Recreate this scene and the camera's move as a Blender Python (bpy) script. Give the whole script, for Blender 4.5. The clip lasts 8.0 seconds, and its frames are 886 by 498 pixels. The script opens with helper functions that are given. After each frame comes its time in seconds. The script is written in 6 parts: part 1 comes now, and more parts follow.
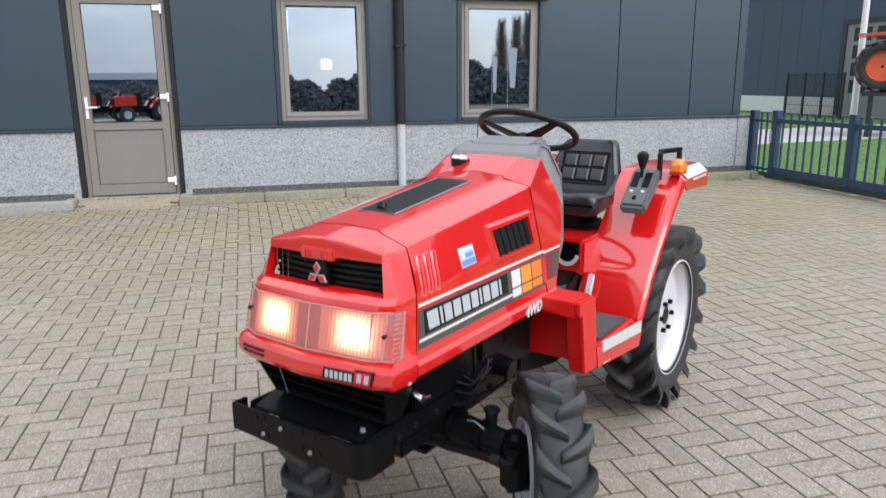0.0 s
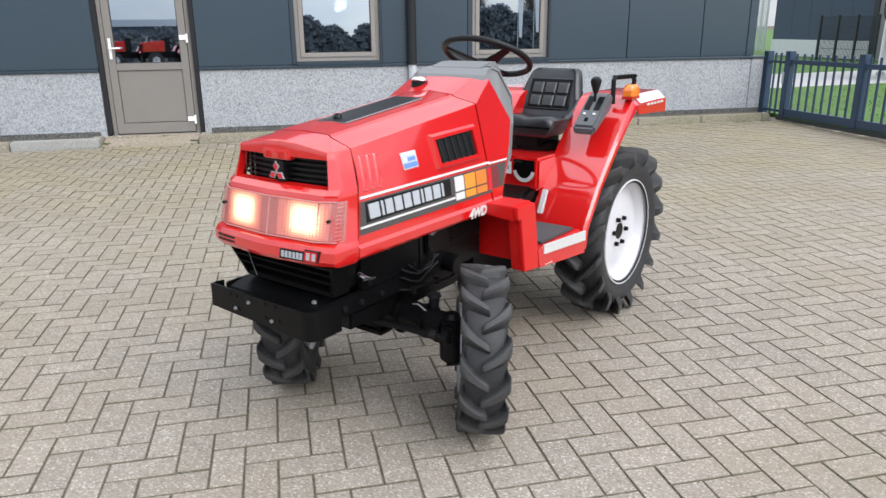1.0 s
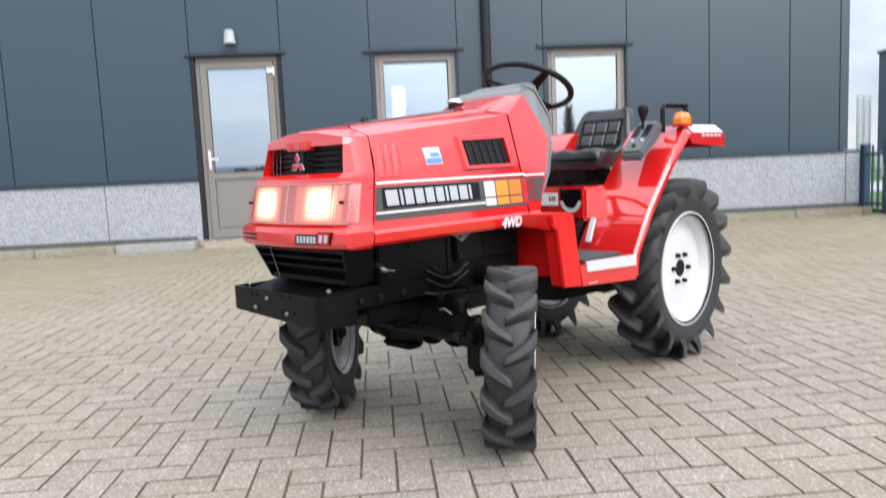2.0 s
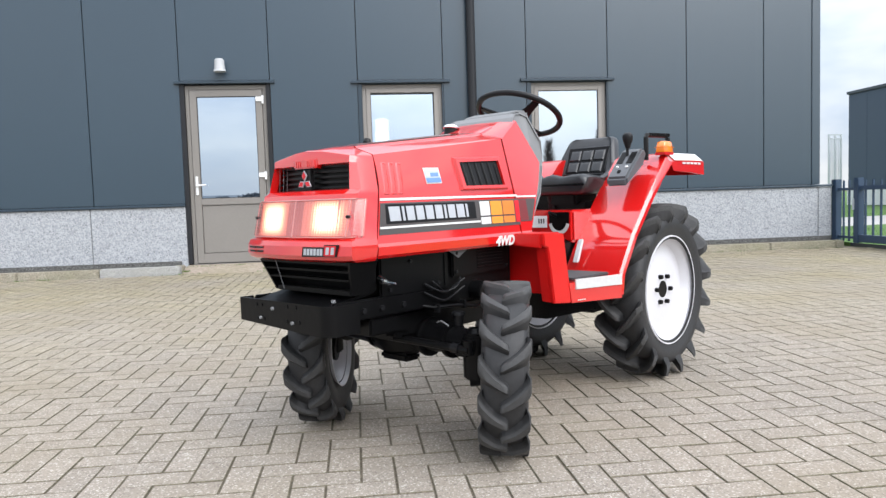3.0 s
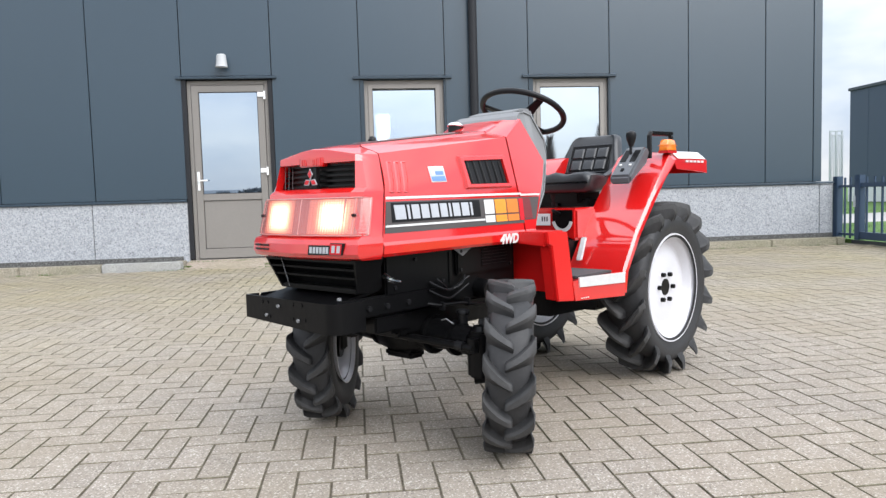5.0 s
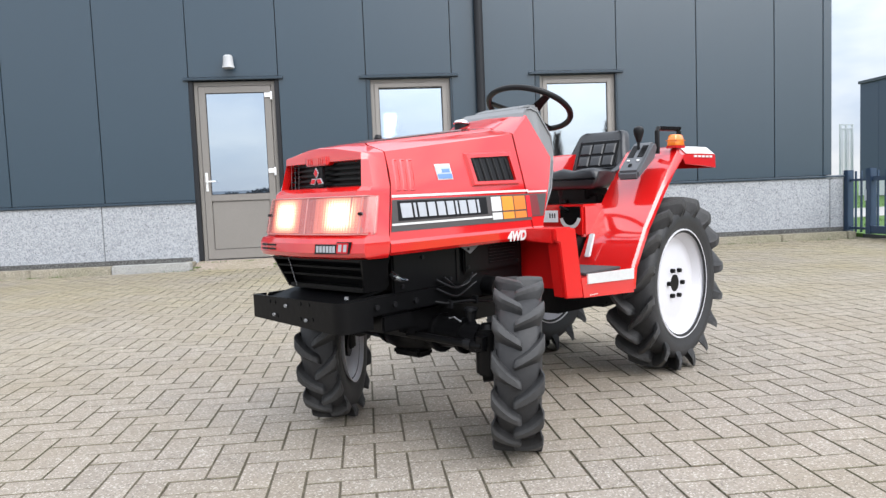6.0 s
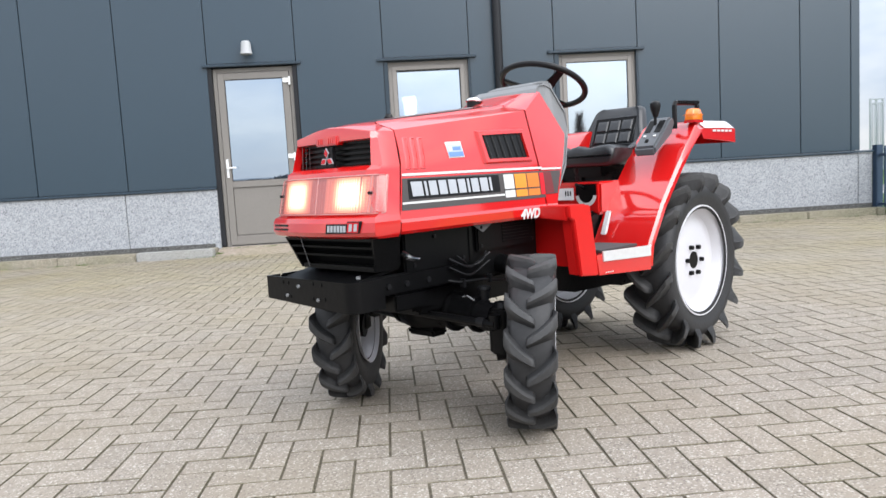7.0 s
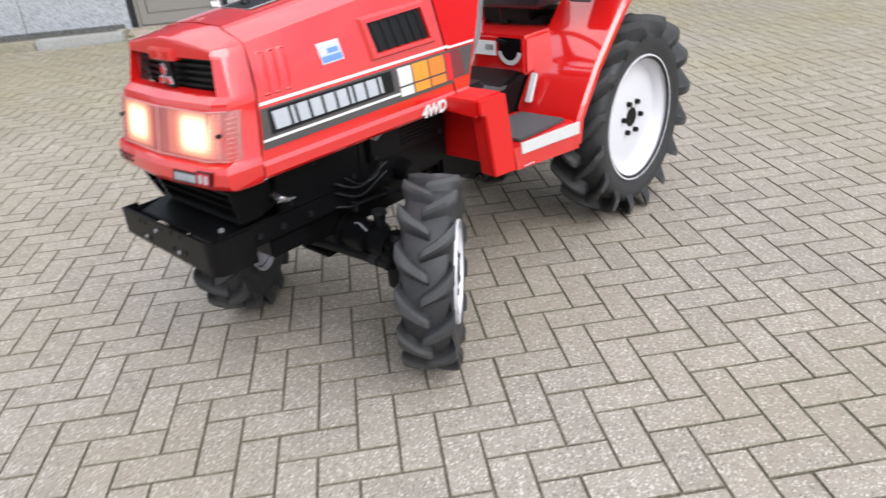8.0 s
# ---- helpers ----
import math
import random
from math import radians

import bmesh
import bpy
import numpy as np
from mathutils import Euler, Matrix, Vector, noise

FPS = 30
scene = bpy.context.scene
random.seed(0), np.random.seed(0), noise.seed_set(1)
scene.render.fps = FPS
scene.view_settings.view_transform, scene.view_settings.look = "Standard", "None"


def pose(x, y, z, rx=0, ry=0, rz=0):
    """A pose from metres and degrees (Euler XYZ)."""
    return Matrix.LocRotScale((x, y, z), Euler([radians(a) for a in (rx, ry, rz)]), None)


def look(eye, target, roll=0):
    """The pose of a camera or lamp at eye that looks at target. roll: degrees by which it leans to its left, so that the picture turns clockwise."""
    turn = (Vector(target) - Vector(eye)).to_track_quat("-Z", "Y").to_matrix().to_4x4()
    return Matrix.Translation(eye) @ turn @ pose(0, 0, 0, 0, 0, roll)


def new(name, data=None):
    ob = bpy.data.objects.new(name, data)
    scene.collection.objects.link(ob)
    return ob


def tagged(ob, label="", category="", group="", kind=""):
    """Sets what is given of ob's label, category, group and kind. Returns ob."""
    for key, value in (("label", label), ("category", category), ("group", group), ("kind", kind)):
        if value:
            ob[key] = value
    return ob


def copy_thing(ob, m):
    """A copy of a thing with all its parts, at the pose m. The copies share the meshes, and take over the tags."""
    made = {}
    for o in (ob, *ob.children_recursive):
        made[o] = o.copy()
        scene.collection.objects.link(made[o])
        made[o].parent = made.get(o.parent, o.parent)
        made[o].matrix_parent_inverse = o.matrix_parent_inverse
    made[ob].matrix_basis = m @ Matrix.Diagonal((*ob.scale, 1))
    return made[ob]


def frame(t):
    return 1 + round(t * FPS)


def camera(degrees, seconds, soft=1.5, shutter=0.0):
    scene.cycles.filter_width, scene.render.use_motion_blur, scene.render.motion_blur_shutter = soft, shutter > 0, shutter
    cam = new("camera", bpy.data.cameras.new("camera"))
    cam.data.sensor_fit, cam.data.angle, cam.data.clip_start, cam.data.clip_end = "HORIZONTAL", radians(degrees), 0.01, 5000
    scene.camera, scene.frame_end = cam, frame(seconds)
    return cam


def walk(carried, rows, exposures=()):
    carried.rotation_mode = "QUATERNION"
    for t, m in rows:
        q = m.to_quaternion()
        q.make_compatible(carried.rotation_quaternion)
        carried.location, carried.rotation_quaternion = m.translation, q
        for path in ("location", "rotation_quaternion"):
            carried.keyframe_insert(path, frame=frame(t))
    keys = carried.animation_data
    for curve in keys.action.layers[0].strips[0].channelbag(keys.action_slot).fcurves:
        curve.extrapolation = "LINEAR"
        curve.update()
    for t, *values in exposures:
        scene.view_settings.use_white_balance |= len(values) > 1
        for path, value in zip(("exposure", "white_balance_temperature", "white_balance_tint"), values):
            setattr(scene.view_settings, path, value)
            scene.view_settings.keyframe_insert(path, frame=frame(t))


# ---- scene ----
cam = camera(63.37, 8.0, soft=1.4, shutter=0.3)
PATH = [
    (0, (0.017, 0.07, 1.479), (0.52, 1.951, 1.022), -0.4),
    (0.5, (0.059, -0.213, 1.42), (0.508, 1.658, 0.875), -0.1),
    (1, (0.203, -0.357, 1.407), (0.614, 1.509, 0.816), -0.6),
    (1.5, (0.425, -0.391, 1.285), (0.763, 1.481, 0.67), 1.5),
    (2, (0.435, -0.386, 0.93), (0.6, 1.595, 0.709), -2.6),
    (2.2, (0.411, -0.4, 0.877), (0.563, 1.592, 0.786), -2.0),
    (3.3, (0.346, -0.527, 0.890), (0.594, 1.452, 0.743), -1.6),
    (3.5, (0.338, -0.528, 0.891), (0.587, 1.451, 0.743), -1.3),
    (4, (0.337, -0.517, 0.891), (0.57, 1.463, 0.731), -1.5),
    (4.5, (0.337, -0.519, 0.896), (0.566, 1.462, 0.745), -1.7),
    (4.7, (0.338, -0.520, 0.898), (0.565, 1.462, 0.750), -1.6),
    (5.8, (0.341, -0.506, 0.896), (0.548, 1.478, 0.748), -2.2),
    (6, (0.345, -0.508, 0.895), (0.546, 1.476, 0.744), -2.3),
    (6.5, (0.349, -0.518, 0.899), (0.539, 1.467, 0.742), -2.8),
    (7, (0.384, -0.499, 0.873), (0.518, 1.487, 0.681), -3.3),
    (7.5, (0.486, -0.364, 1.052), (0.546, 1.56, 0.507), -3.1),
    (8, (0.685, -0.027, 1.358), (0.855, 1.752, 0.461), -5.1),
]
walk(cam, [(t, look(eye, target, roll)) for t, eye, target, roll in PATH],
     [(0.0, 0.42), (1.0, 0.51), (2.0, 0.69), (3.5, 0.73), (7.0, 0.68), (8.0, 0.58)])

# ---- overcast sky and a soft sun ----
SUN_EL, SUN_AZ = 42.0, 148.0
world = bpy.data.worlds.new("overcast_sky")
scene.world = world
world.use_nodes = True
wn, wl = world.node_tree.nodes, world.node_tree.links
wn.clear()
w_out = wn.new("ShaderNodeOutputWorld")
w_bg = wn.new("ShaderNodeBackground")
w_sky = wn.new("ShaderNodeTexSky")
w_sky.sky_type, w_sky.sun_disc = "NISHITA", False
w_sky.sun_elevation, w_sky.sun_rotation = radians(SUN_EL), radians(SUN_AZ)
w_dim = wn.new("ShaderNodeVectorMath")
w_dim.operation = "SCALE"
w_dim.inputs["Scale"].default_value = 0.10
wl.new(w_sky.outputs[0], w_dim.inputs[0])
w_co = wn.new("ShaderNodeTexCoord")
w_map = wn.new("ShaderNodeMapping")
w_map.inputs["Scale"].default_value = (1.6, 1.6, 4.2)
wl.new(w_co.outputs["Generated"], w_map.inputs[0])
w_noise = wn.new("ShaderNodeTexNoise")
w_noise.inputs["Scale"].default_value, w_noise.inputs["Detail"].default_value = 1.7, 5.0
w_noise.inputs["Roughness"].default_value = 0.55
wl.new(w_map.outputs[0], w_noise.inputs["Vector"])
w_ramp = wn.new("ShaderNodeValToRGB")
w_ramp.color_ramp.elements[0].position, w_ramp.color_ramp.elements[0].color = 0.36, (0.56, 0.64, 0.77, 1)
w_ramp.color_ramp.elements[1].position, w_ramp.color_ramp.elements[1].color = 0.66, (1.0, 1.0, 1.0, 1)
wl.new(w_noise.outputs["Fac"], w_ramp.inputs[0])
w_mix = wn.new("ShaderNodeMix")
w_mix.data_type = "RGBA"
w_mix.inputs[0].default_value = 0.85
wl.new(w_dim.outputs[0], w_mix.inputs[6])
wl.new(w_ramp.outputs[0], w_mix.inputs[7])
w_sep = wn.new("ShaderNodeSeparateXYZ")
wl.new(w_co.outputs["Generated"], w_sep.inputs[0])
w_lift = wn.new("ShaderNodeMapRange")
w_lift.inputs[1].default_value, w_lift.inputs[2].default_value = 0.0, 1.0
w_lift.inputs[3].default_value, w_lift.inputs[4].default_value = 0.66, 1.75
wl.new(w_sep.outputs[2], w_lift.inputs[0])
w_zen = wn.new("ShaderNodeVectorMath")
w_zen.operation = "SCALE"
wl.new(w_mix.outputs[2], w_zen.inputs[0])
wl.new(w_lift.outputs[0], w_zen.inputs["Scale"])
# the cloud is brighter round the veiled sun
SUN_WAY = Vector((math.sin(radians(SUN_AZ)) * math.cos(radians(SUN_EL)), math.cos(radians(SUN_AZ)) * math.cos(radians(SUN_EL)), math.sin(radians(SUN_EL))))
w_dot = wn.new("ShaderNodeVectorMath")
w_dot.operation = "DOT_PRODUCT"
w_dot.inputs[1].default_value = SUN_WAY
wl.new(w_co.outputs["Generated"], w_dot.inputs[0])
w_glow = wn.new("ShaderNodeMapRange")
w_glow.interpolation_type = "SMOOTHSTEP"
w_glow.inputs[1].default_value, w_glow.inputs[2].default_value = 0.70, 1.0
w_glow.inputs[3].default_value, w_glow.inputs[4].default_value = 1.0, 1.8
wl.new(w_dot.outputs["Value"], w_glow.inputs[0])
w_veil = wn.new("ShaderNodeVectorMath")
w_veil.operation = "SCALE"
wl.new(w_zen.outputs[0], w_veil.inputs[0])
wl.new(w_glow.outputs[0], w_veil.inputs["Scale"])
wl.new(w_veil.outputs[0], w_bg.inputs["Color"])
w_bg.inputs["Strength"].default_value = 1.04
wl.new(w_bg.outputs[0], w_out.inputs["Surface"])

sun_data = bpy.data.lights.new("sun", "SUN")
sun_data.energy, sun_data.angle, sun_data.color = 1.2, radians(50), (1.0, 0.97, 0.94)
sun = new("sun", sun_data)
sun.matrix_world = look(SUN_WAY * 10, (0, 0, 0))

# ---- materials ----
def mat(name, col, rough=0.5, metal=0.0, var=0.12, scale=3.0, fine=60.0, fine_var=0.08, bump=0.15, depth=0.002, coat=0.0, rand=0.0, rough_var=0.08, spec=0.5, haze=0.0):
    """Painted or plain surface: base colour varied at a coarse and a fine scale, with fine relief."""
    m = bpy.data.materials.new(name)
    m.use_nodes = True
    n, l = m.node_tree.nodes, m.node_tree.links
    b = n["Principled BSDF"]
    b.inputs["Metallic"].default_value = metal
    b.inputs["Specular IOR Level"].default_value = spec
    b.inputs["Coat Weight"].default_value = coat
    b.inputs["Coat Roughness"].default_value = 0.065
    b.inputs["Coat IOR"].default_value = 2.0
    b.inputs["Sheen Weight"].default_value, b.inputs["Sheen Roughness"].default_value = haze, 0.28
    co = n.new("ShaderNodeTexCoord")
    big, small = n.new("ShaderNodeTexNoise"), n.new("ShaderNodeTexNoise")
    big.inputs["Scale"].default_value, big.inputs["Detail"].default_value = scale, 4.0
    small.inputs["Scale"].default_value, small.inputs["Detail"].default_value = fine, 3.0
    l.new(co.outputs["Object"], big.inputs["Vector"])
    l.new(co.outputs["Object"], small.inputs["Vector"])
    sums = n.new("ShaderNodeMath")
    sums.operation = "MULTIPLY_ADD"
    l.new(big.outputs["Fac"], sums.inputs[0])
    sums.inputs[1].default_value, sums.inputs[2].default_value = 2 * var, 1.0 - var
    sums2 = n.new("ShaderNodeMath")
    sums2.operation = "MULTIPLY_ADD"
    l.new(small.outputs["Fac"], sums2.inputs[0])
    sums2.inputs[1].default_value = 2 * fine_var
    l.new(sums.outputs[0], sums2.inputs[2])
    last = sums2
    if rand:
        info = n.new("ShaderNodeObjectInfo")
        r = n.new("ShaderNodeMath")
        r.operation = "MULTIPLY_ADD"
        l.new(info.outputs["Random"], r.inputs[0])
        r.inputs[1].default_value = rand
        l.new(sums2.outputs[0], r.inputs[2])
        last = r
    tint = n.new("ShaderNodeVectorMath")
    tint.operation = "SCALE"
    tint.inputs[0].default_value = col
    l.new(last.outputs[0], tint.inputs["Scale"])
    l.new(tint.outputs[0], b.inputs["Base Color"])
    rr = n.new("ShaderNodeMath")
    rr.operation = "MULTIPLY_ADD"
    l.new(big.outputs["Fac"], rr.inputs[0])
    rr.inputs[1].default_value, rr.inputs[2].default_value = 2 * rough_var, rough - rough_var
    l.new(rr.outputs[0], b.inputs["Roughness"])
    if bump:
        bp = n.new("ShaderNodeBump")
        bp.inputs["Strength"].default_value, bp.inputs["Distance"].default_value = bump, depth
        l.new(small.outputs["Fac"], bp.inputs["Height"])
        l.new(bp.outputs[0], b.inputs["Normal"])
    return m


def speckled(name, dark, light, cell, share, base_var=0.15, rough=0.85, bump=0.4, rand=0.0, island=0.0, stain=(0.5, 0.5, 0.5), stain_amount=0.0, moss=0.0):
    """Concrete with stone grains of its own: cells of light and dark grit over a mottled base."""
    m = bpy.data.materials.new(name)
    m.use_nodes = True
    n, l = m.node_tree.nodes, m.node_tree.links
    b = n["Principled BSDF"]
    b.inputs["Roughness"].default_value = rough
    b.inputs["Specular IOR Level"].default_value = 0.3
    co, geo = n.new("ShaderNodeTexCoord"), n.new("ShaderNodeNewGeometry")
    where = geo.outputs["Position"]
    vor = n.new("ShaderNodeTexVoronoi")
    vor.inputs["Scale"].default_value = 1.0 / cell
    l.new(where, vor.inputs["Vector"])
    sep = n.new("ShaderNodeSeparateColor")
    l.new(vor.outputs["Color"], sep.inputs[0])
    ramp = n.new("ShaderNodeValToRGB")
    ramp.color_ramp.elements[0].position = 1.0 - share - 0.12
    ramp.color_ramp.elements[1].position = 1.0 - share + 0.12
    ramp.color_ramp.elements[0].color, ramp.color_ramp.elements[1].color = (*dark, 1), (*light, 1)
    l.new(sep.outputs[0], ramp.inputs[0])
    big, mid = n.new("ShaderNodeTexNoise"), n.new("ShaderNodeTexNoise")
    big.inputs["Scale"].default_value, big.inputs["Detail"].default_value = 0.55, 5.0
    mid.inputs["Scale"].default_value, mid.inputs["Detail"].default_value = 14.0, 5.0
    l.new(where, big.inputs["Vector"])
    l.new(where, mid.inputs["Vector"])
    add = n.new("ShaderNodeMath")
    add.operation = "ADD"
    l.new(big.outputs["Fac"], add.inputs[0])
    l.new(mid.outputs["Fac"], add.inputs[1])
    k = n.new("ShaderNodeMath")
    k.operation = "MULTIPLY_ADD"
    l.new(add.outputs[0], k.inputs[0])
    k.inputs[1].default_value, k.inputs[2].default_value = base_var, 1.0 - base_var
    grit = n.new("ShaderNodeTexNoise")
    grit.inputs["Scale"].default_value, grit.inputs["Detail"].default_value = 260.0, 2.0
    l.new(where, grit.inputs["Vector"])
    gk = n.new("ShaderNodeMath")
    gk.operation = "MULTIPLY_ADD"
    l.new(grit.outputs["Fac"], gk.inputs[0])
    gk.inputs[1].default_value = 0.4
    k2 = n.new("ShaderNodeMath")
    k2.operation = "ADD"
    k2.inputs[1].default_value = -0.2
    l.new(k.outputs[0], gk.inputs[2])
    l.new(gk.outputs[0], k2.inputs[0])
    dark_spot = n.new("ShaderNodeMapRange")
    dark_spot.inputs[1].default_value, dark_spot.inputs[2].default_value = 0.86, 0.95
    dark_spot.inputs[3].default_value, dark_spot.inputs[4].default_value = 1.0, 0.62
    l.new(sep.outputs[2], dark_spot.inputs[0])
    k3 = n.new("ShaderNodeMath")
    k3.operation = "MULTIPLY"
    l.new(k2.outputs[0], k3.inputs[0])
    l.new(dark_spot.outputs[0], k3.inputs[1])
    last = k3
    for amount, out in ((rand, n.new("ShaderNodeObjectInfo").outputs["Random"]), (island, geo.outputs["Random Per Island"])):
        if amount:
            r = n.new("ShaderNodeMath")
            r.operation = "MULTIPLY_ADD"
            l.new(out, r.inputs[0])
            r.inputs[1].default_value = amount
            l.new(last.outputs[0], r.inputs[2])
            last = r
    sc = n.new("ShaderNodeVectorMath")
    sc.operation = "SCALE"
    l.new(ramp.outputs[0], sc.inputs[0])
    l.new(last.outputs[0], sc.inputs["Scale"])
    out = sc.outputs[0]
    if stain_amount:
        st = n.new("ShaderNodeTexNoise")
        st.inputs["Scale"].default_value, st.inputs["Detail"].default_value = 1.1, 6.0
        l.new(where, st.inputs["Vector"])
        sr = n.new("ShaderNodeMapRange")
        sr.inputs[1].default_value, sr.inputs[2].default_value, sr.inputs[4].default_value = 0.42, 0.80, stain_amount
        l.new(st.outputs["Fac"], sr.inputs[0])
        mx = n.new("ShaderNodeMix")
        mx.data_type = "RGBA"
        l.new(sr.outputs[0], mx.inputs[0])
        l.new(out, mx.inputs[6])
        mx.inputs[7].default_value = (*stain, 1)
        out = mx.outputs[2]
    if moss:
        # yellowish algae film, patchy, on the less driven part of the yard
        xyz, far, pat, mul, mm = n.new("ShaderNodeSeparateXYZ"), n.new("ShaderNodeMapRange"), n.new("ShaderNodeTexNoise"), n.new("ShaderNodeMath"), n.new("ShaderNodeMix")
        l.new(where, xyz.inputs[0])
        far.inputs[1].default_value, far.inputs[2].default_value, far.inputs[4].default_value = 2.5, 7.5, moss
        l.new(xyz.outputs[1], far.inputs[0])
        pat.inputs["Scale"].default_value, pat.inputs["Detail"].default_value = 0.9, 6.0
        l.new(where, pat.inputs["Vector"])
        ps = n.new("ShaderNodeMapRange")
        ps.inputs[1].default_value, ps.inputs[2].default_value = 0.25, 0.65
        l.new(pat.outputs["Fac"], ps.inputs[0])
        mul.operation = "MULTIPLY"
        l.new(far.outputs[0], mul.inputs[0])
        l.new(ps.outputs[0], mul.inputs[1])
        mm.data_type = "RGBA"
        mm.blend_type = "MULTIPLY"
        l.new(mul.outputs[0], mm.inputs[0])
        l.new(out, mm.inputs[6])
        mm.inputs[7].default_value = (1.0, 0.985, 0.70, 1)
        out = mm.outputs[2]
    l.new(out, b.inputs["Base Color"])
    bp = n.new("ShaderNodeBump")
    bp.inputs["Strength"].default_value, bp.inputs["Distance"].default_value = bump, 0.003
    l.new(mid.outputs["Fac"], bp.inputs["Height"])
    bp2 = n.new("ShaderNodeBump")
    bp2.inputs["Strength"].default_value, bp2.inputs["Distance"].default_value = bump, 0.002
    l.new(sep.outputs[1], bp2.inputs["Height"])
    l.new(bp.outputs[0], bp2.inputs["Normal"])
    l.new(bp2.outputs[0], b.inputs["Normal"])
    return m


def pane_glass(name, mirror, tint, rough=0.0):
    """Clear or coated glass: part of the light is mirrored, the rest passes, tinted."""
    m = bpy.data.materials.new(name)
    m.use_nodes = True
    n, l = m.node_tree.nodes, m.node_tree.links
    n.remove(n["Principled BSDF"])
    gl, tr, mx = n.new("ShaderNodeBsdfGlossy"), n.new("ShaderNodeBsdfTransparent"), n.new("ShaderNodeMixShader")
    gl.inputs["Roughness"].default_value = rough
    gl.inputs["Color"].default_value = (0.78, 0.885, 1.0, 1)
    tr.inputs["Color"].default_value = (*tint, 1)
    mx.inputs[0].default_value = mirror
    l.new(tr.outputs[0], mx.inputs[1])
    l.new(gl.outputs[0], mx.inputs[2])
    l.new(mx.outputs[0], n["Material Output"].inputs["Surface"])
    return m


def lit(name, col, strength):
    m = bpy.data.materials.new(name)
    m.use_nodes = True
    b = m.node_tree.nodes["Principled BSDF"]
    b.inputs["Base Color"].default_value = (*col, 1)
    b.inputs["Emission Color"].default_value = (*col, 1)
    b.inputs["Emission Strength"].default_value = strength
    return m


RED = mat("red_paint", (0.60, 0.0085, 0.0080), 0.30, coat=1.0, spec=0.1, var=0.05, fine=25, fine_var=0.02, bump=0.03, rough_var=0.06, haze=0.015)
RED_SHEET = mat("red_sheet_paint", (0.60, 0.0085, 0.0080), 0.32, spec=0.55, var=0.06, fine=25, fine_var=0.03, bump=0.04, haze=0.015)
BLACK = mat("black_chassis_paint", (0.0030, 0.0030, 0.0033), 0.34, spec=0.16, var=0.3, fine=40, fine_var=0.25, bump=0.35, scale=6)
BLACK_PLASTIC = mat("black_plastic", (0.0085, 0.0086, 0.0095), 0.36, spec=0.25, var=0.15, bump=0.12, fine=200)
VINYL = mat("black_vinyl", (0.013, 0.014, 0.0165), 0.30, spec=0.6, var=0.2, bump=0.25, fine=240)
WORN_RUBBER = mat("worn_lug_rubber", (0.041, 0.041, 0.0415), 0.56, var=0.4, scale=14, fine=90, fine_var=0.3, bump=0.35, spec=0.3, rough_var=0.1)
RUBBER = mat("tyre_rubber", (0.024, 0.024, 0.025), 0.52, spec=0.35, var=0.35, scale=7, fine=70, fine_var=0.3, bump=0.3, rough_var=0.12)
MAT_RUBBER = mat("floor_mat_rubber", (0.05, 0.05, 0.052), 0.75, var=0.3, fine=120, fine_var=0.2, bump=0.5)
WHITE = mat("white_wheel_enamel", (0.64, 0.635, 0.665), 0.35, var=0.05, fine_var=0.03, bump=0.05, coat=0.2)
GREY_PLASTIC = mat("grey_dash_plastic", (0.18, 0.185, 0.19), 0.55, var=0.1, bump=0.15, fine=160)
PANEL_GREY = mat("dark_grey_lever_plate", (0.085, 0.090, 0.098), 0.38, var=0.1, bump=0.1)
CHROME = mat("bright_steel", (0.75, 0.75, 0.76), 0.18, metal=1.0, var=0.08, bump=0.05)
ALU = mat("dull_aluminium", (0.70, 0.70, 0.70), 0.38, metal=0.35, var=0.12, fine_var=0.1, bump=0.1)
ORANGE = mat("amber_plastic", (0.80, 0.20, 0.012), 0.22, var=0.06, bump=0.05, coat=0.4)
DECAL_DARK = mat("charcoal_decal", (0.068, 0.061, 0.060), 0.38, var=0.15, bump=0.02)
DECAL_WHITE = mat("white_decal", (0.60, 0.60, 0.59), 0.4, var=0.06, bump=0.02)
DECAL_SILVER = mat("silver_decal", (0.40, 0.42, 0.45), 0.35, var=0.08, bump=0.02)
DECAL_ORANGE = mat("orange_decal", (0.75, 0.26, 0.03), 0.4, var=0.06, bump=0.02)
DECAL_PALE = mat("pale_blue_decal", (0.42, 0.48, 0.66), 0.4, var=0.1, bump=0.02)
DECAL_AMBER = mat("deep_orange_decal", (0.62, 0.185, 0.030), 0.4, var=0.06, bump=0.02)
DECAL_MAROON = mat("maroon_decal", (0.16, 0.028, 0.032), 0.38, var=0.2, bump=0.02)
DECAL_BLUE = mat("blue_decal", (0.12, 0.23, 0.52), 0.4, var=0.1, bump=0.02)
EMBLEM_RED = mat("red_enamel", (0.55, 0.02, 0.03), 0.25, var=0.05, bump=0.0)
CLADDING = mat("anthracite_steel_cladding", (0.0215, 0.0445, 0.0665), 0.29, spec=0.95, var=0.06, scale=0.5, fine=6, fine_var=0.02, bump=0.0, rough_var=0.02)
TRIM = mat("anthracite_flashing", (0.026, 0.042, 0.058), 0.36, var=0.1, scale=1.5, bump=0.05)
PIPE_JAMB_SHADE = mat("dark_brown_grey_pipe_and_jamb_shade", (0.019, 0.020, 0.023), 0.50, spec=0.25, var=0.12, bump=0.05)
PVC = mat("light_grey_pipe", (0.45, 0.48, 0.51), 0.45, var=0.1, bump=0.08)
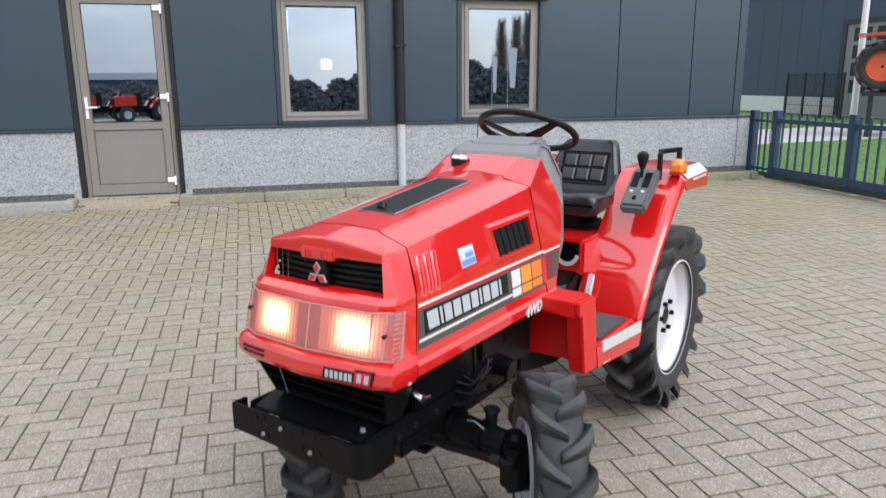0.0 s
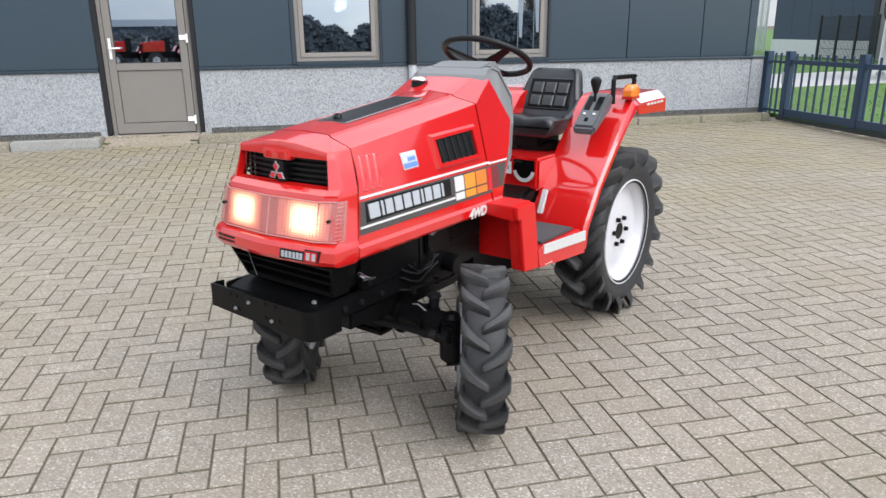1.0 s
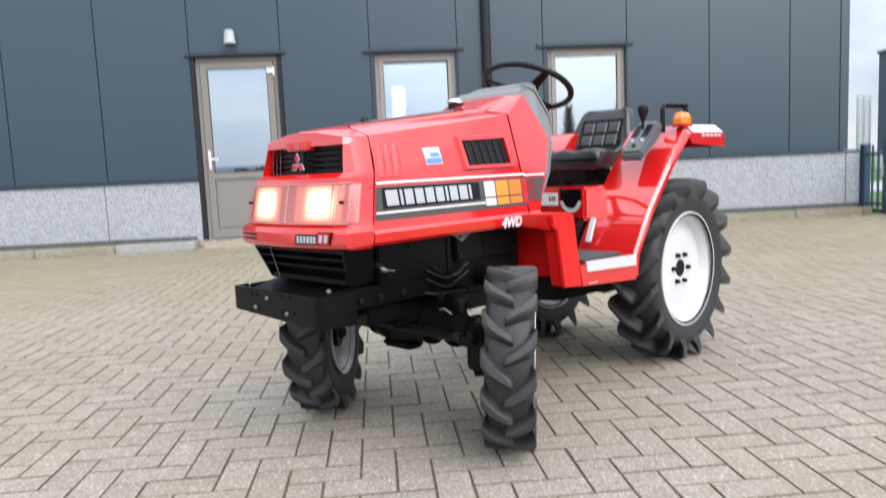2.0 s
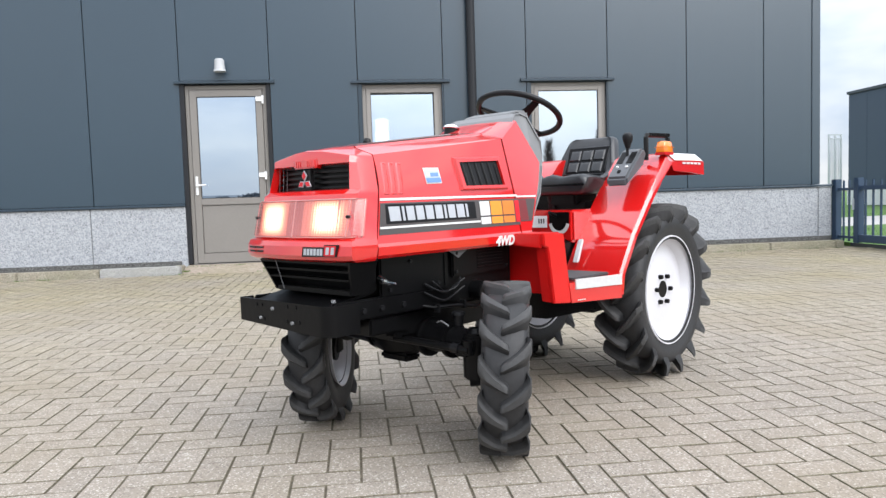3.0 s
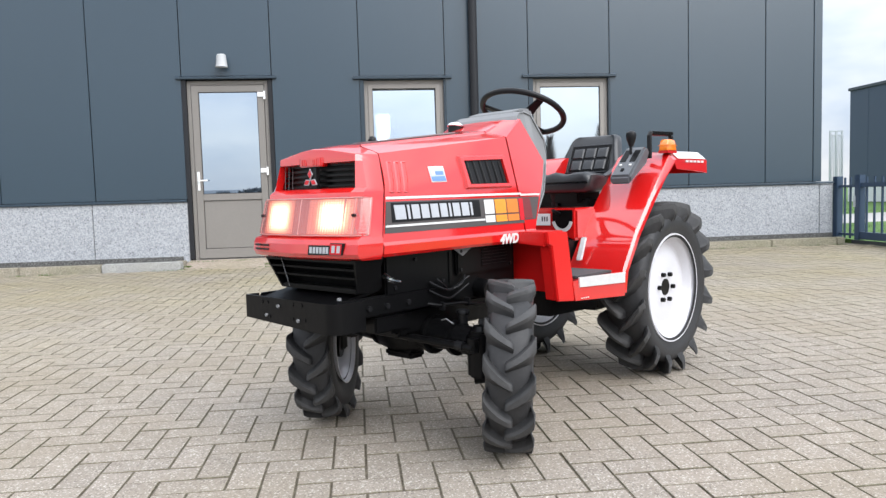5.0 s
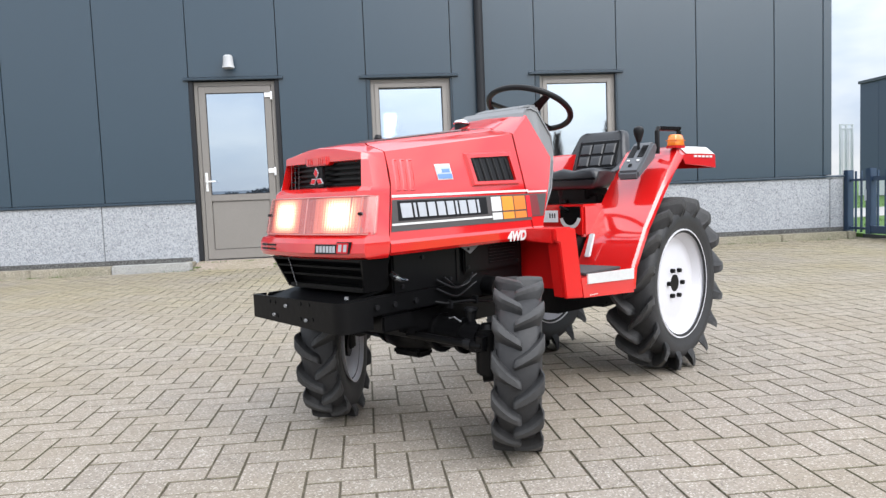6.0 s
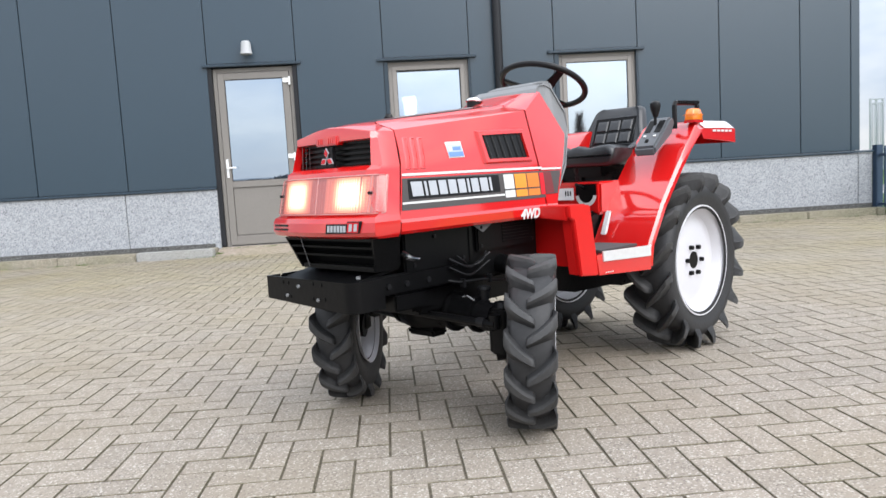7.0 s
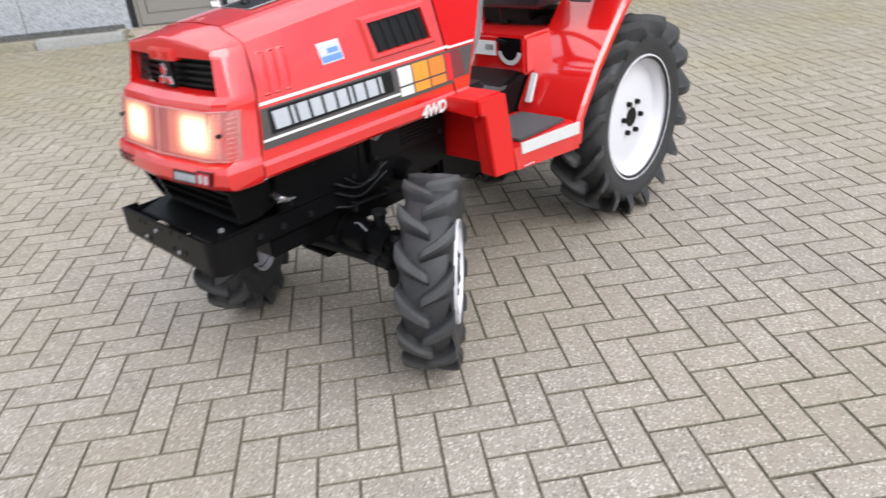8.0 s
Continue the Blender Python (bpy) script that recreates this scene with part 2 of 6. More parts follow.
PLINTH = speckled("washed_aggregate_concrete", (0.315, 0.333, 0.358), (0.425, 0.440, 0.465), 0.014, 0.46, base_var=0.18, bump=0.5)
KERB_NEW = speckled("pale_concrete_kerb", (0.33, 0.33, 0.32), (0.44, 0.44, 0.42), 0.006, 0.4, base_var=0.25, stain=(0.20, 0.19, 0.14), stain_amount=0.4)
KERB = speckled("mossy_concrete_kerb", (0.27, 0.24, 0.185), (0.40, 0.37, 0.30), 0.008, 0.4, base_var=0.3, stain=(0.13, 0.15, 0.06), stain_amount=0.6)
PAVER = speckled("grey_beige_concrete_paver", (0.268, 0.233, 0.195), (0.50, 0.465, 0.415), 0.0052, 0.11, base_var=0.28, rough=0.8, bump=0.35, rand=0.12, stain=(0.245, 0.198, 0.132), stain_amount=0.55, moss=0.75)
PAVER_REST = speckled("grey_beige_concrete_paving", (0.268, 0.233, 0.195), (0.50, 0.465, 0.415), 0.0052, 0.11, base_var=0.28, rough=0.8, bump=0.35, island=0.12, stain=(0.245, 0.198, 0.132), stain_amount=0.55, moss=0.75)
RAMP_SAND = speckled("trodden_pinkish_sand", (0.30, 0.245, 0.195), (0.44, 0.38, 0.32), 0.012, 0.25, base_var=0.4, stain=(0.20, 0.19, 0.10), stain_amount=0.5)
SAND = speckled("joint_sand", (0.105, 0.088, 0.066), (0.17, 0.145, 0.11), 0.006, 0.3, base_var=0.35, stain=(0.05, 0.06, 0.025), stain_amount=0.5)
JOINT_DIRT = speckled("dirt_in_paving_joints", (0.150, 0.130, 0.094), (0.22, 0.195, 0.145), 0.006, 0.3, base_var=0.4, stain=(0.085, 0.090, 0.038), stain_amount=0.45)
TAUPE = mat("taupe_window_paint", (0.205, 0.191, 0.176), 0.42, var=0.05, bump=0.04)
WINDOW_TAUPE = mat("pale_taupe_window_paint", (0.255, 0.237, 0.220), 0.42, var=0.05, bump=0.04)
GASKET = mat("black_gasket", (0.012, 0.012, 0.012), 0.6, var=0.1)
HINGE_WHITE = mat("white_hinge_cover", (0.78, 0.79, 0.80), 0.35, var=0.04, bump=0.0)
GLASS = pane_glass("coated_window_glass", 0.74, (0.30, 0.33, 0.35), 0.012)
LAMP_BACK = mat("pale_pink_reflector", (0.46, 0.13, 0.12), 0.25, metal=0.2, var=0.15, fine=30, fine_var=0.15, bump=0.1)
GATE_BLUE = mat("dark_blue_gate_paint", (0.028, 0.052, 0.095), 0.38, var=0.1, bump=0.06)
LAMP_GREY = mat("light_grey_lamp_shell", (0.42, 0.43, 0.44), 0.45, var=0.06, bump=0.05)
INTERIOR = mat("dim_office_wall", (0.16, 0.16, 0.165), 0.8, var=0.1)
PAPER = mat("white_paper", (0.85, 0.85, 0.86), 0.7, var=0.03)
LAWN = mat("lawn_grass", (0.055, 0.115, 0.022), 0.85, var=0.35, scale=1.2, fine=30, fine_var=0.4, bump=0.8, depth=0.02)
PATHWAY = mat("pale_concrete_path", (0.38, 0.37, 0.36), 0.85, var=0.12, fine=20, fine_var=0.1, bump=0.3)
BARK = mat("bark", (0.13, 0.11, 0.095), 0.9, var=0.3, fine=30, fine_var=0.3, bump=0.8, depth=0.01)
HALL_WHITE = mat("white_concrete_plinth", (0.60, 0.62, 0.64), 0.7, var=0.06, fine=12, bump=0.1)
HALL_GREY = mat("blue_grey_hall_cladding", (0.044, 0.068, 0.110), 0.6, var=0.07, scale=0.4, fine=4, fine_var=0.03, bump=0.04)
DARK_STEEL = mat("dark_fence_steel", (0.022, 0.027, 0.033), 0.5, var=0.1)
GALV = mat("galvanised_steel", (0.50, 0.54, 0.57), 0.45, metal=0.3, var=0.12)
GREEN_PAINT = mat("green_paint", (0.02, 0.13, 0.05), 0.35, coat=0.4, var=0.06)
ORANGE_PAINT = mat("orange_paint", (0.72, 0.10, 0.012), 0.35, coat=0.4, var=0.06, bump=0.03)
def lamp_face(name, hot, warm):
    """Ribbed reflector, bulb light put into its emission: bright in the middle, fading outwards."""
    m = bpy.data.materials.new(name)
    m.use_nodes = True
    n, l = m.node_tree.nodes, m.node_tree.links
    b = n["Principled BSDF"]
    b.inputs["Base Color"].default_value = (0.42, 0.12, 0.10, 1)
    b.inputs["Roughness"].default_value = 0.25
    co, mp, ln, rm, wv = n.new("ShaderNodeTexCoord"), n.new("ShaderNodeMapping"), n.new("ShaderNodeVectorMath"), n.new("ShaderNodeValToRGB"), n.new("ShaderNodeTexWave")
    mp.inputs["Scale"].default_value = (0.0, 12.6, 15.2)
    l.new(co.outputs["Object"], mp.inputs[0])
    sq = n.new("ShaderNodeVectorMath")
    sq.operation = "MULTIPLY"
    l.new(mp.outputs[0], sq.inputs[0])
    l.new(mp.outputs[0], sq.inputs[1])
    ln.operation = "LENGTH"
    l.new(sq.outputs[0], ln.inputs[0])
    e = rm.color_ramp.elements
    e[0].position, e[0].color = 0.0, (*hot, 1)
    e[1].position, e[1].color = 1.0, (0.16, 0.05, 0.035, 1)
    mid = e.new(0.32)
    mid.color = (hot[0] * 0.95, hot[1] * 0.84, hot[2] * 0.66, 1)
    far = e.new(0.66)
    far.color = (*warm, 1)
    wv.bands_direction = "Y"
    wv.inputs["Scale"].default_value, wv.inputs["Distortion"].default_value = 30.0, 1.5
    l.new(co.outputs["Object"], wv.inputs["Vector"])
    wob = n.new("ShaderNodeMath")
    wob.operation = "MULTIPLY_ADD"
    wob.inputs[1].default_value = 0.20
    l.new(wv.outputs["Fac"], wob.inputs[0])
    l.new(ln.outputs["Value"], wob.inputs[2])
    l.new(wob.outputs[0], rm.inputs[0])
    l.new(rm.outputs[0], b.inputs["Emission Color"])
    b.inputs["Emission Strength"].default_value = 1.8
    return m


def ribbed_lens(name, tint):
    """Clear moulded plastic with fine ribs: mostly see-through, a little pale haze on the ribs, some gloss."""
    m = bpy.data.materials.new(name)
    m.use_nodes = True
    n, l = m.node_tree.nodes, m.node_tree.links
    n.remove(n["Principled BSDF"])
    tr, gl, df = n.new("ShaderNodeBsdfTransparent"), n.new("ShaderNodeBsdfGlossy"), n.new("ShaderNodeBsdfDiffuse")
    tr.inputs["Color"].default_value = (*tint, 1)
    gl.inputs["Roughness"].default_value = 0.12
    df.inputs["Color"].default_value = (0.66, 0.36, 0.35, 1)
    co = n.new("ShaderNodeTexCoord")
    fac = None
    for direction, scale in (("Y", 26.0), ("Z", 34.0)):
        wv = n.new("ShaderNodeTexWave")
        wv.bands_direction = direction
        wv.inputs["Scale"].default_value = scale
        l.new(co.outputs["Object"], wv.inputs["Vector"])
        pw = n.new("ShaderNodeMath")
        pw.operation, pw.inputs[1].default_value = "POWER", 5.0
        l.new(wv.outputs["Fac"], pw.inputs[0])
        if fac is None:
            fac = pw
        else:
            mxm = n.new("ShaderNodeMath")
            mxm.operation = "MAXIMUM"
            l.new(fac.outputs[0], mxm.inputs[0])
            l.new(pw.outputs[0], mxm.inputs[1])
            fac = mxm
    sc = n.new("ShaderNodeMath")
    sc.operation = "MULTIPLY_ADD"
    sc.inputs[1].default_value, sc.inputs[2].default_value = 0.20, 0.10
    l.new(fac.outputs[0], sc.inputs[0])
    m1, m2 = n.new("ShaderNodeMixShader"), n.new("ShaderNodeMixShader")
    l.new(sc.outputs[0], m1.inputs[0])
    l.new(tr.outputs[0], m1.inputs[1])
    l.new(df.outputs[0], m1.inputs[2])
    m2.inputs[0].default_value = 0.08
    l.new(m1.outputs[0], m2.inputs[1])
    l.new(gl.outputs[0], m2.inputs[2])
    l.new(m2.outputs[0], n["Material Output"].inputs["Surface"])
    return m


LAMP_FACE = lamp_face("lit_headlamp_face", (1.0, 0.93, 0.76), (0.48, 0.21, 0.12))
LENS = ribbed_lens("ribbed_headlamp_cover", (1.0, 0.86, 0.82))
LENS_EDGE = mat("pale_lens_edge", (0.50, 0.22, 0.21), 0.3, var=0.1, bump=0.05)
GLOW_PANEL = lit("glowing_white_panel", (1.0, 1.0, 1.0), 55.0)
DOOR_GREY = mat("grey_roller_door", (0.20, 0.21, 0.22), 0.5, var=0.1)
MOSS = mat("moss_and_weeds", (0.07, 0.11, 0.025), 0.9, var=0.4, fine=60, fine_var=0.4, bump=0.6)
FOOT_DARK = speckled("dark_concrete_foot", (0.085, 0.085, 0.082), (0.17, 0.17, 0.165), 0.010, 0.35, base_var=0.5)

# ---- mesh helpers ----
def part(name, bm, material, parent=None, label="", bevel=0.0, seg=2, solid=0.0, at=None, sharp=0.55):
    """Links a bmesh as one mesh object under a thing or part."""
    if bevel:
        bm.normal_update()
        edges = [e for e in bm.edges if len(e.link_faces) == 2 and e.calc_face_angle(0) > 0.5]
        bmesh.ops.bevel(bm, geom=edges, offset=bevel, segments=seg, affect="EDGES", clamp_overlap=True)
    bmesh.ops.recalc_face_normals(bm, faces=bm.faces[:])
    bm.normal_update()
    for f in bm.faces:
        f.smooth = True
    for e in bm.edges:
        e.smooth = len(e.link_faces) == 2 and e.calc_face_angle(0) < sharp
    me = bpy.data.meshes.new(name)
    bm.to_mesh(me)
    bm.free()
    me.materials.append(material)
    ob = new(name, me)
    if at is not None:
        ob.matrix_basis = at
    if parent is not None:
        ob.parent = parent
    if solid:
        md = ob.modifiers.new("thickness", "SOLIDIFY")
        md.thickness, md.offset = solid, -1.0
    if label:
        tagged(ob, label)
    return ob


def box(bm, lo, hi):
    v = [bm.verts.new((x, y, z)) for z in (lo[2], hi[2]) for y in (lo[1], hi[1]) for x in (lo[0], hi[0])]
    for q in ((0, 2, 3, 1), (4, 5, 7, 6), (0, 1, 5, 4), (2, 6, 7, 3), (0, 4, 6, 2), (1, 3, 7, 5)):
        bm.faces.new([v[i] for i in q])
    return v


def boxes(*pairs):
    bm = bmesh.new()
    for lo, hi in pairs:
        box(bm, lo, hi)
    return bm


def loft(bm, rings, closed=True, caps=True):
    """Skins rows of points; each row has the same number of points."""
    vs = [[bm.verts.new(p) for p in r] for r in rings]
    n = len(vs[0])
    for a, b in zip(vs, vs[1:]):
        for i in range(n if closed else n - 1):
            j = (i + 1) % n
            bm.faces.new((a[i], a[j], b[j], b[i]))
    if caps and closed:
        bm.faces.new(vs[0][::-1])
        bm.faces.new(vs[-1])
    return vs


def frame_of(d):
    d = Vector(d).normalized()
    side = d.cross(Vector((0, 0, 1)) if abs(d.z) < 0.9 else Vector((1, 0, 0))).normalized()
    return side, side.cross(d).normalized()


def cyl(bm, a, b, r0, r1=None, n=16):
    r1 = r0 if r1 is None else r1
    s, u = frame_of(Vector(b) - Vector(a))
    ring = lambda c, r: [Vector(c) + (s * math.cos(2 * math.pi * i / n) + u * math.sin(2 * math.pi * i / n)) * r for i in range(n)]
    loft(bm, [ring(a, r0), ring(b, r1)])
    return bm


def cylinder(a, b, r0, r1=None, n=16):
    return cyl(bmesh.new(), a, b, r0, r1, n)


def tube(bm, pts, r, n=8, closed=False):
    """A round bar swept along points."""
    pts = [Vector(p) for p in pts]
    rings, m = [], len(pts)
    for i, p in enumerate(pts):
        a = pts[(i - 1) % m] if closed or i else p
        b = pts[(i + 1) % m] if closed or i < m - 1 else p
        s, u = frame_of(b - a)
        rings.append([p + (s * math.cos(2 * math.pi * k / n) + u * math.sin(2 * math.pi * k / n)) * (r[i] if isinstance(r, list) else r) for k in range(n)])
    if closed:
        rings.append(rings[0])
    loft(bm, rings, caps=not closed)
    return bm


def ring_tube(centre, normal, radius, r, n=40, k=10):
    bm = bmesh.new()
    nn = Vector(normal).normalized()
    s, u = frame_of(nn)
    grid = []
    for i in range(n):
        a = 2 * math.pi * i / n
        d = s * math.cos(a) + u * math.sin(a)
        c = Vector(centre) + d * radius
        grid.append([bm.verts.new(c + (d * math.cos(2 * math.pi * j / k) + nn * math.sin(2 * math.pi * j / k)) * r) for j in range(k)])
    for i in range(n):
        for j in range(k):
            a, b = grid[i], grid[(i + 1) % n]
            bm.faces.new((a[j], a[(j + 1) % k], b[(j + 1) % k], b[j]))
    return bm


def prism(poly, to3, lo, hi, bm=None):
    """A flat outline pushed from lo to hi; to3(u, v, w) gives the place."""
    bm = bm or bmesh.new()
    loft(bm, [[to3(u, v, lo) for u, v in poly], [to3(u, v, hi) for u, v in poly]])
    return bm


def along_y(u, v, w):
    return (u, w, v)


def along_x(u, v, w):
    return (w, u, v)


def along_z(u, v, w):
    return (u, v, w)


def revolve(bm, profile, n=48, closed_profile=False):
    """Turns (y, r) points round the y axis."""
    rings = []
    for i in range(n):
        a = 2 * math.pi * i / n
        rings.append([bm.verts.new((r * math.cos(a), y, r * math.sin(a))) for y, r in profile])
    m = len(profile)
    for i in range(n):
        a, b = rings[i], rings[(i + 1) % n]
        for j in range(m if closed_profile else m - 1):
            k = (j + 1) % m
            bm.faces.new((a[j], a[k], b[k], b[j]))
    return bm


def lerp(table, x):
    if x <= table[0][0]:
        return table[0][1]
    for (a, fa), (b, fb) in zip(table, table[1:]):
        if x <= b:
            return fa + (fb - fa) * (x - a) / (b - a)
    return table[-1][1]


def empty(name, m):
    ob = new(name)
    ob.empty_display_size = 0.1
    ob.matrix_basis = m
    return ob


def lettering(name, text, size, material, m, parent, extrude=0.0006):
    """Words in the built-in font, as a mesh."""
    cu = bpy.data.curves.new(name, "FONT")
    cu.body, cu.size, cu.extrude = text, size, extrude
    cu.align_x, cu.align_y = "CENTER", "CENTER"
    cu.shear, cu.offset = 0.22, size * 0.045
    tmp = new(name + "_tmp", cu)
    me = bpy.data.meshes.new_from_object(tmp.evaluated_get(bpy.context.evaluated_depsgraph_get()))
    bpy.data.objects.remove(tmp)
    me.materials.clear()
    me.materials.append(material)
    ob = new(name, me)
    ob.parent, ob.matrix_basis = parent, m
    return ob

# ---- the yard and the hall: ground, plinth, cladding, openings ----
WALL_Y = 9.50
JOINTS = [0.393 + 1.1786 * (k - 9) for k in range(15)] + [7.040]
TOP = 4.9
OPENINGS = {7: (0.10, 2.535), 9: (0.965, 2.515), 11: (0.965, 2.515)}
JAMBS = {7: (0.055, 0.055), 9: (0.056, 0.022), 11: (0.064, 0.020)}


def yard_rise(y):
    """The paving climbs a little towards the hall, and more in the door's recess."""
    return 0.035 * max(0.0, (min(y, 9.1) - 5.0) / 4.1) ** 2 + 0.085 * max(0.0, min(1.0, (y - 9.1) / 0.38))


ground = part("ground", boxes(((-400, -400, -0.30), (400, 400, -0.0055))), SAND)
tagged(ground, "dark sand bed under the paved yard", "ground", kind="structure")

wall_bm = bmesh.new()
for i, (x0, x1) in enumerate(zip(JOINTS, JOINTS[1:])):
    z0, z1 = OPENINGS.get(i, (None, None))
    if z0 is None:
        box(wall_bm, (x0, WALL_Y + 0.09, 0), (x1, WALL_Y + 0.30, TOP))
    else:
        box(wall_bm, (x0, WALL_Y + 0.09, z1), (x1, WALL_Y + 0.30, TOP))
        box(wall_bm, (x0, WALL_Y + 0.09, 0), (x1, WALL_Y + 0.30, z0))
box(wall_bm, (7.03, WALL_Y + 0.09, 0), (7.15, 24, TOP))
box(wall_bm, (-10.29, WALL_Y + 0.09, 0), (-10.20, 24, TOP))
box(wall_bm, (-10.20, 23.9, 0), (7.03, 24, TOP))
wall_south = part("wall_south", wall_bm, GASKET)
tagged(wall_south, "dark hall wall behind the steel cladding", "wall", kind="structure")
roof = part("roof", boxes(((-10.35, WALL_Y - 0.05, TOP + 0.004), (7.23, 24.1, TOP + 0.25))), TRIM)
tagged(roof, "flat anthracite roof of the hall", "roof", kind="structure")
room = bmesh.new()
box(room, (-10.1, 23.7, 0.004), (7.0, 23.8, 3.9))
box(room, (-10.1, WALL_Y + 0.32, 0.0), (7.0, 23.7, 0.10))
wall_back = part("wall_back", room, INTERIOR)
tagged(wall_back, "dim grey office wall and floor behind the windows", "wall", kind="structure")
ceiling = part("ceiling", boxes(((-10.1, WALL_Y + 0.32, 3.8), (7.0, 23.7, 3.88))), INTERIOR)
tagged(ceiling, "dim office ceiling", "ceiling", kind="structure")

cladding = tagged(empty("cladding", pose(0, 0, 0)), "anthracite blue-grey steel cladding panels on the hall", "wall", kind="structure")
for i, (x0, x1) in enumerate(zip(JOINTS, JOINTS[1:])):
    z0 = OPENINGS[i][1] + 0.05 if i in OPENINGS else 0.954
    part("cladding_panel", boxes(((x0 + 0.005, WALL_Y, z0), (x1 - 0.005, WALL_Y + 0.086, TOP))), CLADDING, cladding, bevel=0.004)
    if i in OPENINGS and i != 7:
        part("cladding_panel", boxes(((x0 + 0.005, WALL_Y, 0.954), (x1 - 0.005, WALL_Y + 0.086, OPENINGS[i][0]))), CLADDING, cladding, bevel=0.003)
part("corner_flashing", boxes(((7.036, WALL_Y - 0.012, 0.954), (7.165, WALL_Y + 0.088, TOP)), ((7.155, WALL_Y + 0.089, 0.954), (7.165, 24, TOP))), CLADDING, cladding, bevel=0.004)

trim = tagged(empty("trim", pose(0, 0, 0)), "dark flashing strips round the openings and above the plinth", "trim", kind="structure")
for x0, x1 in ((-10.2, -1.968), (-0.782, 1.905), (2.025, 7.36)):
    part("drip_flashing", prism([(WALL_Y - 0.045, 0.916), (WALL_Y + 0.08, 0.916), (WALL_Y + 0.08, 0.950), (WALL_Y - 0.012, 0.950), (WALL_Y - 0.045, 0.934)], along_x, x0, x1), TRIM, trim, bevel=0.002)
for i, (z0, z1) in OPENINGS.items():
    x0, x1 = JOINTS[i], JOINTS[i + 1]
    over = 0.065 if i == 7 else 0.09
    part("lintel_flashing", prism([(WALL_Y - 0.05, z1 + 0.004), (WALL_Y + 0.07, z1 + 0.004), (WALL_Y + 0.07, z1 + 0.042), (WALL_Y - 0.02, z1 + 0.046), (WALL_Y - 0.05, z1 + 0.03)], along_x, x0 - over, x1 + over), TRIM, trim, bevel=0.002)
    for a, b in ((x0, x0 + JAMBS[i][0]), (x1 - JAMBS[i][1], x1)):
        # door jambs take the dark pipe colour: the recess's shade is painted in
        part("jamb_flashing", boxes(((a, WALL_Y - 0.008, max(z0, 0.14)), (b, WALL_Y + 0.20, z1))), PIPE_JAMB_SHADE if i == 7 else TRIM, trim, bevel=0.002)
    if i != 7:
        # added strip that blocks light over the frame, where only dark shade belongs
        part("head_gap_filler", boxes(((x0 + JAMBS[i][0] + 0.001, WALL_Y + 0.02, z1 - 0.0085), (x1 - JAMBS[i][1] - 0.001, WALL_Y + 0.2, z1 + 0.003))), TRIM, trim)
        part("sill_flashing", boxes(((x0 + JAMBS[i][0] + 0.001, WALL_Y - 0.03, z0 - 0.02), (x1 - JAMBS[i][1] - 0.001, WALL_Y + 0.2, z0 + 0.024))), TRIM, trim, bevel=0.003)

plinth = tagged(empty("plinth", pose(0, 0, 0)), "pale washed-aggregate concrete plinth of the hall", "wall", kind="structure")
for x0, x1 in ((-10.2, -6.5), (-6.5, -3.190), (-3.190, -1.966), (-0.784, 3.03), (3.03, 7.134), (7.134, 7.352)):
    part("plinth_slab", boxes(((x0 + 0.004, WALL_Y - 0.02, -0.02), (x1 - 0.004, WALL_Y + 0.085, 0.913))), PLINTH, plinth, bevel=0.006)

for x0, x1 in ((-10.0, -2.05), (-0.70, 7.345)):
    # thin darker band over the lowest part of the slabs
    part("plinth_foot", boxes(((x0, WALL_Y - 0.0235, 0.0), (x1, WALL_Y - 0.0205, 0.185))), FOOT_DARK, plinth, "dark band along the foot of the plinth")
kerb = tagged(empty("kerb", pose(0, 0, 0)), "weathered concrete kerb along the foot of the hall", "kerb", kind="structure")
for start, end in ((-10.0, -2.00), (-0.84, 7.30)):
    x = start
    while x < end - 0.05:
        x1 = min(x + 1.0, end)
        fresh = start < -3 and x1 > end - 0.1
        part("kerb_stone", boxes(((x + 0.004, 9.115, -0.05), (x1 - 0.004, 9.26, 0.135 + 0.004 * math.sin(7 * x) + (0.008 if fresh else 0.0)))), KERB_NEW if fresh else KERB, kerb, "paler, newer kerb stone" if fresh else "", bevel=0.012)
        x = x1
for xe, s in ((-2.00, -1), (-0.84, 1)):
    part("kerb_stone", boxes(((min(xe, xe + s * 0.13), 9.265, -0.05), (max(xe, xe + s * 0.13), 9.475, 0.132))), KERB, kerb, bevel=0.012)
for x0, x1 in ((-10.0, -2.14), (-0.70, 7.30)):
    part("gravel_strip", boxes(((x0, 9.263, -0.05), (x1, 9.478, 0.122))), SAND, kerb)


ramp_bm = prism([(9.02, 0.0), (9.02, 0.026), (9.16, 0.042), (9.34, 0.088), (9.52, 0.124), (9.52, 0.0)], along_x, -1.985, -0.855)
tagged(part("door_ramp", ramp_bm, RAMP_SAND), "trodden sand ramp in front of the door", "ground", kind="structure")


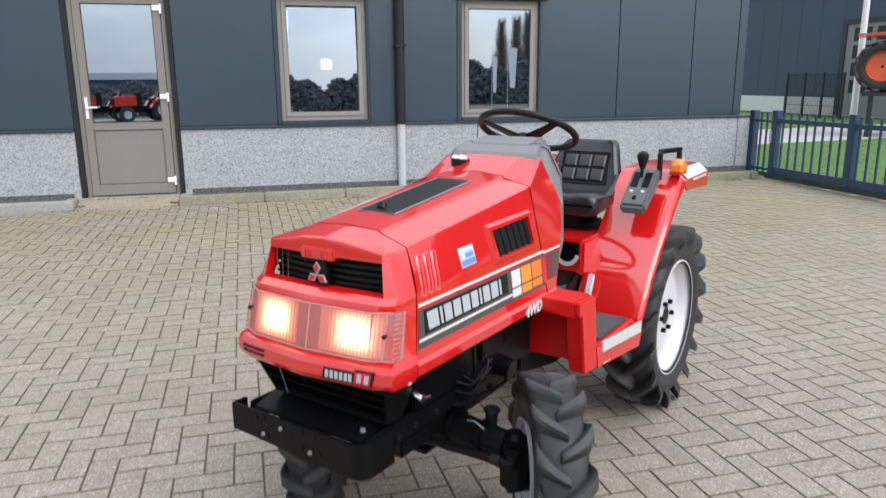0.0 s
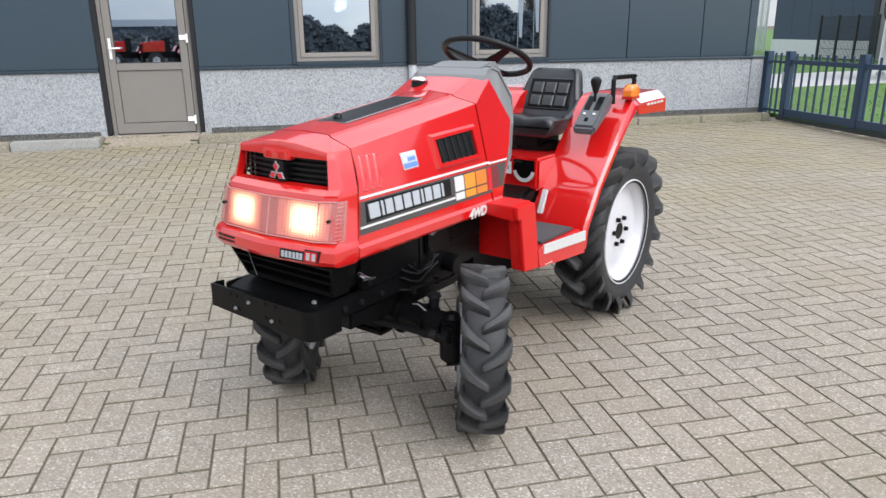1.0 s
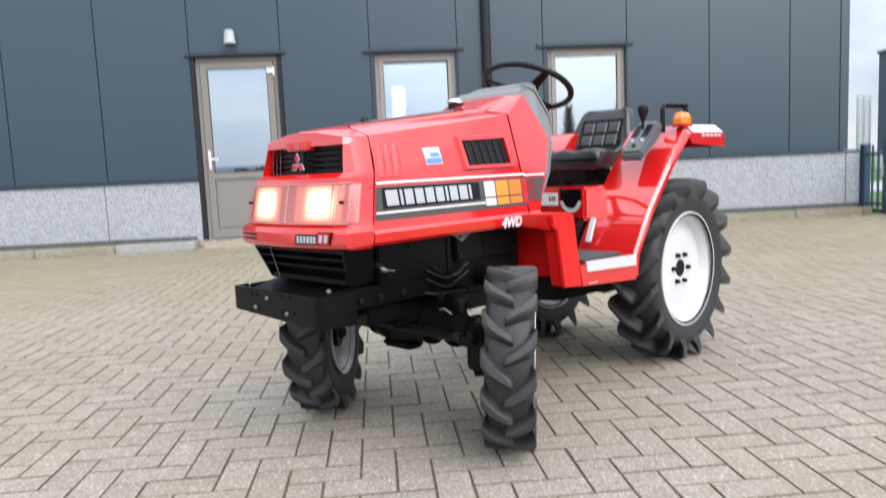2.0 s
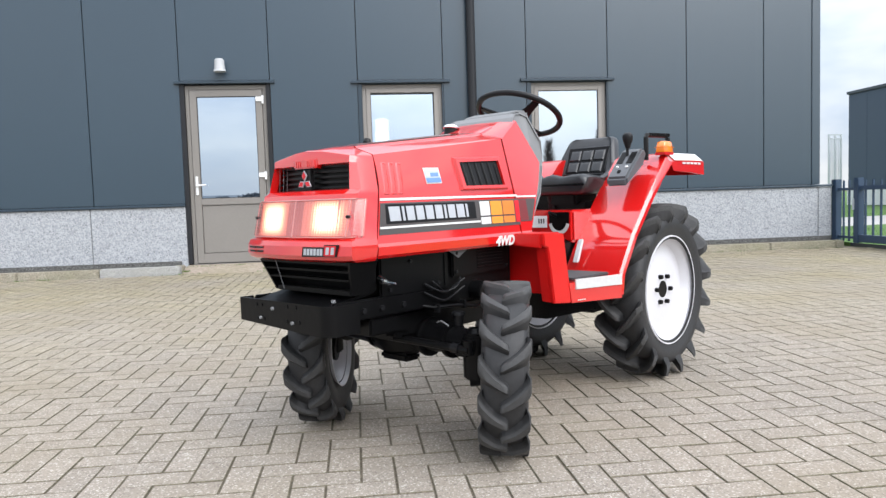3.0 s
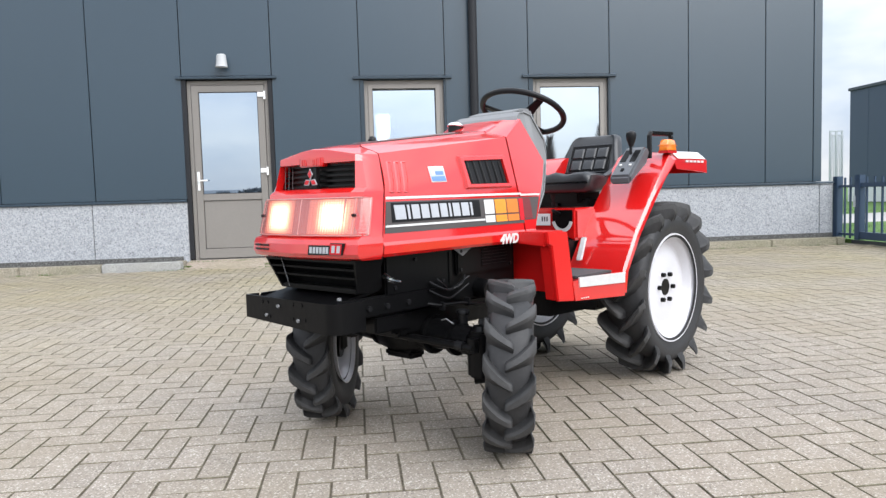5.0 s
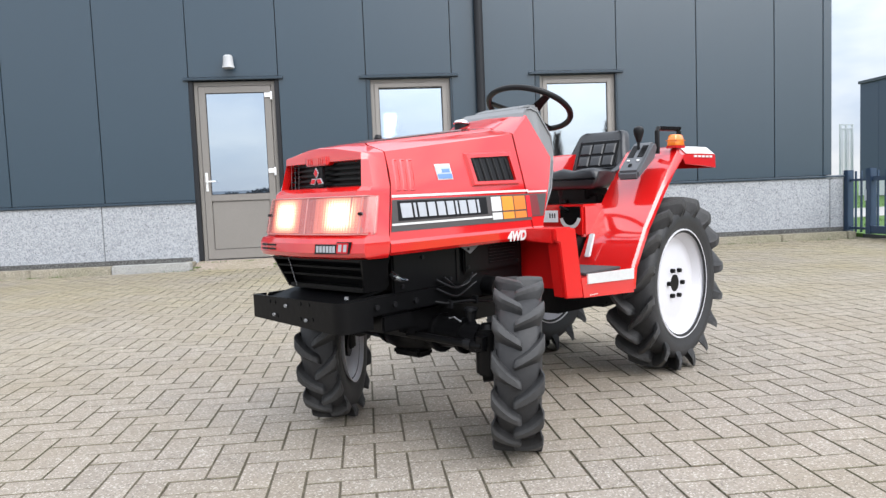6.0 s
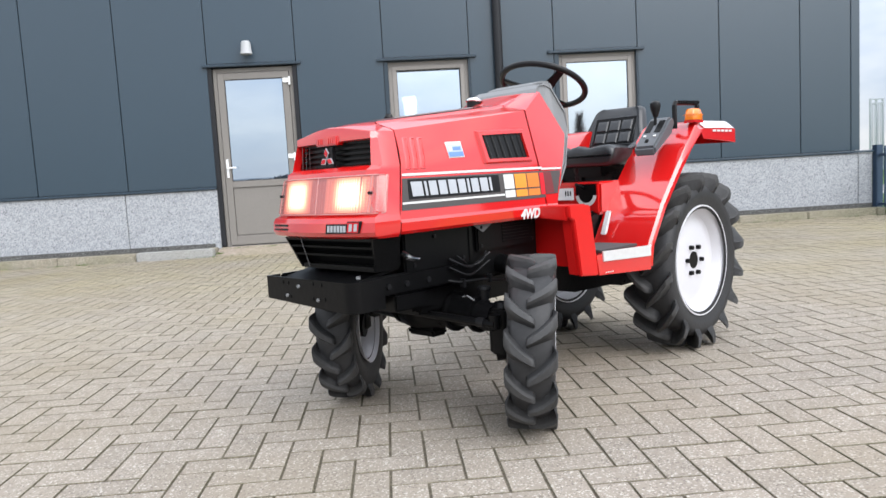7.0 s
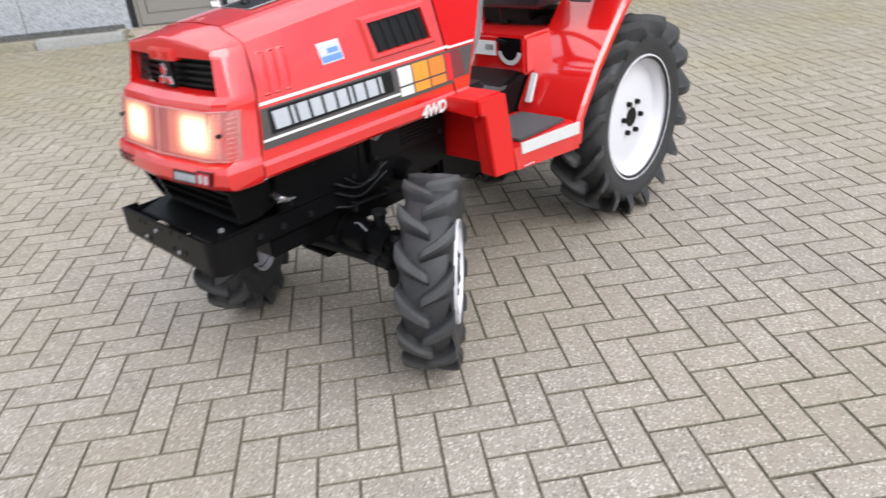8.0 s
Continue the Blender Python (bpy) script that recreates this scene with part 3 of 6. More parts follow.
def glazed(name, x0, x1, z0, z1, label, category, tilt=0.0):
    """A window with frame, sash, gasket and pane."""
    ob = tagged(empty(name, pose(0, 0, 0)), label, category, kind="structure")
    y = WALL_Y + 0.05
    w, s = 0.052, 0.058
    fr = bmesh.new()
    for lo, hi in (((x0, z0), (x0 + w, z1)), ((x1 - w, z0), (x1, z1)), ((x0 + w, z0), (x1 - w, z0 + w)), ((x0 + w, z1 - w), (x1 - w, z1))):
        box(fr, (lo[0], y, lo[1]), (hi[0], y + 0.09, hi[1]))
    frame_ob = part("window_frame", fr, WINDOW_TAUPE, ob, bevel=0.004)
    x0, x1, z0, z1 = x0 + w + 0.0005, x1 - w - 0.0005, z0 + w + 0.0005, z1 - w - 0.0005
    sa = bmesh.new()
    for lo, hi in (((x0, z0), (x0 + s, z1)), ((x1 - s, z0), (x1, z1)), ((x0 + s, z0), (x1 - s, z0 + s)), ((x0 + s, z1 - s), (x1 - s, z1))):
        box(sa, (lo[0], y - 0.012, lo[1]), (hi[0], y + 0.06, hi[1]))
    part("sash", sa, WINDOW_TAUPE, ob, bevel=0.005)
    x0, x1, z0, z1 = x0 + s, x1 - s, z0 + s, z1 - s
    ga = bmesh.new()
    for lo, hi in (((x0, z0), (x0 + 0.007, z1)), ((x1 - 0.007, z0), (x1, z1)), ((x0, z0), (x1, z0 + 0.007)), ((x0, z1 - 0.007), (x1, z1))):
        box(ga, (lo[0], y + 0.004, lo[1]), (hi[0], y + 0.03, hi[1]))
    part("gasket", ga, GASKET, ob)
    pane = part("pane", boxes(((x0, 0.0, 0.0), (x1, 0.006, z1 - z0))), GLASS, ob, at=pose(0, y + 0.014, z0, -tilt, 0, 0))
    pane.visible_shadow = False
    return ob


window_1 = glazed("window_1", 0.450, 1.549, 0.990, 2.506, "taupe-framed office window with mirroring glass", "window", 1.9)
window_2 = glazed("window_2", 2.815, 3.908, 0.990, 2.506, "taupe-framed office window with mirroring glass", "window")


def entrance_door():
    ob = tagged(empty("door_1", pose(0, 0, 0)), "closed taupe door with a tall glazed upper half", "door", kind="structure")
    x0, x1, z1, y = -1.906, -0.843, 2.524, WALL_Y + 0.035
    fr = bmesh.new()
    box(fr, (x0, y, 0.125), (x0 + 0.05, y + 0.11, z1))
    box(fr, (x1 - 0.05, y, 0.125), (x1, y + 0.11, z1))
    box(fr, (x0 + 0.05, y, z1 - 0.055), (x1 - 0.05, y + 0.11, z1))
    part("door_frame", fr, TAUPE, ob, bevel=0.004)
    part("threshold", boxes(((x0, y - 0.03, 0.0), (x1, y + 0.12, 0.128))), TAUPE, ob, bevel=0.004)
    a, b, zb, zt = x0 + 0.056, x1 - 0.056, 0.140, z1 - 0.061
    st, mid0, mid1 = 0.088, 0.925, 1.012
    lf = bmesh.new()
    for lo, hi in (((a, zb), (a + st, zt)), ((b - st, zb), (b, zt)), ((a + st, zt - st), (b - st, zt)), ((a + st, mid0), (b - st, mid1)), ((a + st, zb), (b - st, zb + 0.13))):
        box(lf, (lo[0], y - 0.010, lo[1]), (hi[0], y + 0.06, hi[1]))
    leaf = part("door_leaf", lf, TAUPE, ob, bevel=0.004)
    part("lower_panel", boxes(((a + st + 0.004, y + 0.006, zb + 0.134), (b - st - 0.004, y + 0.04, mid0 - 0.004))), TAUPE, leaf, bevel=0.006)
    ga = bmesh.new()
    for lo, hi in (((a + st, mid1), (a + st + 0.008, zt - st)), ((b - st - 0.008, mid1), (b - st, zt - st)), ((a + st, mid1), (b - st, mid1 + 0.008)), ((a + st, zt - st - 0.008), (b - st, zt - st))):
        box(ga, (lo[0], y + 0.004, lo[1]), (hi[0], y + 0.03, hi[1]))
    part("gasket", ga, GASKET, leaf)
    pane = part("pane", boxes(((a + st, y + 0.014, mid1), (b - st, y + 0.020, zt - st))), GLASS, leaf)
    pane.visible_shadow = False
    hx = a + 0.042
    part("door_handle", boxes(((hx - 0.016, y - 0.022, 1.065), (hx + 0.016, y - 0.0105, 1.315)), ((hx - 0.010, y - 0.062, 1.187), (hx + 0.010, y - 0.020, 1.207)), ((hx - 0.010, y - 0.066, 1.187), (hx + 0.125, y - 0.052, 1.207))), HINGE_WHITE, leaf, "white lever handle on a long plate", bevel=0.003)
    for z in (2.335, 1.315, 0.305):
        part("hinge", boxes(((b - 0.085, y - 0.026, z - 0.030), (b + 0.012, y - 0.0105, z + 0.030)), ((b - 0.006, y - 0.040, z - 0.065), (b + 0.020, y - 0.0105, z + 0.045))), HINGE_WHITE, leaf, "white door hinge", bevel=0.003)
    return ob


entrance_door()

# glowing panels added in the office, standing in for white patches in the glass
for x0, x1, y_, z0, z1, z2 in ((0.966, 1.390, 23.18, 2.650, 2.970, 3.600), (1.068, 1.224, 10.58, 1.641, None, 1.776)):
    lamp = tagged(empty("office_lamp", pose(x0, y_, z0)), "glowing white panel added in the office behind the window glass", "lamp")
    w, h = x1 - x0, z2 - z0
    for a, b in (((0.0, h),) if z1 is None else ((0.0, z1 - z0 - 0.012), (z1 - z0, h))):
        part("light_panel", boxes(((0, 0, a), (w, 0.02, b))), GLOW_PANEL, lamp)
    for x in (0.02, w - 0.02):
        part("hanger", cylinder((x, 0.012, h), (x, 0.012, 3.805 - z0), 0.003, n=6), ALU, lamp)


def wall_light():
    ob = tagged(empty("wall_lamp", pose(-1.412, WALL_Y, 2.680)), "light grey bell-shaped outdoor wall lamp above the door", "wall lamp")
    bm = bmesh.new()
    prof = [(0.165, 0.004), (0.168, 0.045), (0.150, 0.062), (0.05, 0.070), (0.012, 0.078), (0.0, 0.082), (0.0, 0.07)]
    loft(bm, [[(r * math.cos(2 * math.pi * i / 24), -0.105 + r * math.sin(2 * math.pi * i / 24), z) for i in range(24)] for z, r in prof])
    part("shade", bm, LAMP_GREY, ob)
    part("mount", boxes(((-0.04, -0.045, 0.04), (0.04, -0.001, 0.13))), LAMP_GREY, ob, bevel=0.006)
    return ob


wall_light()


def downpipe():
    ob = tagged(empty("downpipe", pose(1.966, WALL_Y - 0.065, 0)), "dark round downpipe with a light grey lower end", "downpipe")
    part("upper_pipe", cylinder((0, 0, 0.95), (0, 0, TOP), 0.060, n=24), PIPE_JAMB_SHADE, ob)
    part("lower_pipe", cylinder((0, 0, 0.03), (0, 0, 0.96), 0.053, n=24), PVC, ob, "light grey plastic pipe end")
    part("socket", cylinder((0, 0, 0.93), (0, 0, 0.985), 0.065, n=24), PIPE_JAMB_SHADE, ob)
    for z in (1.9, 3.7, 5.5):
        part("bracket", boxes(((-0.068, -0.066, z), (0.068, 0.062, z + 0.03))), PIPE_JAMB_SHADE, ob, bevel=0.004)
    return ob


downpipe()


def sliding_gate():
    """Low steel bar gate that runs out from the hall corner across the yard."""
    ob = tagged(empty("gate", pose(7.42, 0.29, 0.05)), "low dark blue steel bar gate across the yard", "gate")
    y1, y0 = 8.75, 2.2
    for y in (8.70, 7.30, 5.60, 3.90, 2.25):
        part("post", boxes(((-0.05, y - 0.05, 0.05), (0.05, y + 0.05, 0.975))), GATE_BLUE, ob, bevel=0.005)
    for z0, z1, t in ((0.06, 0.165, 0.040), (0.80, 0.860, 0.026)):
        part("rail", boxes(((-t, y0, z0), (t, y1 - 0.1, z1))), GATE_BLUE, ob, bevel=0.004)
    part("track_rail", boxes(((-0.09, y0 - 0.5, 0.001), (-0.05, y1, 0.05))), DARK_STEEL, ob, bevel=0.004)
    y = 8.56
    first = None
    while y > y0 + 0.1:
        if min(abs(y - p) for p in (7.30, 5.60, 3.90, 2.25)) > 0.07:
            if first is None:
                first = part("bar", boxes(((-0.012, -0.012, 0.155), (0.012, 0.012, 0.945))), GATE_BLUE, ob, bevel=0.002, at=pose(0, y, 0))
            else:
                b = new("bar", first.data)
                b.parent, b.matrix_basis = ob, pose(0, y, 0)
        y -= 0.152
    part("lock_case", boxes(((-0.065, 8.72, 0.52), (-0.049, 8.76, 0.68))), GALV, ob, bevel=0.004)
    return ob


sliding_gate()


def side_fence():
    ob = tagged(empty("fence", pose(7.42, 9.29, 0.05)), "short dark blue bar fence between hall corner and gate", "fence")
    part("post", boxes(((-0.05, 0.13, 0.0), (0.05, 0.23, 0.965))), GATE_BLUE, ob, bevel=0.005)
    for z in (0.10, 0.80):
        part("rail", boxes(((-0.016, -0.19, z), (0.016, 0.13, z + 0.035))), GATE_BLUE, ob, bevel=0.003)
    for y in (0.02, -0.10):
        part("bar", boxes(((-0.012, y - 0.012, 0.06), (0.012, y + 0.012, 0.945))), GATE_BLUE, ob, bevel=0.002)
    return ob


side_fence()

# tufts of weeds and moss at the threshold and along the kerb
rng = random.Random(21)
wverts, wfaces = [], []
spots = [(-1.96, 9.22, 0.04, 60), (-0.88, 9.22, 0.04, 70), (-1.75, 9.42, 0.12, 50), (-1.35, 9.42, 0.10, 40), (-1.97, 9.09, 0.04, 40), (-0.90, 9.09, 0.05, 40)]
spots += [(rng.uniform(-7, 7.2), 9.095, 0.06, 14) for _ in range(46)]
for cx, cy, spread, count in spots:
    for _ in range(count):
        x, y = cx + rng.gauss(0, spread), cy + rng.gauss(0, 0.012)
        if -1.99 < x < -0.85 or y < 9.112:
            a, h, w = rng.uniform(0, 6.28), rng.uniform(0.008, 0.032), 0.004
            k = len(wverts)
            g = yard_rise(y) - 0.004
            wverts += [(x - w * math.cos(a), y - w * math.sin(a), g), (x + w * math.cos(a), y + w * math.sin(a), g), (x + rng.uniform(-0.02, 0.02), y + rng.uniform(-0.02, 0.02), g + h)]
            wfaces.append((k, k + 1, k + 2))
wme = bpy.data.meshes.new("weeds")
wme.from_pydata(wverts, [], wfaces)
wme.materials.append(MOSS)
tagged(new("weeds", wme), "small green weeds and moss along the kerb and threshold", "weeds", kind="stuff")

# lawn, path and the far hall beyond the gate
def lawn_z(x):
    """The lawn rises gently away from the yard."""
    return 0.05 + 0.012 * (x - 7.5)


lawn = part("lawn", prism([(7.78, -0.05), (7.78, lawn_z(7.78)), (24.0, lawn_z(24.0)), (130.0, lawn_z(24.0)), (130.0, -0.05)], along_y, 1.0, 130.0), LAWN)
tagged(lawn, "short green lawn beyond the gate", "lawn", kind="structure")
pathway = part("pavement", prism([(7.79, -0.04), (7.79, lawn_z(7.79) + 0.008), (19.2, lawn_z(19.2) + 0.008), (19.2, -0.04)], along_y, 13.42, 16.83), PATHWAY)
tagged(pathway, "pale concrete path through the lawn", "path", kind="structure")
rng = random.Random(4)
gverts, gfaces = [], []
for _ in range(7000):
    x, y = rng.uniform(7.8, 15.4), rng.uniform(7.0, 27.0)
    if 13.3 < y < 16.95:
        continue
    a, h, w = rng.uniform(0, 6.28), rng.uniform(0.012, 0.03), 0.012
    k = len(gverts)
    g = lawn_z(x)
    gverts += [(x - w * math.cos(a), y - w * math.sin(a), g - 0.005), (x + w * math.cos(a), y + w * math.sin(a), g - 0.005), (x + rng.uniform(-0.03, 0.03), y + rng.uniform(-0.03, 0.03), g + h)]
    gfaces.append((k, k + 1, k + 2))
gme = bpy.data.meshes.new("grass")
gme.from_pydata(gverts, [], gfaces)
gme.materials.append(LAWN)
tagged(new("grass", gme), "short green grass blades on the lawn", "grass", kind="stuff")


def far_hall():
    ob = tagged(empty("warehouse", pose(19.40, 25.70, 0.24)), "low blue-grey steel warehouse with a white plinth", "warehouse")
    wall = part("wall", boxes(((0, -24, 0.58), (14, 0, 4.25))), HALL_GREY, ob)
    part("plinth", boxes(((-0.03, -24, -0.02), (14, 0.03, 0.58))), HALL_WHITE, ob, "white concrete plinth")
    part("roof_edge", boxes(((-0.06, -24.05, 4.251), (14.05, 0.06, 4.36))), TRIM, ob, bevel=0.01)
    for y in range(-23, 0):
        part("seam", boxes(((-0.006, y - 0.012, 0.70), (0.002, y + 0.012, 4.25))), HALL_GREY, wall)
    door = part("garage_door", boxes(((-0.05, -8.3, 0.02), (-0.032, -5.25, 2.95))), DOOR_GREY, ob, "grey roller door with window strips")
    part("door_surround", boxes(((-0.09, -5.25, 0.0), (-0.031, -5.05, 3.1)), ((-0.09, -8.5, 0.0), (-0.031, -8.3, 3.1)), ((-0.09, -8.3, 2.95), (-0.031, -5.25, 3.1))), DARK_STEEL, ob)
    for z in (0.75, 1.3, 1.85, 2.4):
        for y in (-5.9, -6.8, -7.7):
            part("pane", boxes(((-0.058, y - 0.35, z), (-0.051, y + 0.35, z + 0.42))), GASKET, door)
    return ob


far_hall()


def mesh_fence():
    ob = tagged(empty("mesh_fence", pose(18.29, 19.01, 0.18)), "dark wire-mesh fence panels on the lawn", "fence")
    for y in (2.75, 1.93, 1.10, 0.25):
        part("post", boxes(((-0.035, y - 0.035, 0.0), (0.035, y + 0.035, 1.47))), DARK_STEEL, ob)
    for a, b in ((2.75, 1.93), (1.93, 1.10), (1.10, 0.25)):
        bm = bmesh.new()
        for k in range(1, 14):
            y = a + (b - a) * k / 14
            box(bm, (-0.005, y - 0.006, 0.06), (0.005, y + 0.006, 1.43))
        for z in (0.06, 0.4, 0.74, 1.08, 1.41):
            box(bm, (-0.012, b + 0.036, z), (-0.0052, a - 0.036, z + 0.014))
        part("mesh_panel", bm, DARK_STEEL, ob)
    return ob


mesh_fence()


def steel_tower():
    ob = tagged(empty("steel_frame", pose(21.29, 29.19, 0.215)), "tall narrow galvanised steel frame on the lawn", "frame")
    for x in (-0.28, 0.0, 0.28):
        part("post", boxes(((x - 0.035, -0.035, -0.01), (x + 0.035, 0.035, 3.04))), GALV, ob)
    for z in (2.81, 2.99):
        part("rail", boxes(((-0.31, -0.03, z), (0.31, 0.03, z + 0.06))), GALV, ob)
    for x in (-0.18, -0.10, 0.10, 0.18):
        part("bar", boxes(((x - 0.012, -0.012, 0.1), (x + 0.012, 0.012, 2.81))), GALV, ob)
    return ob


steel_tower()

# ---- the red compact tractor ----
TRACTOR = pose(1.5646, 3.1560, 0, 0, 0, 220.74) @ Matrix.Translation((0, -0.0141, 0)) @ Matrix.Diagonal((1.0, 1.06, 1.0, 1.0))
W_DASH = [(0.70, 0.245), (0.86, 0.240), (0.94, 0.225), (1.03, 0.190), (1.12, 0.182), (1.205, 0.172), (1.242, 0.150), (1.262, 0.125), (1.27, 0.105)]


def hood_half(t):
    """Half of the bonnet's cross-section at share t of the way back: lip, flat side, shoulder crease, raised middle."""
    sy, sz = 0.199 + 0.013 * t, 1.045 + 0.086 * t
    y6 = 0.239 + (sy - 0.239) * (sz - 0.060 - 0.94) / (sz - 0.94)
    return [(0.262, 0.705), (0.270, 0.715), (0.270, 0.742), (0.262, 0.753), (0.251, 0.86), (0.239, 0.94), (y6, sz - 0.060),
            (sy, sz), (sy - 0.012, sz + 0.005), (0.118, 1.073 + 0.082 * t), (0.110, 1.080 + 0.083 * t), (0.0, 1.086 + 0.088 * t)]


def rear_seam_x(z):
    """The joint between bonnet and cowl leans forward towards the top."""
    return lerp([(0.70, 0.972), (0.89, 0.990), (1.124, 1.022), (1.17, 1.026)], z)


def seam_x(z):
    """The joint between nose and bonnet leans back towards the top."""
    return lerp([(0.70, 1.764), (0.75, 1.757), (1.02, 1.700), (1.07, 1.692)], z)


def side_y(x, z):
    """How far out the bonnet's side stands."""
    pts = hood_half(max(0.0, min(1.0, (1.70 - x) / 0.735)))
    return lerp([(b, a) for a, b in pts[2:8]], z)


def mirrored(half):
    return [(y, z) for y, z in half] + [(-y, z) for y, z in half[-2::-1]]


def side_patch(name, corners, material, parent, lift=0.0025, sgn=1, label=""):
    """A thin decal on the bonnet's side, from corners (x, z), cut into strips so that it follows the bend."""
    bm = bmesh.new()
    (xa, za), (xb, zb), (xc, zc), (xd, zd) = corners
    rows = []
    for k in range(7):
        s = k / 6
        row = []
        for j in range(5):
            u = j / 4
            x = (xa + (xb - xa) * u) * (1 - s) + (xd + (xc - xd) * u) * s
            z = (za + (zb - za) * u) * (1 - s) + (zd + (zc - zd) * u) * s
            row.append((x, sgn * (side_y(x, z) + lift), z))
        rows.append(row)
    loft(bm, rows, closed=False)
    return part(name, bm, material, parent, label, solid=0.0012)


def tyre(radius, width, rim_r, lugs, lug_h, lug_w, hand, flare=1.0, tip=1.0, slant=1.0):
    """Tractor tyre with deep curved bar lugs, turned round the y axis; the lugs' tops are a second material."""
    bm = bmesh.new()
    r0, w = radius - lug_h, width / 2
    prof = [(-w * 0.76, rim_r - 0.012), (-w * 0.79, rim_r + 0.010), (-w * 0.92, rim_r + (r0 - rim_r) * 0.35), (-w * 0.95, rim_r + (r0 - rim_r) * 0.62), (-w * 0.88, r0 - 0.020), (-w * 0.70, r0 - 0.004), (0, r0)]
    prof += [(-y, r) for y, r in prof[-2::-1]]
    revolve(bm, prof, 64)
    bm.verts.ensure_lookup_table()
    crown = [bm.verts[k * len(prof) + 6] for k in range(64)]
    for f in bm.faces:
        f.material_index = 0
    for s in (-1, 1):
        for i in range(lugs):
            a0 = 2 * math.pi * (i + (0.5 if s > 0 else 0.0)) / lugs
            sweep = hand * slant * w / radius
            stations = []
            for u, top, half, bottom in ((-0.16, 0.70, 0.60, -0.25), (-0.07, 0.95, 0.80, -0.25), (0.18, 1.0, 0.90, -0.25), (0.42, 1.0, 1.05, -0.25), (0.66, 0.99, 1.30, -0.28), (0.86, 0.97, 1.60, -0.45), (1.02, 0.90, 1.80, -0.55), (1.07, 0.50, 1.65, -0.75), (1.03, 0.0, 1.30, -0.95)):
                y = s * u * w * (flare if u > 0.95 else 1.0)
                half *= tip if u > 0.75 else 1.0
                uu = max(u, 0)
                ang = a0 + sweep * (uu * 0.75 + uu ** 2.4 * 0.45 + min(u, 0))
                rt, rb = r0 + lug_h * top, r0 + lug_h * bottom
                hw = lug_w * half / radius
                yb = y if u < 0.85 else s * w * 0.86
                pol = lambda r_, a_, y_: (r_ * math.cos(a_), y_, r_ * math.sin(a_))
                stations.append([pol(rb, ang - hw * 2.2, yb), pol(rb + (rt - rb) * 0.70, ang - hw * 1.30, y), pol(rt, ang - hw * 0.78, y), pol(rt, ang + hw * 0.78, y), pol(rb + (rt - rb) * 0.70, ang + hw * 1.30, y), pol(rb, ang + hw * 2.2, yb)])
            before = len(bm.faces)
            foot = loft(bm, stations)[0][0]
            bm.faces.ensure_lookup_table()
            for f in bm.faces[before:]:
                f.material_index = 0
            for q in range(len(stations) - 1):
                for e in (1, 2, 3):
                    bm.faces[before + q * 6 + e].material_index = 1
            k0 = int(a0 / (2 * math.pi) * 64) % 64
            bm.faces.new((foot, crown[k0], crown[(k0 + 1) % 64]))
    return bm


def wheel(parent, name, m, radius, width, rim_r, lugs, lug_h, lug_w, hand, dish, bolts, bolt_r, side, flare=1.0, tip=1.0, slant=1.0):
    """White steel disc wheel; side +1 shows its outer face to +y."""
    s = side
    bm = bmesh.new()
    w = width * 0.5 * (0.84 if rim_r > 0.2 else 0.97)
    prof = [(s * w, rim_r), (s * w, rim_r + 0.006), (s * (w - 0.008), rim_r + 0.008), (s * (w - 0.016), rim_r - 0.004), (s * (w - 0.028), rim_r - 0.016), (s * (dish + 0.018), rim_r - 0.024),
            (s * dish, rim_r - 0.036), (s * (dish - 0.004), rim_r * 0.80), (s * (dish + 0.008), rim_r * 0.62), (s * (dish + 0.010), 0.085), (s * (dish + 0.012), 0.042), (s * (dish - 0.02), 0.040),
            (s * (dish - 0.012), rim_r * 0.8), (s * (dish - 0.012), rim_r - 0.030), (-s * (w - 0.03), rim_r - 0.018), (-s * w, rim_r + 0.006), (-s * w, rim_r)]
    revolve(bm, prof, 48)
    rim = part(name, bm, WHITE, parent, "white-enamelled steel wheel", at=m)
    part("tyre", tyre(radius, width, rim_r, lugs, lug_h, lug_w, hand, flare, tip, slant), RUBBER, rim, "black rubber tyre with deep curved lugs", sharp=1.0).data.materials.append(WORN_RUBBER)
    for i in range(bolts):
        a = 2 * math.pi * i / bolts + 0.26
        p = Vector((bolt_r * math.cos(a), s * (dish + 0.008), bolt_r * math.sin(a)))
        part("wheel_bolt", cylinder(p, p + Vector((0, s * (0.020 if rim_r > 0.2 else 0.007), 0)), 0.0115, 0.0105, 6), BLACK, rim)
    part("hub", cylinder((0, s * (dish - 0.05), 0), (0, s * (dish + 0.0145), 0), 0.0405, 0.0405, 24), BLACK, rim)
    if rim_r > 0.2:
        p = Vector((0.14, s * (dish + 0.002), 0.175))
        part("valve", cylinder(p, p + Vector((0.01, s * 0.03, 0.012)), 0.006, 0.004, 8), BLACK, rim)
    return rim


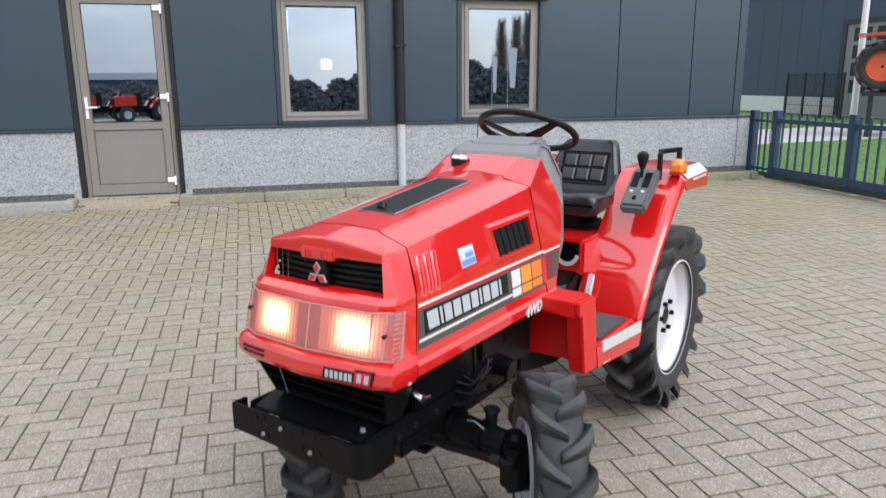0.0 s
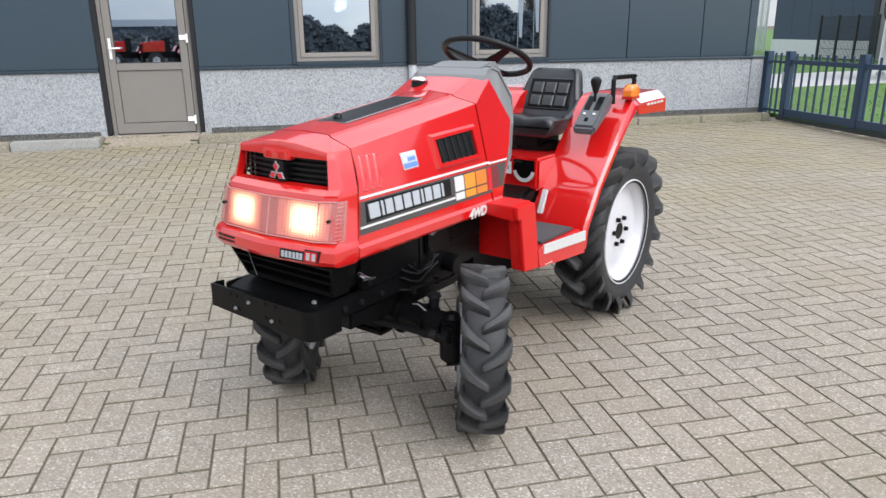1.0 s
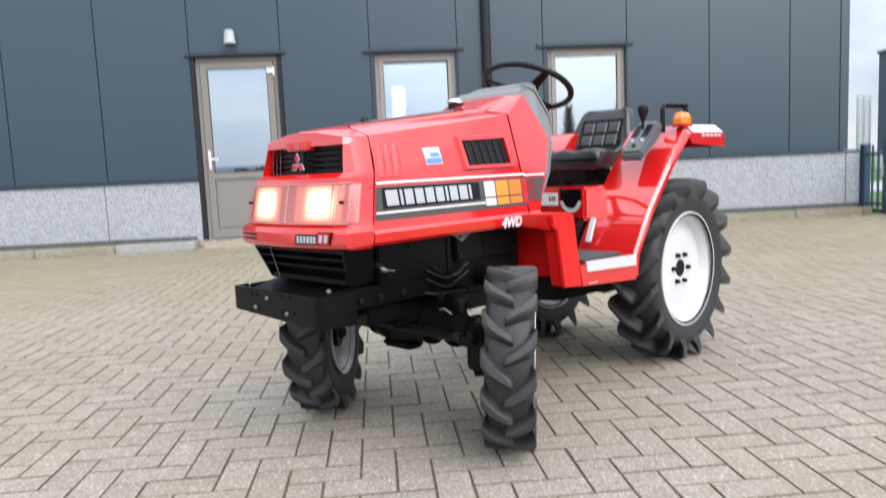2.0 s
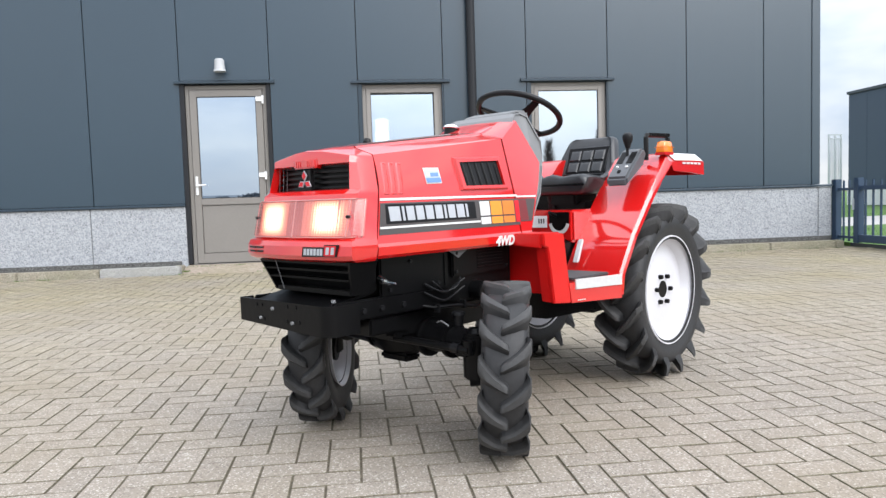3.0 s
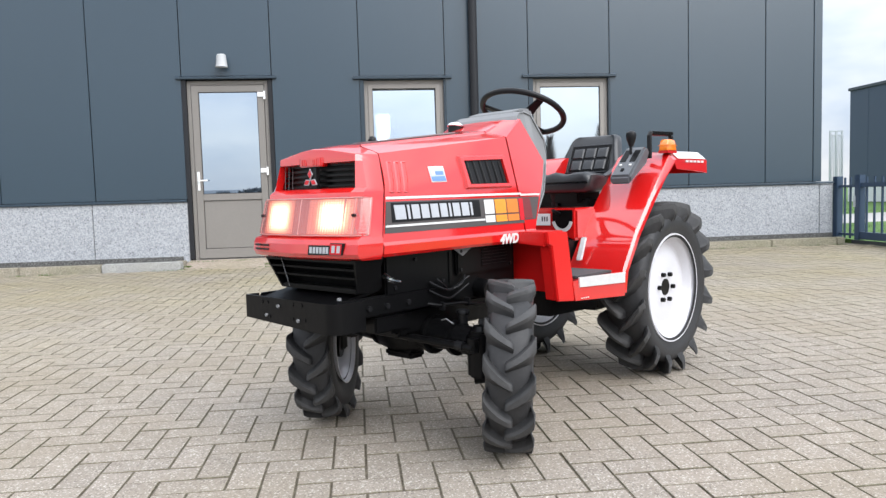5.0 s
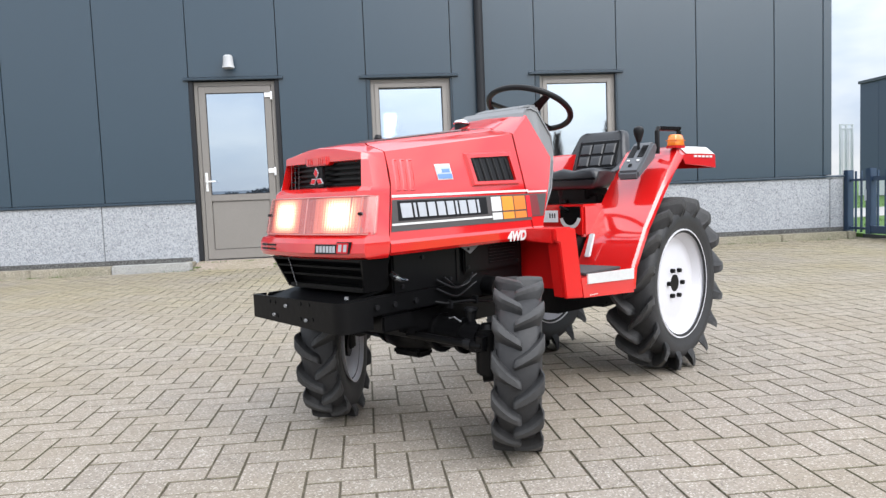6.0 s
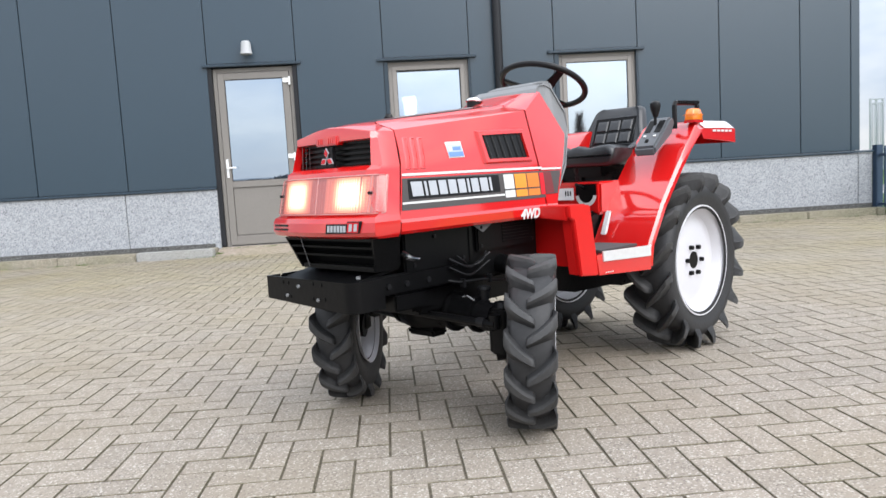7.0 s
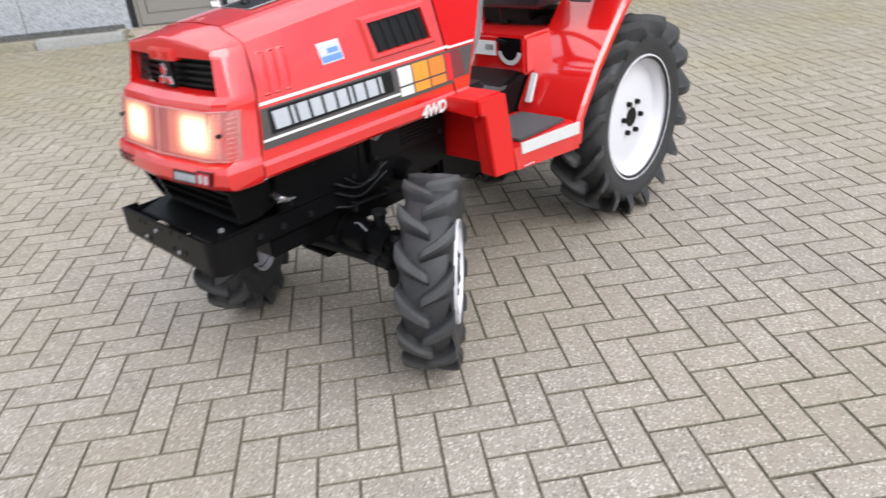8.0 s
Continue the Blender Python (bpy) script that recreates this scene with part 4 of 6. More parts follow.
def build_tractor():
    T = tagged(empty("tractor", TRACTOR), "bright red compact tractor with white wheels and lit headlamps", "tractor")

    # bonnet shell, nose with grille opening, rear cowl
    bm = bmesh.new()
    loft(bm, [[(seam_x(z) + (-0.003 if z < 1.04 else 0.0026) if x > 1.69 else (rear_seam_x(z) + 0.0045 if x < 1.05 else x), y, z) for y, z in mirrored(hood_half((1.70 - x) / 0.735))] for x in (1.695, 1.62, 1.5, 1.35, 1.2, 1.10, 1.016)], closed=False)
    bonnet = part("bonnet", bm, RED, T, "glossy red bonnet with a dark window panel on top", solid=0.004, sharp=0.3)

    levels = [
        (0.700, 1.880, 1.862, 1.838, 1.760, 0.262), (0.708, 1.900, 1.884, 1.858, 1.764, 0.267), (0.722, 1.908, 1.892, 1.866, 1.766, 0.270), (0.752, 1.906, 1.890, 1.864, 1.752, 0.270),
        (0.768, 1.900, 1.884, 1.858, 1.740, 0.264), (0.776, 1.878, 1.862, 1.836, 1.735, 0.261), (0.906, 1.850, 1.836, 1.806, 1.715, 0.245), (0.918, 1.846, 1.834, 1.806, 1.712, 0.244),
        (0.932, 1.820, 1.812, 1.788, 1.710, 0.241), (1.020, 1.803, 1.795, 1.771, 1.702, 0.209), (1.036, 1.801, 1.794, 1.769, 1.700, 0.203), (1.042, 1.799, 1.792, 1.767, 1.700, 0.200), (1.044, 1.794, 1.787, 1.763, 1.700, 0.198)]
    bm = bmesh.new()
    rows = []
    for z, xc, xm, xq, xs, ys in levels:
        k = ys / 0.270
        xs, y3 = seam_x(z) + 0.003, min(lerp([(0.93, 0.202), (1.02, 0.188)], z), ys - 0.012)
        half = [(xs, ys), ((xs + xq) / 2 + 0.004, ys * 0.99), (xq, ys - 0.008), (xm - 0.004, y3), ((xc + xm) / 2, 0.09 * k), (xc, 0.0)]
        up = lerp([(1.02, 0.0), (1.036, 0.65), (1.042, 0.96), (1.044, 1.0)], z)
        crown = [(x, y, z + up * lerp([(0.0, 0.026), (0.10, 0.020), (0.165, 0.009), (0.19, 0.0)], abs(y))) for x, y in half]
        rows.append(crown + [(x, -y, z_) for x, y, z_ in crown[-2::-1]])
    h0 = hood_half(0.0)[7:]
    h0 = h0[:2] + [((h0[1][0] + h0[2][0]) / 2, (h0[1][1] + h0[2][1]) / 2)] + h0[2:]
    back = [(seam_x(z) + 0.003, y, z) for y, z in h0]
    rows.append(back + [(x, -y, z) for x, y, z in back[-2::-1]])
    vs = loft(bm, rows, closed=False)
    bm.faces.ensure_lookup_table()
    lo, hi = 8, 9
    kill = [f for f in bm.faces if all(any(v in (vs[lo][i], vs[hi][i]) for i in range(3, 8)) for v in f.verts)]
    bmesh.ops.delete(bm, geom=kill, context="FACES")
    rim_in = [(v.co.x, v.co.y, v.co.z) for v in vs[lo][3:8]] + [(v.co.x, v.co.y, v.co.z) for v in vs[hi][7:2:-1]]
    outer = vs[lo][3:8] + vs[hi][7:2:-1]
    inner = [bm.verts.new((x - 0.030, y * 0.975, z + (0.004 if z < 0.97 else -0.004))) for x, y, z in rim_in]
    for i in range(len(outer)):
        j = (i + 1) % len(outer)
        bm.faces.new((outer[i], outer[j], inner[j], inner[i]))
    nose = part("nose", bm, RED, T, "red nose cowl with a recessed black grille", sharp=0.28, at=Matrix.Translation((1.75, 0.24, 0)) @ Matrix.Rotation(0.035, 4, "Z") @ Matrix.Translation((-1.75, -0.24, 0)))
    part("brow", prism([(1.811, -0.056), (1.806, -0.066), (1.780, -0.072), (1.780, 0.052), (1.806, 0.046), (1.811, 0.036)], along_z, 1.009, 1.040), RED, nose, bevel=0.004)
    for y in (-0.046, -0.037, -0.028, 0.008, 0.017, 0.026):
        part("brow_rib", prism([(1.806, 1.013), (1.8135, 1.014), (1.8125, 1.034), (1.806, 1.035)], along_y, y - 0.0022, y + 0.0022), RED, nose)
    bm = bmesh.new()
    for z0, z1, w in ((0.924, 0.962, 0.204), (0.962, 0.990, 0.198), (0.990, 1.024, 0.190)):
        prism([(1.744, -w), (1.760, -0.10), (1.764, 0.0), (1.760, 0.10), (1.744, w), (1.730, w - 0.004), (1.730, 0.004 - w)], along_z, z0, z1, bm)
    part("grille_back", bm, BLACK, nose, "black grille behind the nose opening")
    for z, w in ((0.938, 0.200), (0.956, 0.197), (0.974, 0.194), (0.992, 0.190), (1.010, 0.187)):
        part("grille_slat", prism([(1.760, -w), (1.776, -0.09), (1.780, 0.0), (1.776, 0.09), (1.760, w), (1.750, w - 0.002), (1.765, 0.0), (1.750, 0.002 - w)], along_z, z, z + 0.008), BLACK_PLASTIC, nose, bevel=0.002)
    for y in (-0.178, -0.158, -0.138):
        part("grille_rod", cylinder((1.781, y, 0.934), (1.776, y, 1.018), 0.0007, n=6), GREY_PLASTIC, nose)
    part("emblem_plate", prism([(-0.012, 0.937), (0.018, 0.937), (0.018, 1.004), (0.004, 1.006), (-0.014, 0.987)], along_x, 1.790, 1.8045), BLACK_PLASTIC, nose, bevel=0.002)
    # emblem: three small lozenges
    for k in range(3):
        for grow, x0, x1, mt in ((1.0, 1.806, 1.810, DECAL_SILVER), (0.74, 1.8085, 1.8120, EMBLEM_RED)):
            a = 2 * math.pi * k / 3
            loz = [(0.0, 0.0005), (0.0120, 0.0185), (0.0, 0.0365), (-0.0120, 0.0185)]
            cy, cz = 0.0, 0.0185
            pts = []
            for y, z in loz:
                y, z = cy + (y - cy) * grow, cz + (z - cz) * grow
                pts.append((-0.010 + y * math.cos(a) - z * math.sin(a), 0.966 + y * math.sin(a) + z * math.cos(a)))
            part("emblem", prism(pts, along_x, x0, x1), mt, nose, "three red lozenges edged in silver" if grow == 1.0 else "")

    # headlamps
    def lamp_row(z, out):
        k = (z - 0.776) / 0.13
        c, m_, q = 1.878 - 0.028 * k, 1.862 - 0.026 * k, 1.836 - 0.030 * k
        w = 0.245 - 0.008 * k
        return [(q - 0.030 + out, w + 0.012 + out * 0.5), (q + out, w + out * 0.3), (m_ + out, 0.19), ((c + m_) / 2 + out, 0.09), (c + out, 0.0)]
    bm = bmesh.new()
    zs = [0.780, 0.784, 0.843, 0.897, 0.901]
    rows = []
    for z in zs:
        o = 0.006 if z in (0.780, 0.901) else 0.014
        h = lamp_row(z, o)
        rows.append([(x, y, z) for x, y in h] + [(x, -y, z) for x, y in h[-2::-1]])
    loft(bm, rows, closed=False)
    lens = part("headlamp_lens", bm, LENS, nose, "clear ribbed headlamp cover tinted pink by the paint", sharp=0.5)
    lens.visible_shadow = False
    bm = bmesh.new()
    rows = []
    for z in (0.782, 0.84, 0.899):
        h = lamp_row(z, 0.003)
        rows.append([(x, y, z) for x, y in h] + [(x, -y, z) for x, y in h[-2::-1]])
    loft(bm, rows, closed=False)
    part("lamp_backing", bm, LAMP_BACK, nose, "pale pink reflector panel behind the lamp cover", sharp=0.5)
    # lamp faces, the parting line, the cover's pale rim and the side screws
    def lamp_x(y, z):
        r = lamp_row(z, 0.0)
        return lerp(sorted((yy, xx) for xx, yy in r), abs(y))
    for y0, y1, yc in ((-0.204, -0.034, -0.118), (0.040, 0.226, 0.142)):
        bm = bmesh.new()
        ys = [y0 + (y1 - y0) * k / 8 for k in range(9)]
        xm_, zm_ = lamp_x(yc, 0.842), 0.842
        loft(bm, [[(lamp_x(y, z) + 0.0055 - xm_, y - yc, z - zm_) for y in ys] for z in (0.784, 0.80, 0.82, 0.842, 0.862, 0.88, 0.897)], closed=False)
        part("headlamp", bm, LAMP_FACE, nose, "lit rectangular headlamp", at=Matrix.Translation((xm_, yc, zm_)))
    part("lamp_divider", tube(bmesh.new(), [(lamp_x(0.009, z) + 0.0135, 0.009, z) for z in (0.782, 0.84, 0.899)], 0.0022, 6), LENS_EDGE, nose)
    rim_line = []
    for z, back in ((0.780, False), (0.901, True)):
        h = [(x + 0.010, y, z) for x, y in lamp_row(z, 0.0)]
        ringp = h + [(x, -y, z_) for x, y, z_ in h[-2::-1]]
        rim_line += ringp[::-1] if back else ringp
    part("lens_rim", tube(bmesh.new(), rim_line, 0.0026, 6, closed=True), LENS_EDGE, nose)
    for s in (-1, 1):
        for k in range(9):
            z = 0.79 + 0.012 * k
            kk = (z - 0.776) / 0.13
            x, w = 1.836 - 0.030 * kk, 0.245 - 0.008 * kk
            part("lens_rib", cylinder((x - 0.016, s * (w + 0.016), z), (x + 0.014, s * (w + 0.006), z), 0.0010, n=6), LENS_EDGE, nose)
        part("lens_corner", tube(bmesh.new(), [(lamp_x(0.226, z) + 0.0145, s * 0.227, z) for z in (0.782, 0.84, 0.899)], 0.0016, 6), LENS_EDGE, nose)
        part("lens_screw", cylinder((1.836, s * 0.226, 0.845), (1.850, s * 0.229, 0.845), 0.0055, n=10), BLACK_PLASTIC, nose)
    # slots and badge on the nose lip
    lip_x = lambda y: lerp([(-0.262, 1.868), (-0.216, 1.8895), (-0.09, 1.9005), (0.0, 1.9085)], y)
    for z in (0.728, 0.742):
        for y0, y1 in ((-0.225, -0.185), (-0.178, -0.138)):
            part("lip_slot", prism([(1.865, y0), (lip_x(y0), y0), (lip_x(y1), y1), (1.865, y1)], along_z, z, z + 0.006), BLACK_PLASTIC, nose)
    badge = part("badge", prism([(0.072, 0.718), (0.214, 0.720), (0.222, 0.758), (0.170, 0.758), (0.168, 0.750), (0.078, 0.750)], lambda u, v, w: (1.905 - 0.10 * abs(u) + w, u, v), -0.004, 0.006), BLACK_PLASTIC, nose, "dark name badge with silver strokes")
    for i, y in enumerate((0.082, 0.096, 0.110, 0.124, 0.138, 0.151)):
        part("badge_stroke", prism([(y, 0.724), (y + 0.009, 0.724), (y + 0.011, 0.745), (y + 0.002, 0.745)], lambda u, v, w: (1.905 - 0.10 * abs(u) + w, u, v), 0.0055, 0.008), DECAL_SILVER, badge)
    part("badge_stroke", prism([(0.166, 0.722), (0.211, 0.722), (0.218, 0.755), (0.172, 0.755)], lambda u, v, w: (1.905 - 0.10 * abs(u) + w, u, v), 0.0055, 0.0075), EMBLEM_RED, badge)
    for y in (0.175, 0.196):
        part("badge_stroke", prism([(y, 0.727), (y + 0.012, 0.727), (y + 0.016, 0.750), (y + 0.004, 0.750)], lambda u, v, w: (1.905 - 0.10 * abs(u) + w, u, v), 0.007, 0.0088), DECAL_SILVER, badge)

    # seam gaps
    for x in (1.697, 1.016):
        t = (1.70 - x) / 0.735
        bm = bmesh.new()
        loft(bm, [[((seam_x(z) if x > 1.5 else rear_seam_x(z)) + dx, y * 0.980, z - 0.007) for y, z in mirrored(hood_half(t))] for dx in ((-0.008, 0.008) if x > 1.5 else (-0.010, 0.010))], closed=False)
        part("seam", bm, BLACK_PLASTIC, bonnet)

    # bonnet top: dark panel, ridges, knob, filler cap
    def top_z(x, y):
        t = (1.70 - x) / 0.735
        return lerp([(0.0, 1.086 + 0.088 * t), (0.110, 1.080 + 0.083 * t), (0.118, 1.073 + 0.082 * t), (0.2, 1.048 + 0.086 * t)], abs(y))
    bm = bmesh.new()
    loft(bm, [[(x, y, top_z(x, y) + dz) for y, dz in ((-0.062, 0.001), (-0.058, 0.006), (0.058, 0.006), (0.062, 0.001))] for x in (1.565, 1.56, 1.38, 1.165, 1.155)], closed=False)
    part("top_panel", bm, BLACK_PLASTIC, bonnet, "dark smoked panel in the bonnet top", sharp=0.3)
    part("panel_edge", tube(bmesh.new(), [(1.568, -0.064, top_z(1.568, 0.06) + 0.003), (1.568, 0.064, top_z(1.568, 0.06) + 0.003), (1.152, 0.064, top_z(1.152, 0.06) + 0.003), (1.152, -0.064, top_z(1.152, 0.06) + 0.003)], 0.003, 6, closed=True), GREY_PLASTIC, bonnet)
    part("panel_knob", cylinder((1.525, -0.012, top_z(1.525, 0)), (1.520, -0.012, top_z(1.525, 0) + 0.016), 0.016, 0.012, 14), BLACK_PLASTIC, bonnet, bevel=0.002)
    # side vents and pressed slots
    for s in (1, -1):
        bm = bmesh.new()
        def vent_ring(gx, gz, lift):
            pts = [(1.304 + gx, 1.024 + gz), (1.290 + gx, 0.940 - gz), (1.060 - gx, 0.943 - gz), (1.080 - gx, 1.034 + gz)]
            return [(x, s * (side_y(x, z) + lift), z) for x, z in pts]
        loft(bm, [vent_ring(0.028, 0.022, -0.003), vent_ring(0.018, 0.013, 0.012), vent_ring(0.002, 0.002, 0.012), vent_ring(0.0, 0.0, 0.001)], caps=False)
        part("vent_frame", bm, RED, bonnet, sharp=0.2)
        side_patch("vent_grid", [(1.304, 1.024), (1.080, 1.034), (1.060, 0.943), (1.290, 0.940)], BLACK_PLASTIC, bonnet, 0.003, s, "black louvred side vent")
        for k in range(6):
            u = (k + 0.5) / 6
            xt, xb = 1.304 + (1.080 - 1.304) * u, 1.290 + (1.060 - 1.290) * u
            part("vent_fin", cylinder((xt, s * (side_y(xt, 1.026) + 0.003), 1.026), (xb, s * (side_y(xb, 0.938) + 0.004), 0.938), 0.005, n=6), BLACK_PLASTIC, bonnet)
        for k in range(3):
            x = 1.676 - 0.033 * k
            bm = bmesh.new()
            loft(bm, [[(x + 1.7 * dx + 0.20 * (0.97 - z), s * (side_y(x, z) + ly), z) for dx, ly in ((-0.0095, -0.003), (-0.0058, rim), (-0.0050, rim), (-0.0040, floor_), (0.0032, floor_), (0.0042, rim), (0.0050, rim), (0.0092, -0.003))] for z, rim, floor_ in ((0.908, -0.003, -0.003), (0.915, 0.0034, 0.0034), (0.919, 0.0040, 0.0002), (0.95, 0.0040, 0.0002), (0.98, 0.0040, 0.0002), (1.013, 0.0040, 0.0002), (1.017, 0.0034, 0.0034), (1.024, -0.003, -0.003))])
            part("pressed_slot", bm, RED, bonnet, sharp=0.4)
        # stripe
        side_patch("stripe", [(1.722, 0.884), (0.978, 0.886), (0.978, 0.781), (1.742, 0.781)], DECAL_DARK, bonnet, 0.002, s, "charcoal side stripe edged in white")
        side_patch("stripe_line", [(1.720, 0.900), (0.978, 0.902), (0.978, 0.894), (1.721, 0.892)], DECAL_WHITE, bonnet, 0.0022, s)
        side_patch("stripe_line", [(1.736, 0.807), (1.225, 0.808), (1.225, 0.801), (1.737, 0.800)], DECAL_WHITE, bonnet, 0.0036, s)
        # brand name as plain blocks
        widths = (0.060, 0.021, 0.046, 0.047, 0.048, 0.046, 0.021, 0.047, 0.050, 0.021)
        x = 1.692
        side_patch("name_ground", [(1.702, 0.880), (1.248, 0.879), (1.248, 0.817), (1.706, 0.815)], BLACK_PLASTIC, bonnet, 0.0034, s)
        for wd in widths:
            side_patch("name_block", [(x, 0.872), (x - wd + 0.010, 0.872), (x - wd + 0.007, 0.824), (x - 0.003, 0.824)], DECAL_SILVER, bonnet, 0.0048, s)
            x -= wd
        # squares
        for x0, x1, mt in ((1.222, 1.165, DECAL_WHITE), (1.158, 1.090, DECAL_ORANGE), (1.083, 1.012, DECAL_AMBER)):
            side_patch("square", [(x0, 0.879), (x1, 0.879), (x1, 0.825), (x0, 0.825)], mt, bonnet, 0.0038, s)
            side_patch("square", [(x0, 0.819), (x1, 0.819), (x1, 0.793), (x0, 0.793)], mt, bonnet, 0.0038, s)
        side_patch("square", [(1.005, 0.879), (0.978, 0.879), (0.978, 0.793), (1.005, 0.793)], EMBLEM_RED, bonnet, 0.0038, s)
        # small blue sticker
        side_patch("sticker", [(1.491, 1.003), (1.413, 1.005), (1.410, 0.949), (1.488, 0.947)], DECAL_WHITE, bonnet, 0.002, s, "small white and blue sticker")
        side_patch("sticker_field", [(1.487, 0.993), (1.416, 0.995), (1.414, 0.953), (1.485, 0.951)], DECAL_PALE, bonnet, 0.0030, s)
        side_patch("sticker_band", [(1.487, 0.967), (1.415, 0.969), (1.414, 0.953), (1.485, 0.951)], DECAL_BLUE, bonnet, 0.0042, s)
        for x0, x1 in ((1.480, 1.466), (1.461, 1.422)):
            side_patch("sticker_bar", [(x0, 0.986), (x1, 0.987), (x1, 0.974), (x0, 0.973)], DECAL_BLUE if x0 < 1.47 else DECAL_WHITE, bonnet, 0.0042, s)
    lettering("four_wheel_drive_mark", "4WD", 0.050, DECAL_WHITE, Matrix.Translation((1.096, 0.2718, 0.722)) @ Euler((radians(90), 0, radians(180))).to_matrix().to_4x4(), bonnet)

    # rear cowl, red, and the grey dash behind it
    def shell(name, poly, cut, material, label):
        bm = bmesh.new()
        a = [bm.verts.new((x, lerp(W_DASH, z) - cut, z)) for x, z in poly]
        b = [bm.verts.new((x, -(lerp(W_DASH, z) - cut), z)) for x, z in poly]
        n = len(poly)
        for i in range(n):
            j = (i + 1) % n
            bm.faces.new((a[i], a[j], b[j], b[i]))
        fa, fb = bm.faces.new(a), bm.faces.new(b[::-1])
        bmesh.ops.triangulate(bm, faces=[fa, fb])
        return part(name, bm, material, T, label, bevel=0.006, sharp=0.35)
    edge_x = lambda z: lerp([(0.70, 0.925), (0.752, 0.905), (0.807, 0.877), (0.874, 0.852), (0.981, 0.785), (1.03, 0.738), (1.112, 0.790), (1.190, 0.838)], z)
    front = hood_half(0.93)
    rear_half = front[:5] + [(0.230, 0.955), (0.198, 1.036), (0.184, 1.206), (0.170, 1.211), (0.118, 1.213), (0.110, 1.213), (0.0, 1.215)]
    bm = bmesh.new()
    rings = []
    for k in (0.0, 0.5, 1.0):
        half = []
        for n_, ((yf, zf), (yr, zr)) in enumerate(zip(front, rear_half)):
            xf, xr = rear_seam_x(zf) - 0.0045, (edge_x(zr) if n_ < 7 else 0.885)
            half.append((xf + (xr - xf) * k, yf + (yr - yf) * k, zf + (zr - zf) * k))
        rings.append(half + [(x, -y, z) for x, y, z in half[-2::-1]])
    loft(bm, rings, closed=False)
    cowl = part("cowl", bm, RED, T, "red cowl between bonnet and dash", solid=0.005, sharp=0.2)
    for z0, z1, mt in ((0.890, 0.897, DECAL_WHITE), (0.793, 0.884, DECAL_DARK)):
        bm = bmesh.new()
        loft(bm, [[(rear_seam_x(z) - 0.006, side_y(1.02, z) + 0.002, z), (edge_x(z) + 0.012, side_y(1.02, z) + 0.002, z)] for z in (z0, (z0 + z1) / 2, z1)], closed=False)
        part("stripe", bm, mt, cowl, solid=0.001)
    bm = bmesh.new()
    loft(bm, [[(rear_seam_x(z) - 0.006, side_y(1.02, z) + 0.0032, z), (rear_seam_x(z) - 0.062, side_y(1.02, z) + 0.0032, z)] for z in (0.797, 0.84, 0.880)], closed=False)
    part("square", bm, DECAL_MAROON, cowl, solid=0.001)
    dash = shell("dash", [(0.95, 0.78), (0.95, 1.10), (0.90, 1.200), (0.882, 1.223), (0.85, 1.242), (0.800, 1.250), (0.768, 1.236), (0.712, 1.132), (0.708, 1.06), (0.722, 1.02), (0.800, 0.90), (0.885, 0.78)], 0.0, GREY_PLASTIC, "grey plastic dash cover below the steering wheel")
    part("dash_top", prism([(0.862, 1.225), (0.845, 1.248), (0.770, 1.267), (0.712, 1.268), (0.695, 1.215)], along_y, -0.125, 0.125), GREY_PLASTIC, dash, bevel=0.010)
    part("fuel_cap", cylinder((0.957, -0.096, 1.196), (0.955, -0.096, 1.211), 0.037, 0.030, 24), CHROME, cowl, "chrome filler cap", bevel=0.004)
    part("filler_neck", cylinder((0.962, -0.096, 1.120), (0.957, -0.096, 1.196), 0.028, 0.029, 20), BLACK_PLASTIC, cowl)

    # steering wheel
    sn = Vector((-math.sin(radians(26.6)), 0, math.cos(radians(26.6))))
    sc = Vector((0.555, -0.030, 1.278))
    swheel = part("steering_wheel", ring_tube(sc, sn, 0.187, 0.0135, 56, 12), BLACK_PLASTIC, T, "black three-spoke steering wheel")
    fs, fu = frame_of(sn)
    for k in range(3):
        a = 2 * math.pi * k / 3 + 0.52
        d = fs * math.cos(a) + fu * math.sin(a)
        p = Vector(sn).cross(d)
        c0, c1 = sc - sn * 0.035 + d * 0.03, sc + d * 0.180
        bm = bmesh.new()
        loft(bm, [[c + p * w + sn * h for w, h in ((-hw, -0.006), (hw, -0.006), (hw, 0.006), (-hw, 0.006))] for c, hw in ((c0, 0.030), ((c0 + c1) / 2, 0.020), (c1, 0.016))])
        part("spoke", bm, BLACK_PLASTIC, swheel, bevel=0.004)
    part("wheel_hub", cylinder(sc - sn * 0.055, sc - sn * 0.020, 0.042, 0.036, 20), BLACK_PLASTIC, swheel, bevel=0.004)
    part("column", cylinder(sc - sn * 0.16, sc - sn * 0.05, 0.018, n=14), BLACK_PLASTIC, swheel)

    # seat
    SY = -0.035
    lean = lambda z: -0.090 - 0.50 * (z - 1.146)
    bm = bmesh.new()
    # cushion cross-sections from back to front: hollow middle, rolled sides, a front edge with two soft humps
    rows = []
    for x, half, top, dip, low in ((-0.020, 0.175, 0.978, 0.014, 0.912), (0.060, 0.190, 0.982, 0.016, 0.906), (0.150, 0.198, 0.988, 0.014, 0.899), (0.225, 0.198, 0.994, 0.008, 0.894), (0.275, 0.194, 0.995, 0.004, 0.894), (0.296, 0.189, 0.989, 0.002, 0.897), (0.305, 0.184, 0.976, 0.0, 0.905), (0.307, 0.180, 0.955, 0.0, 0.915)):
        up = []
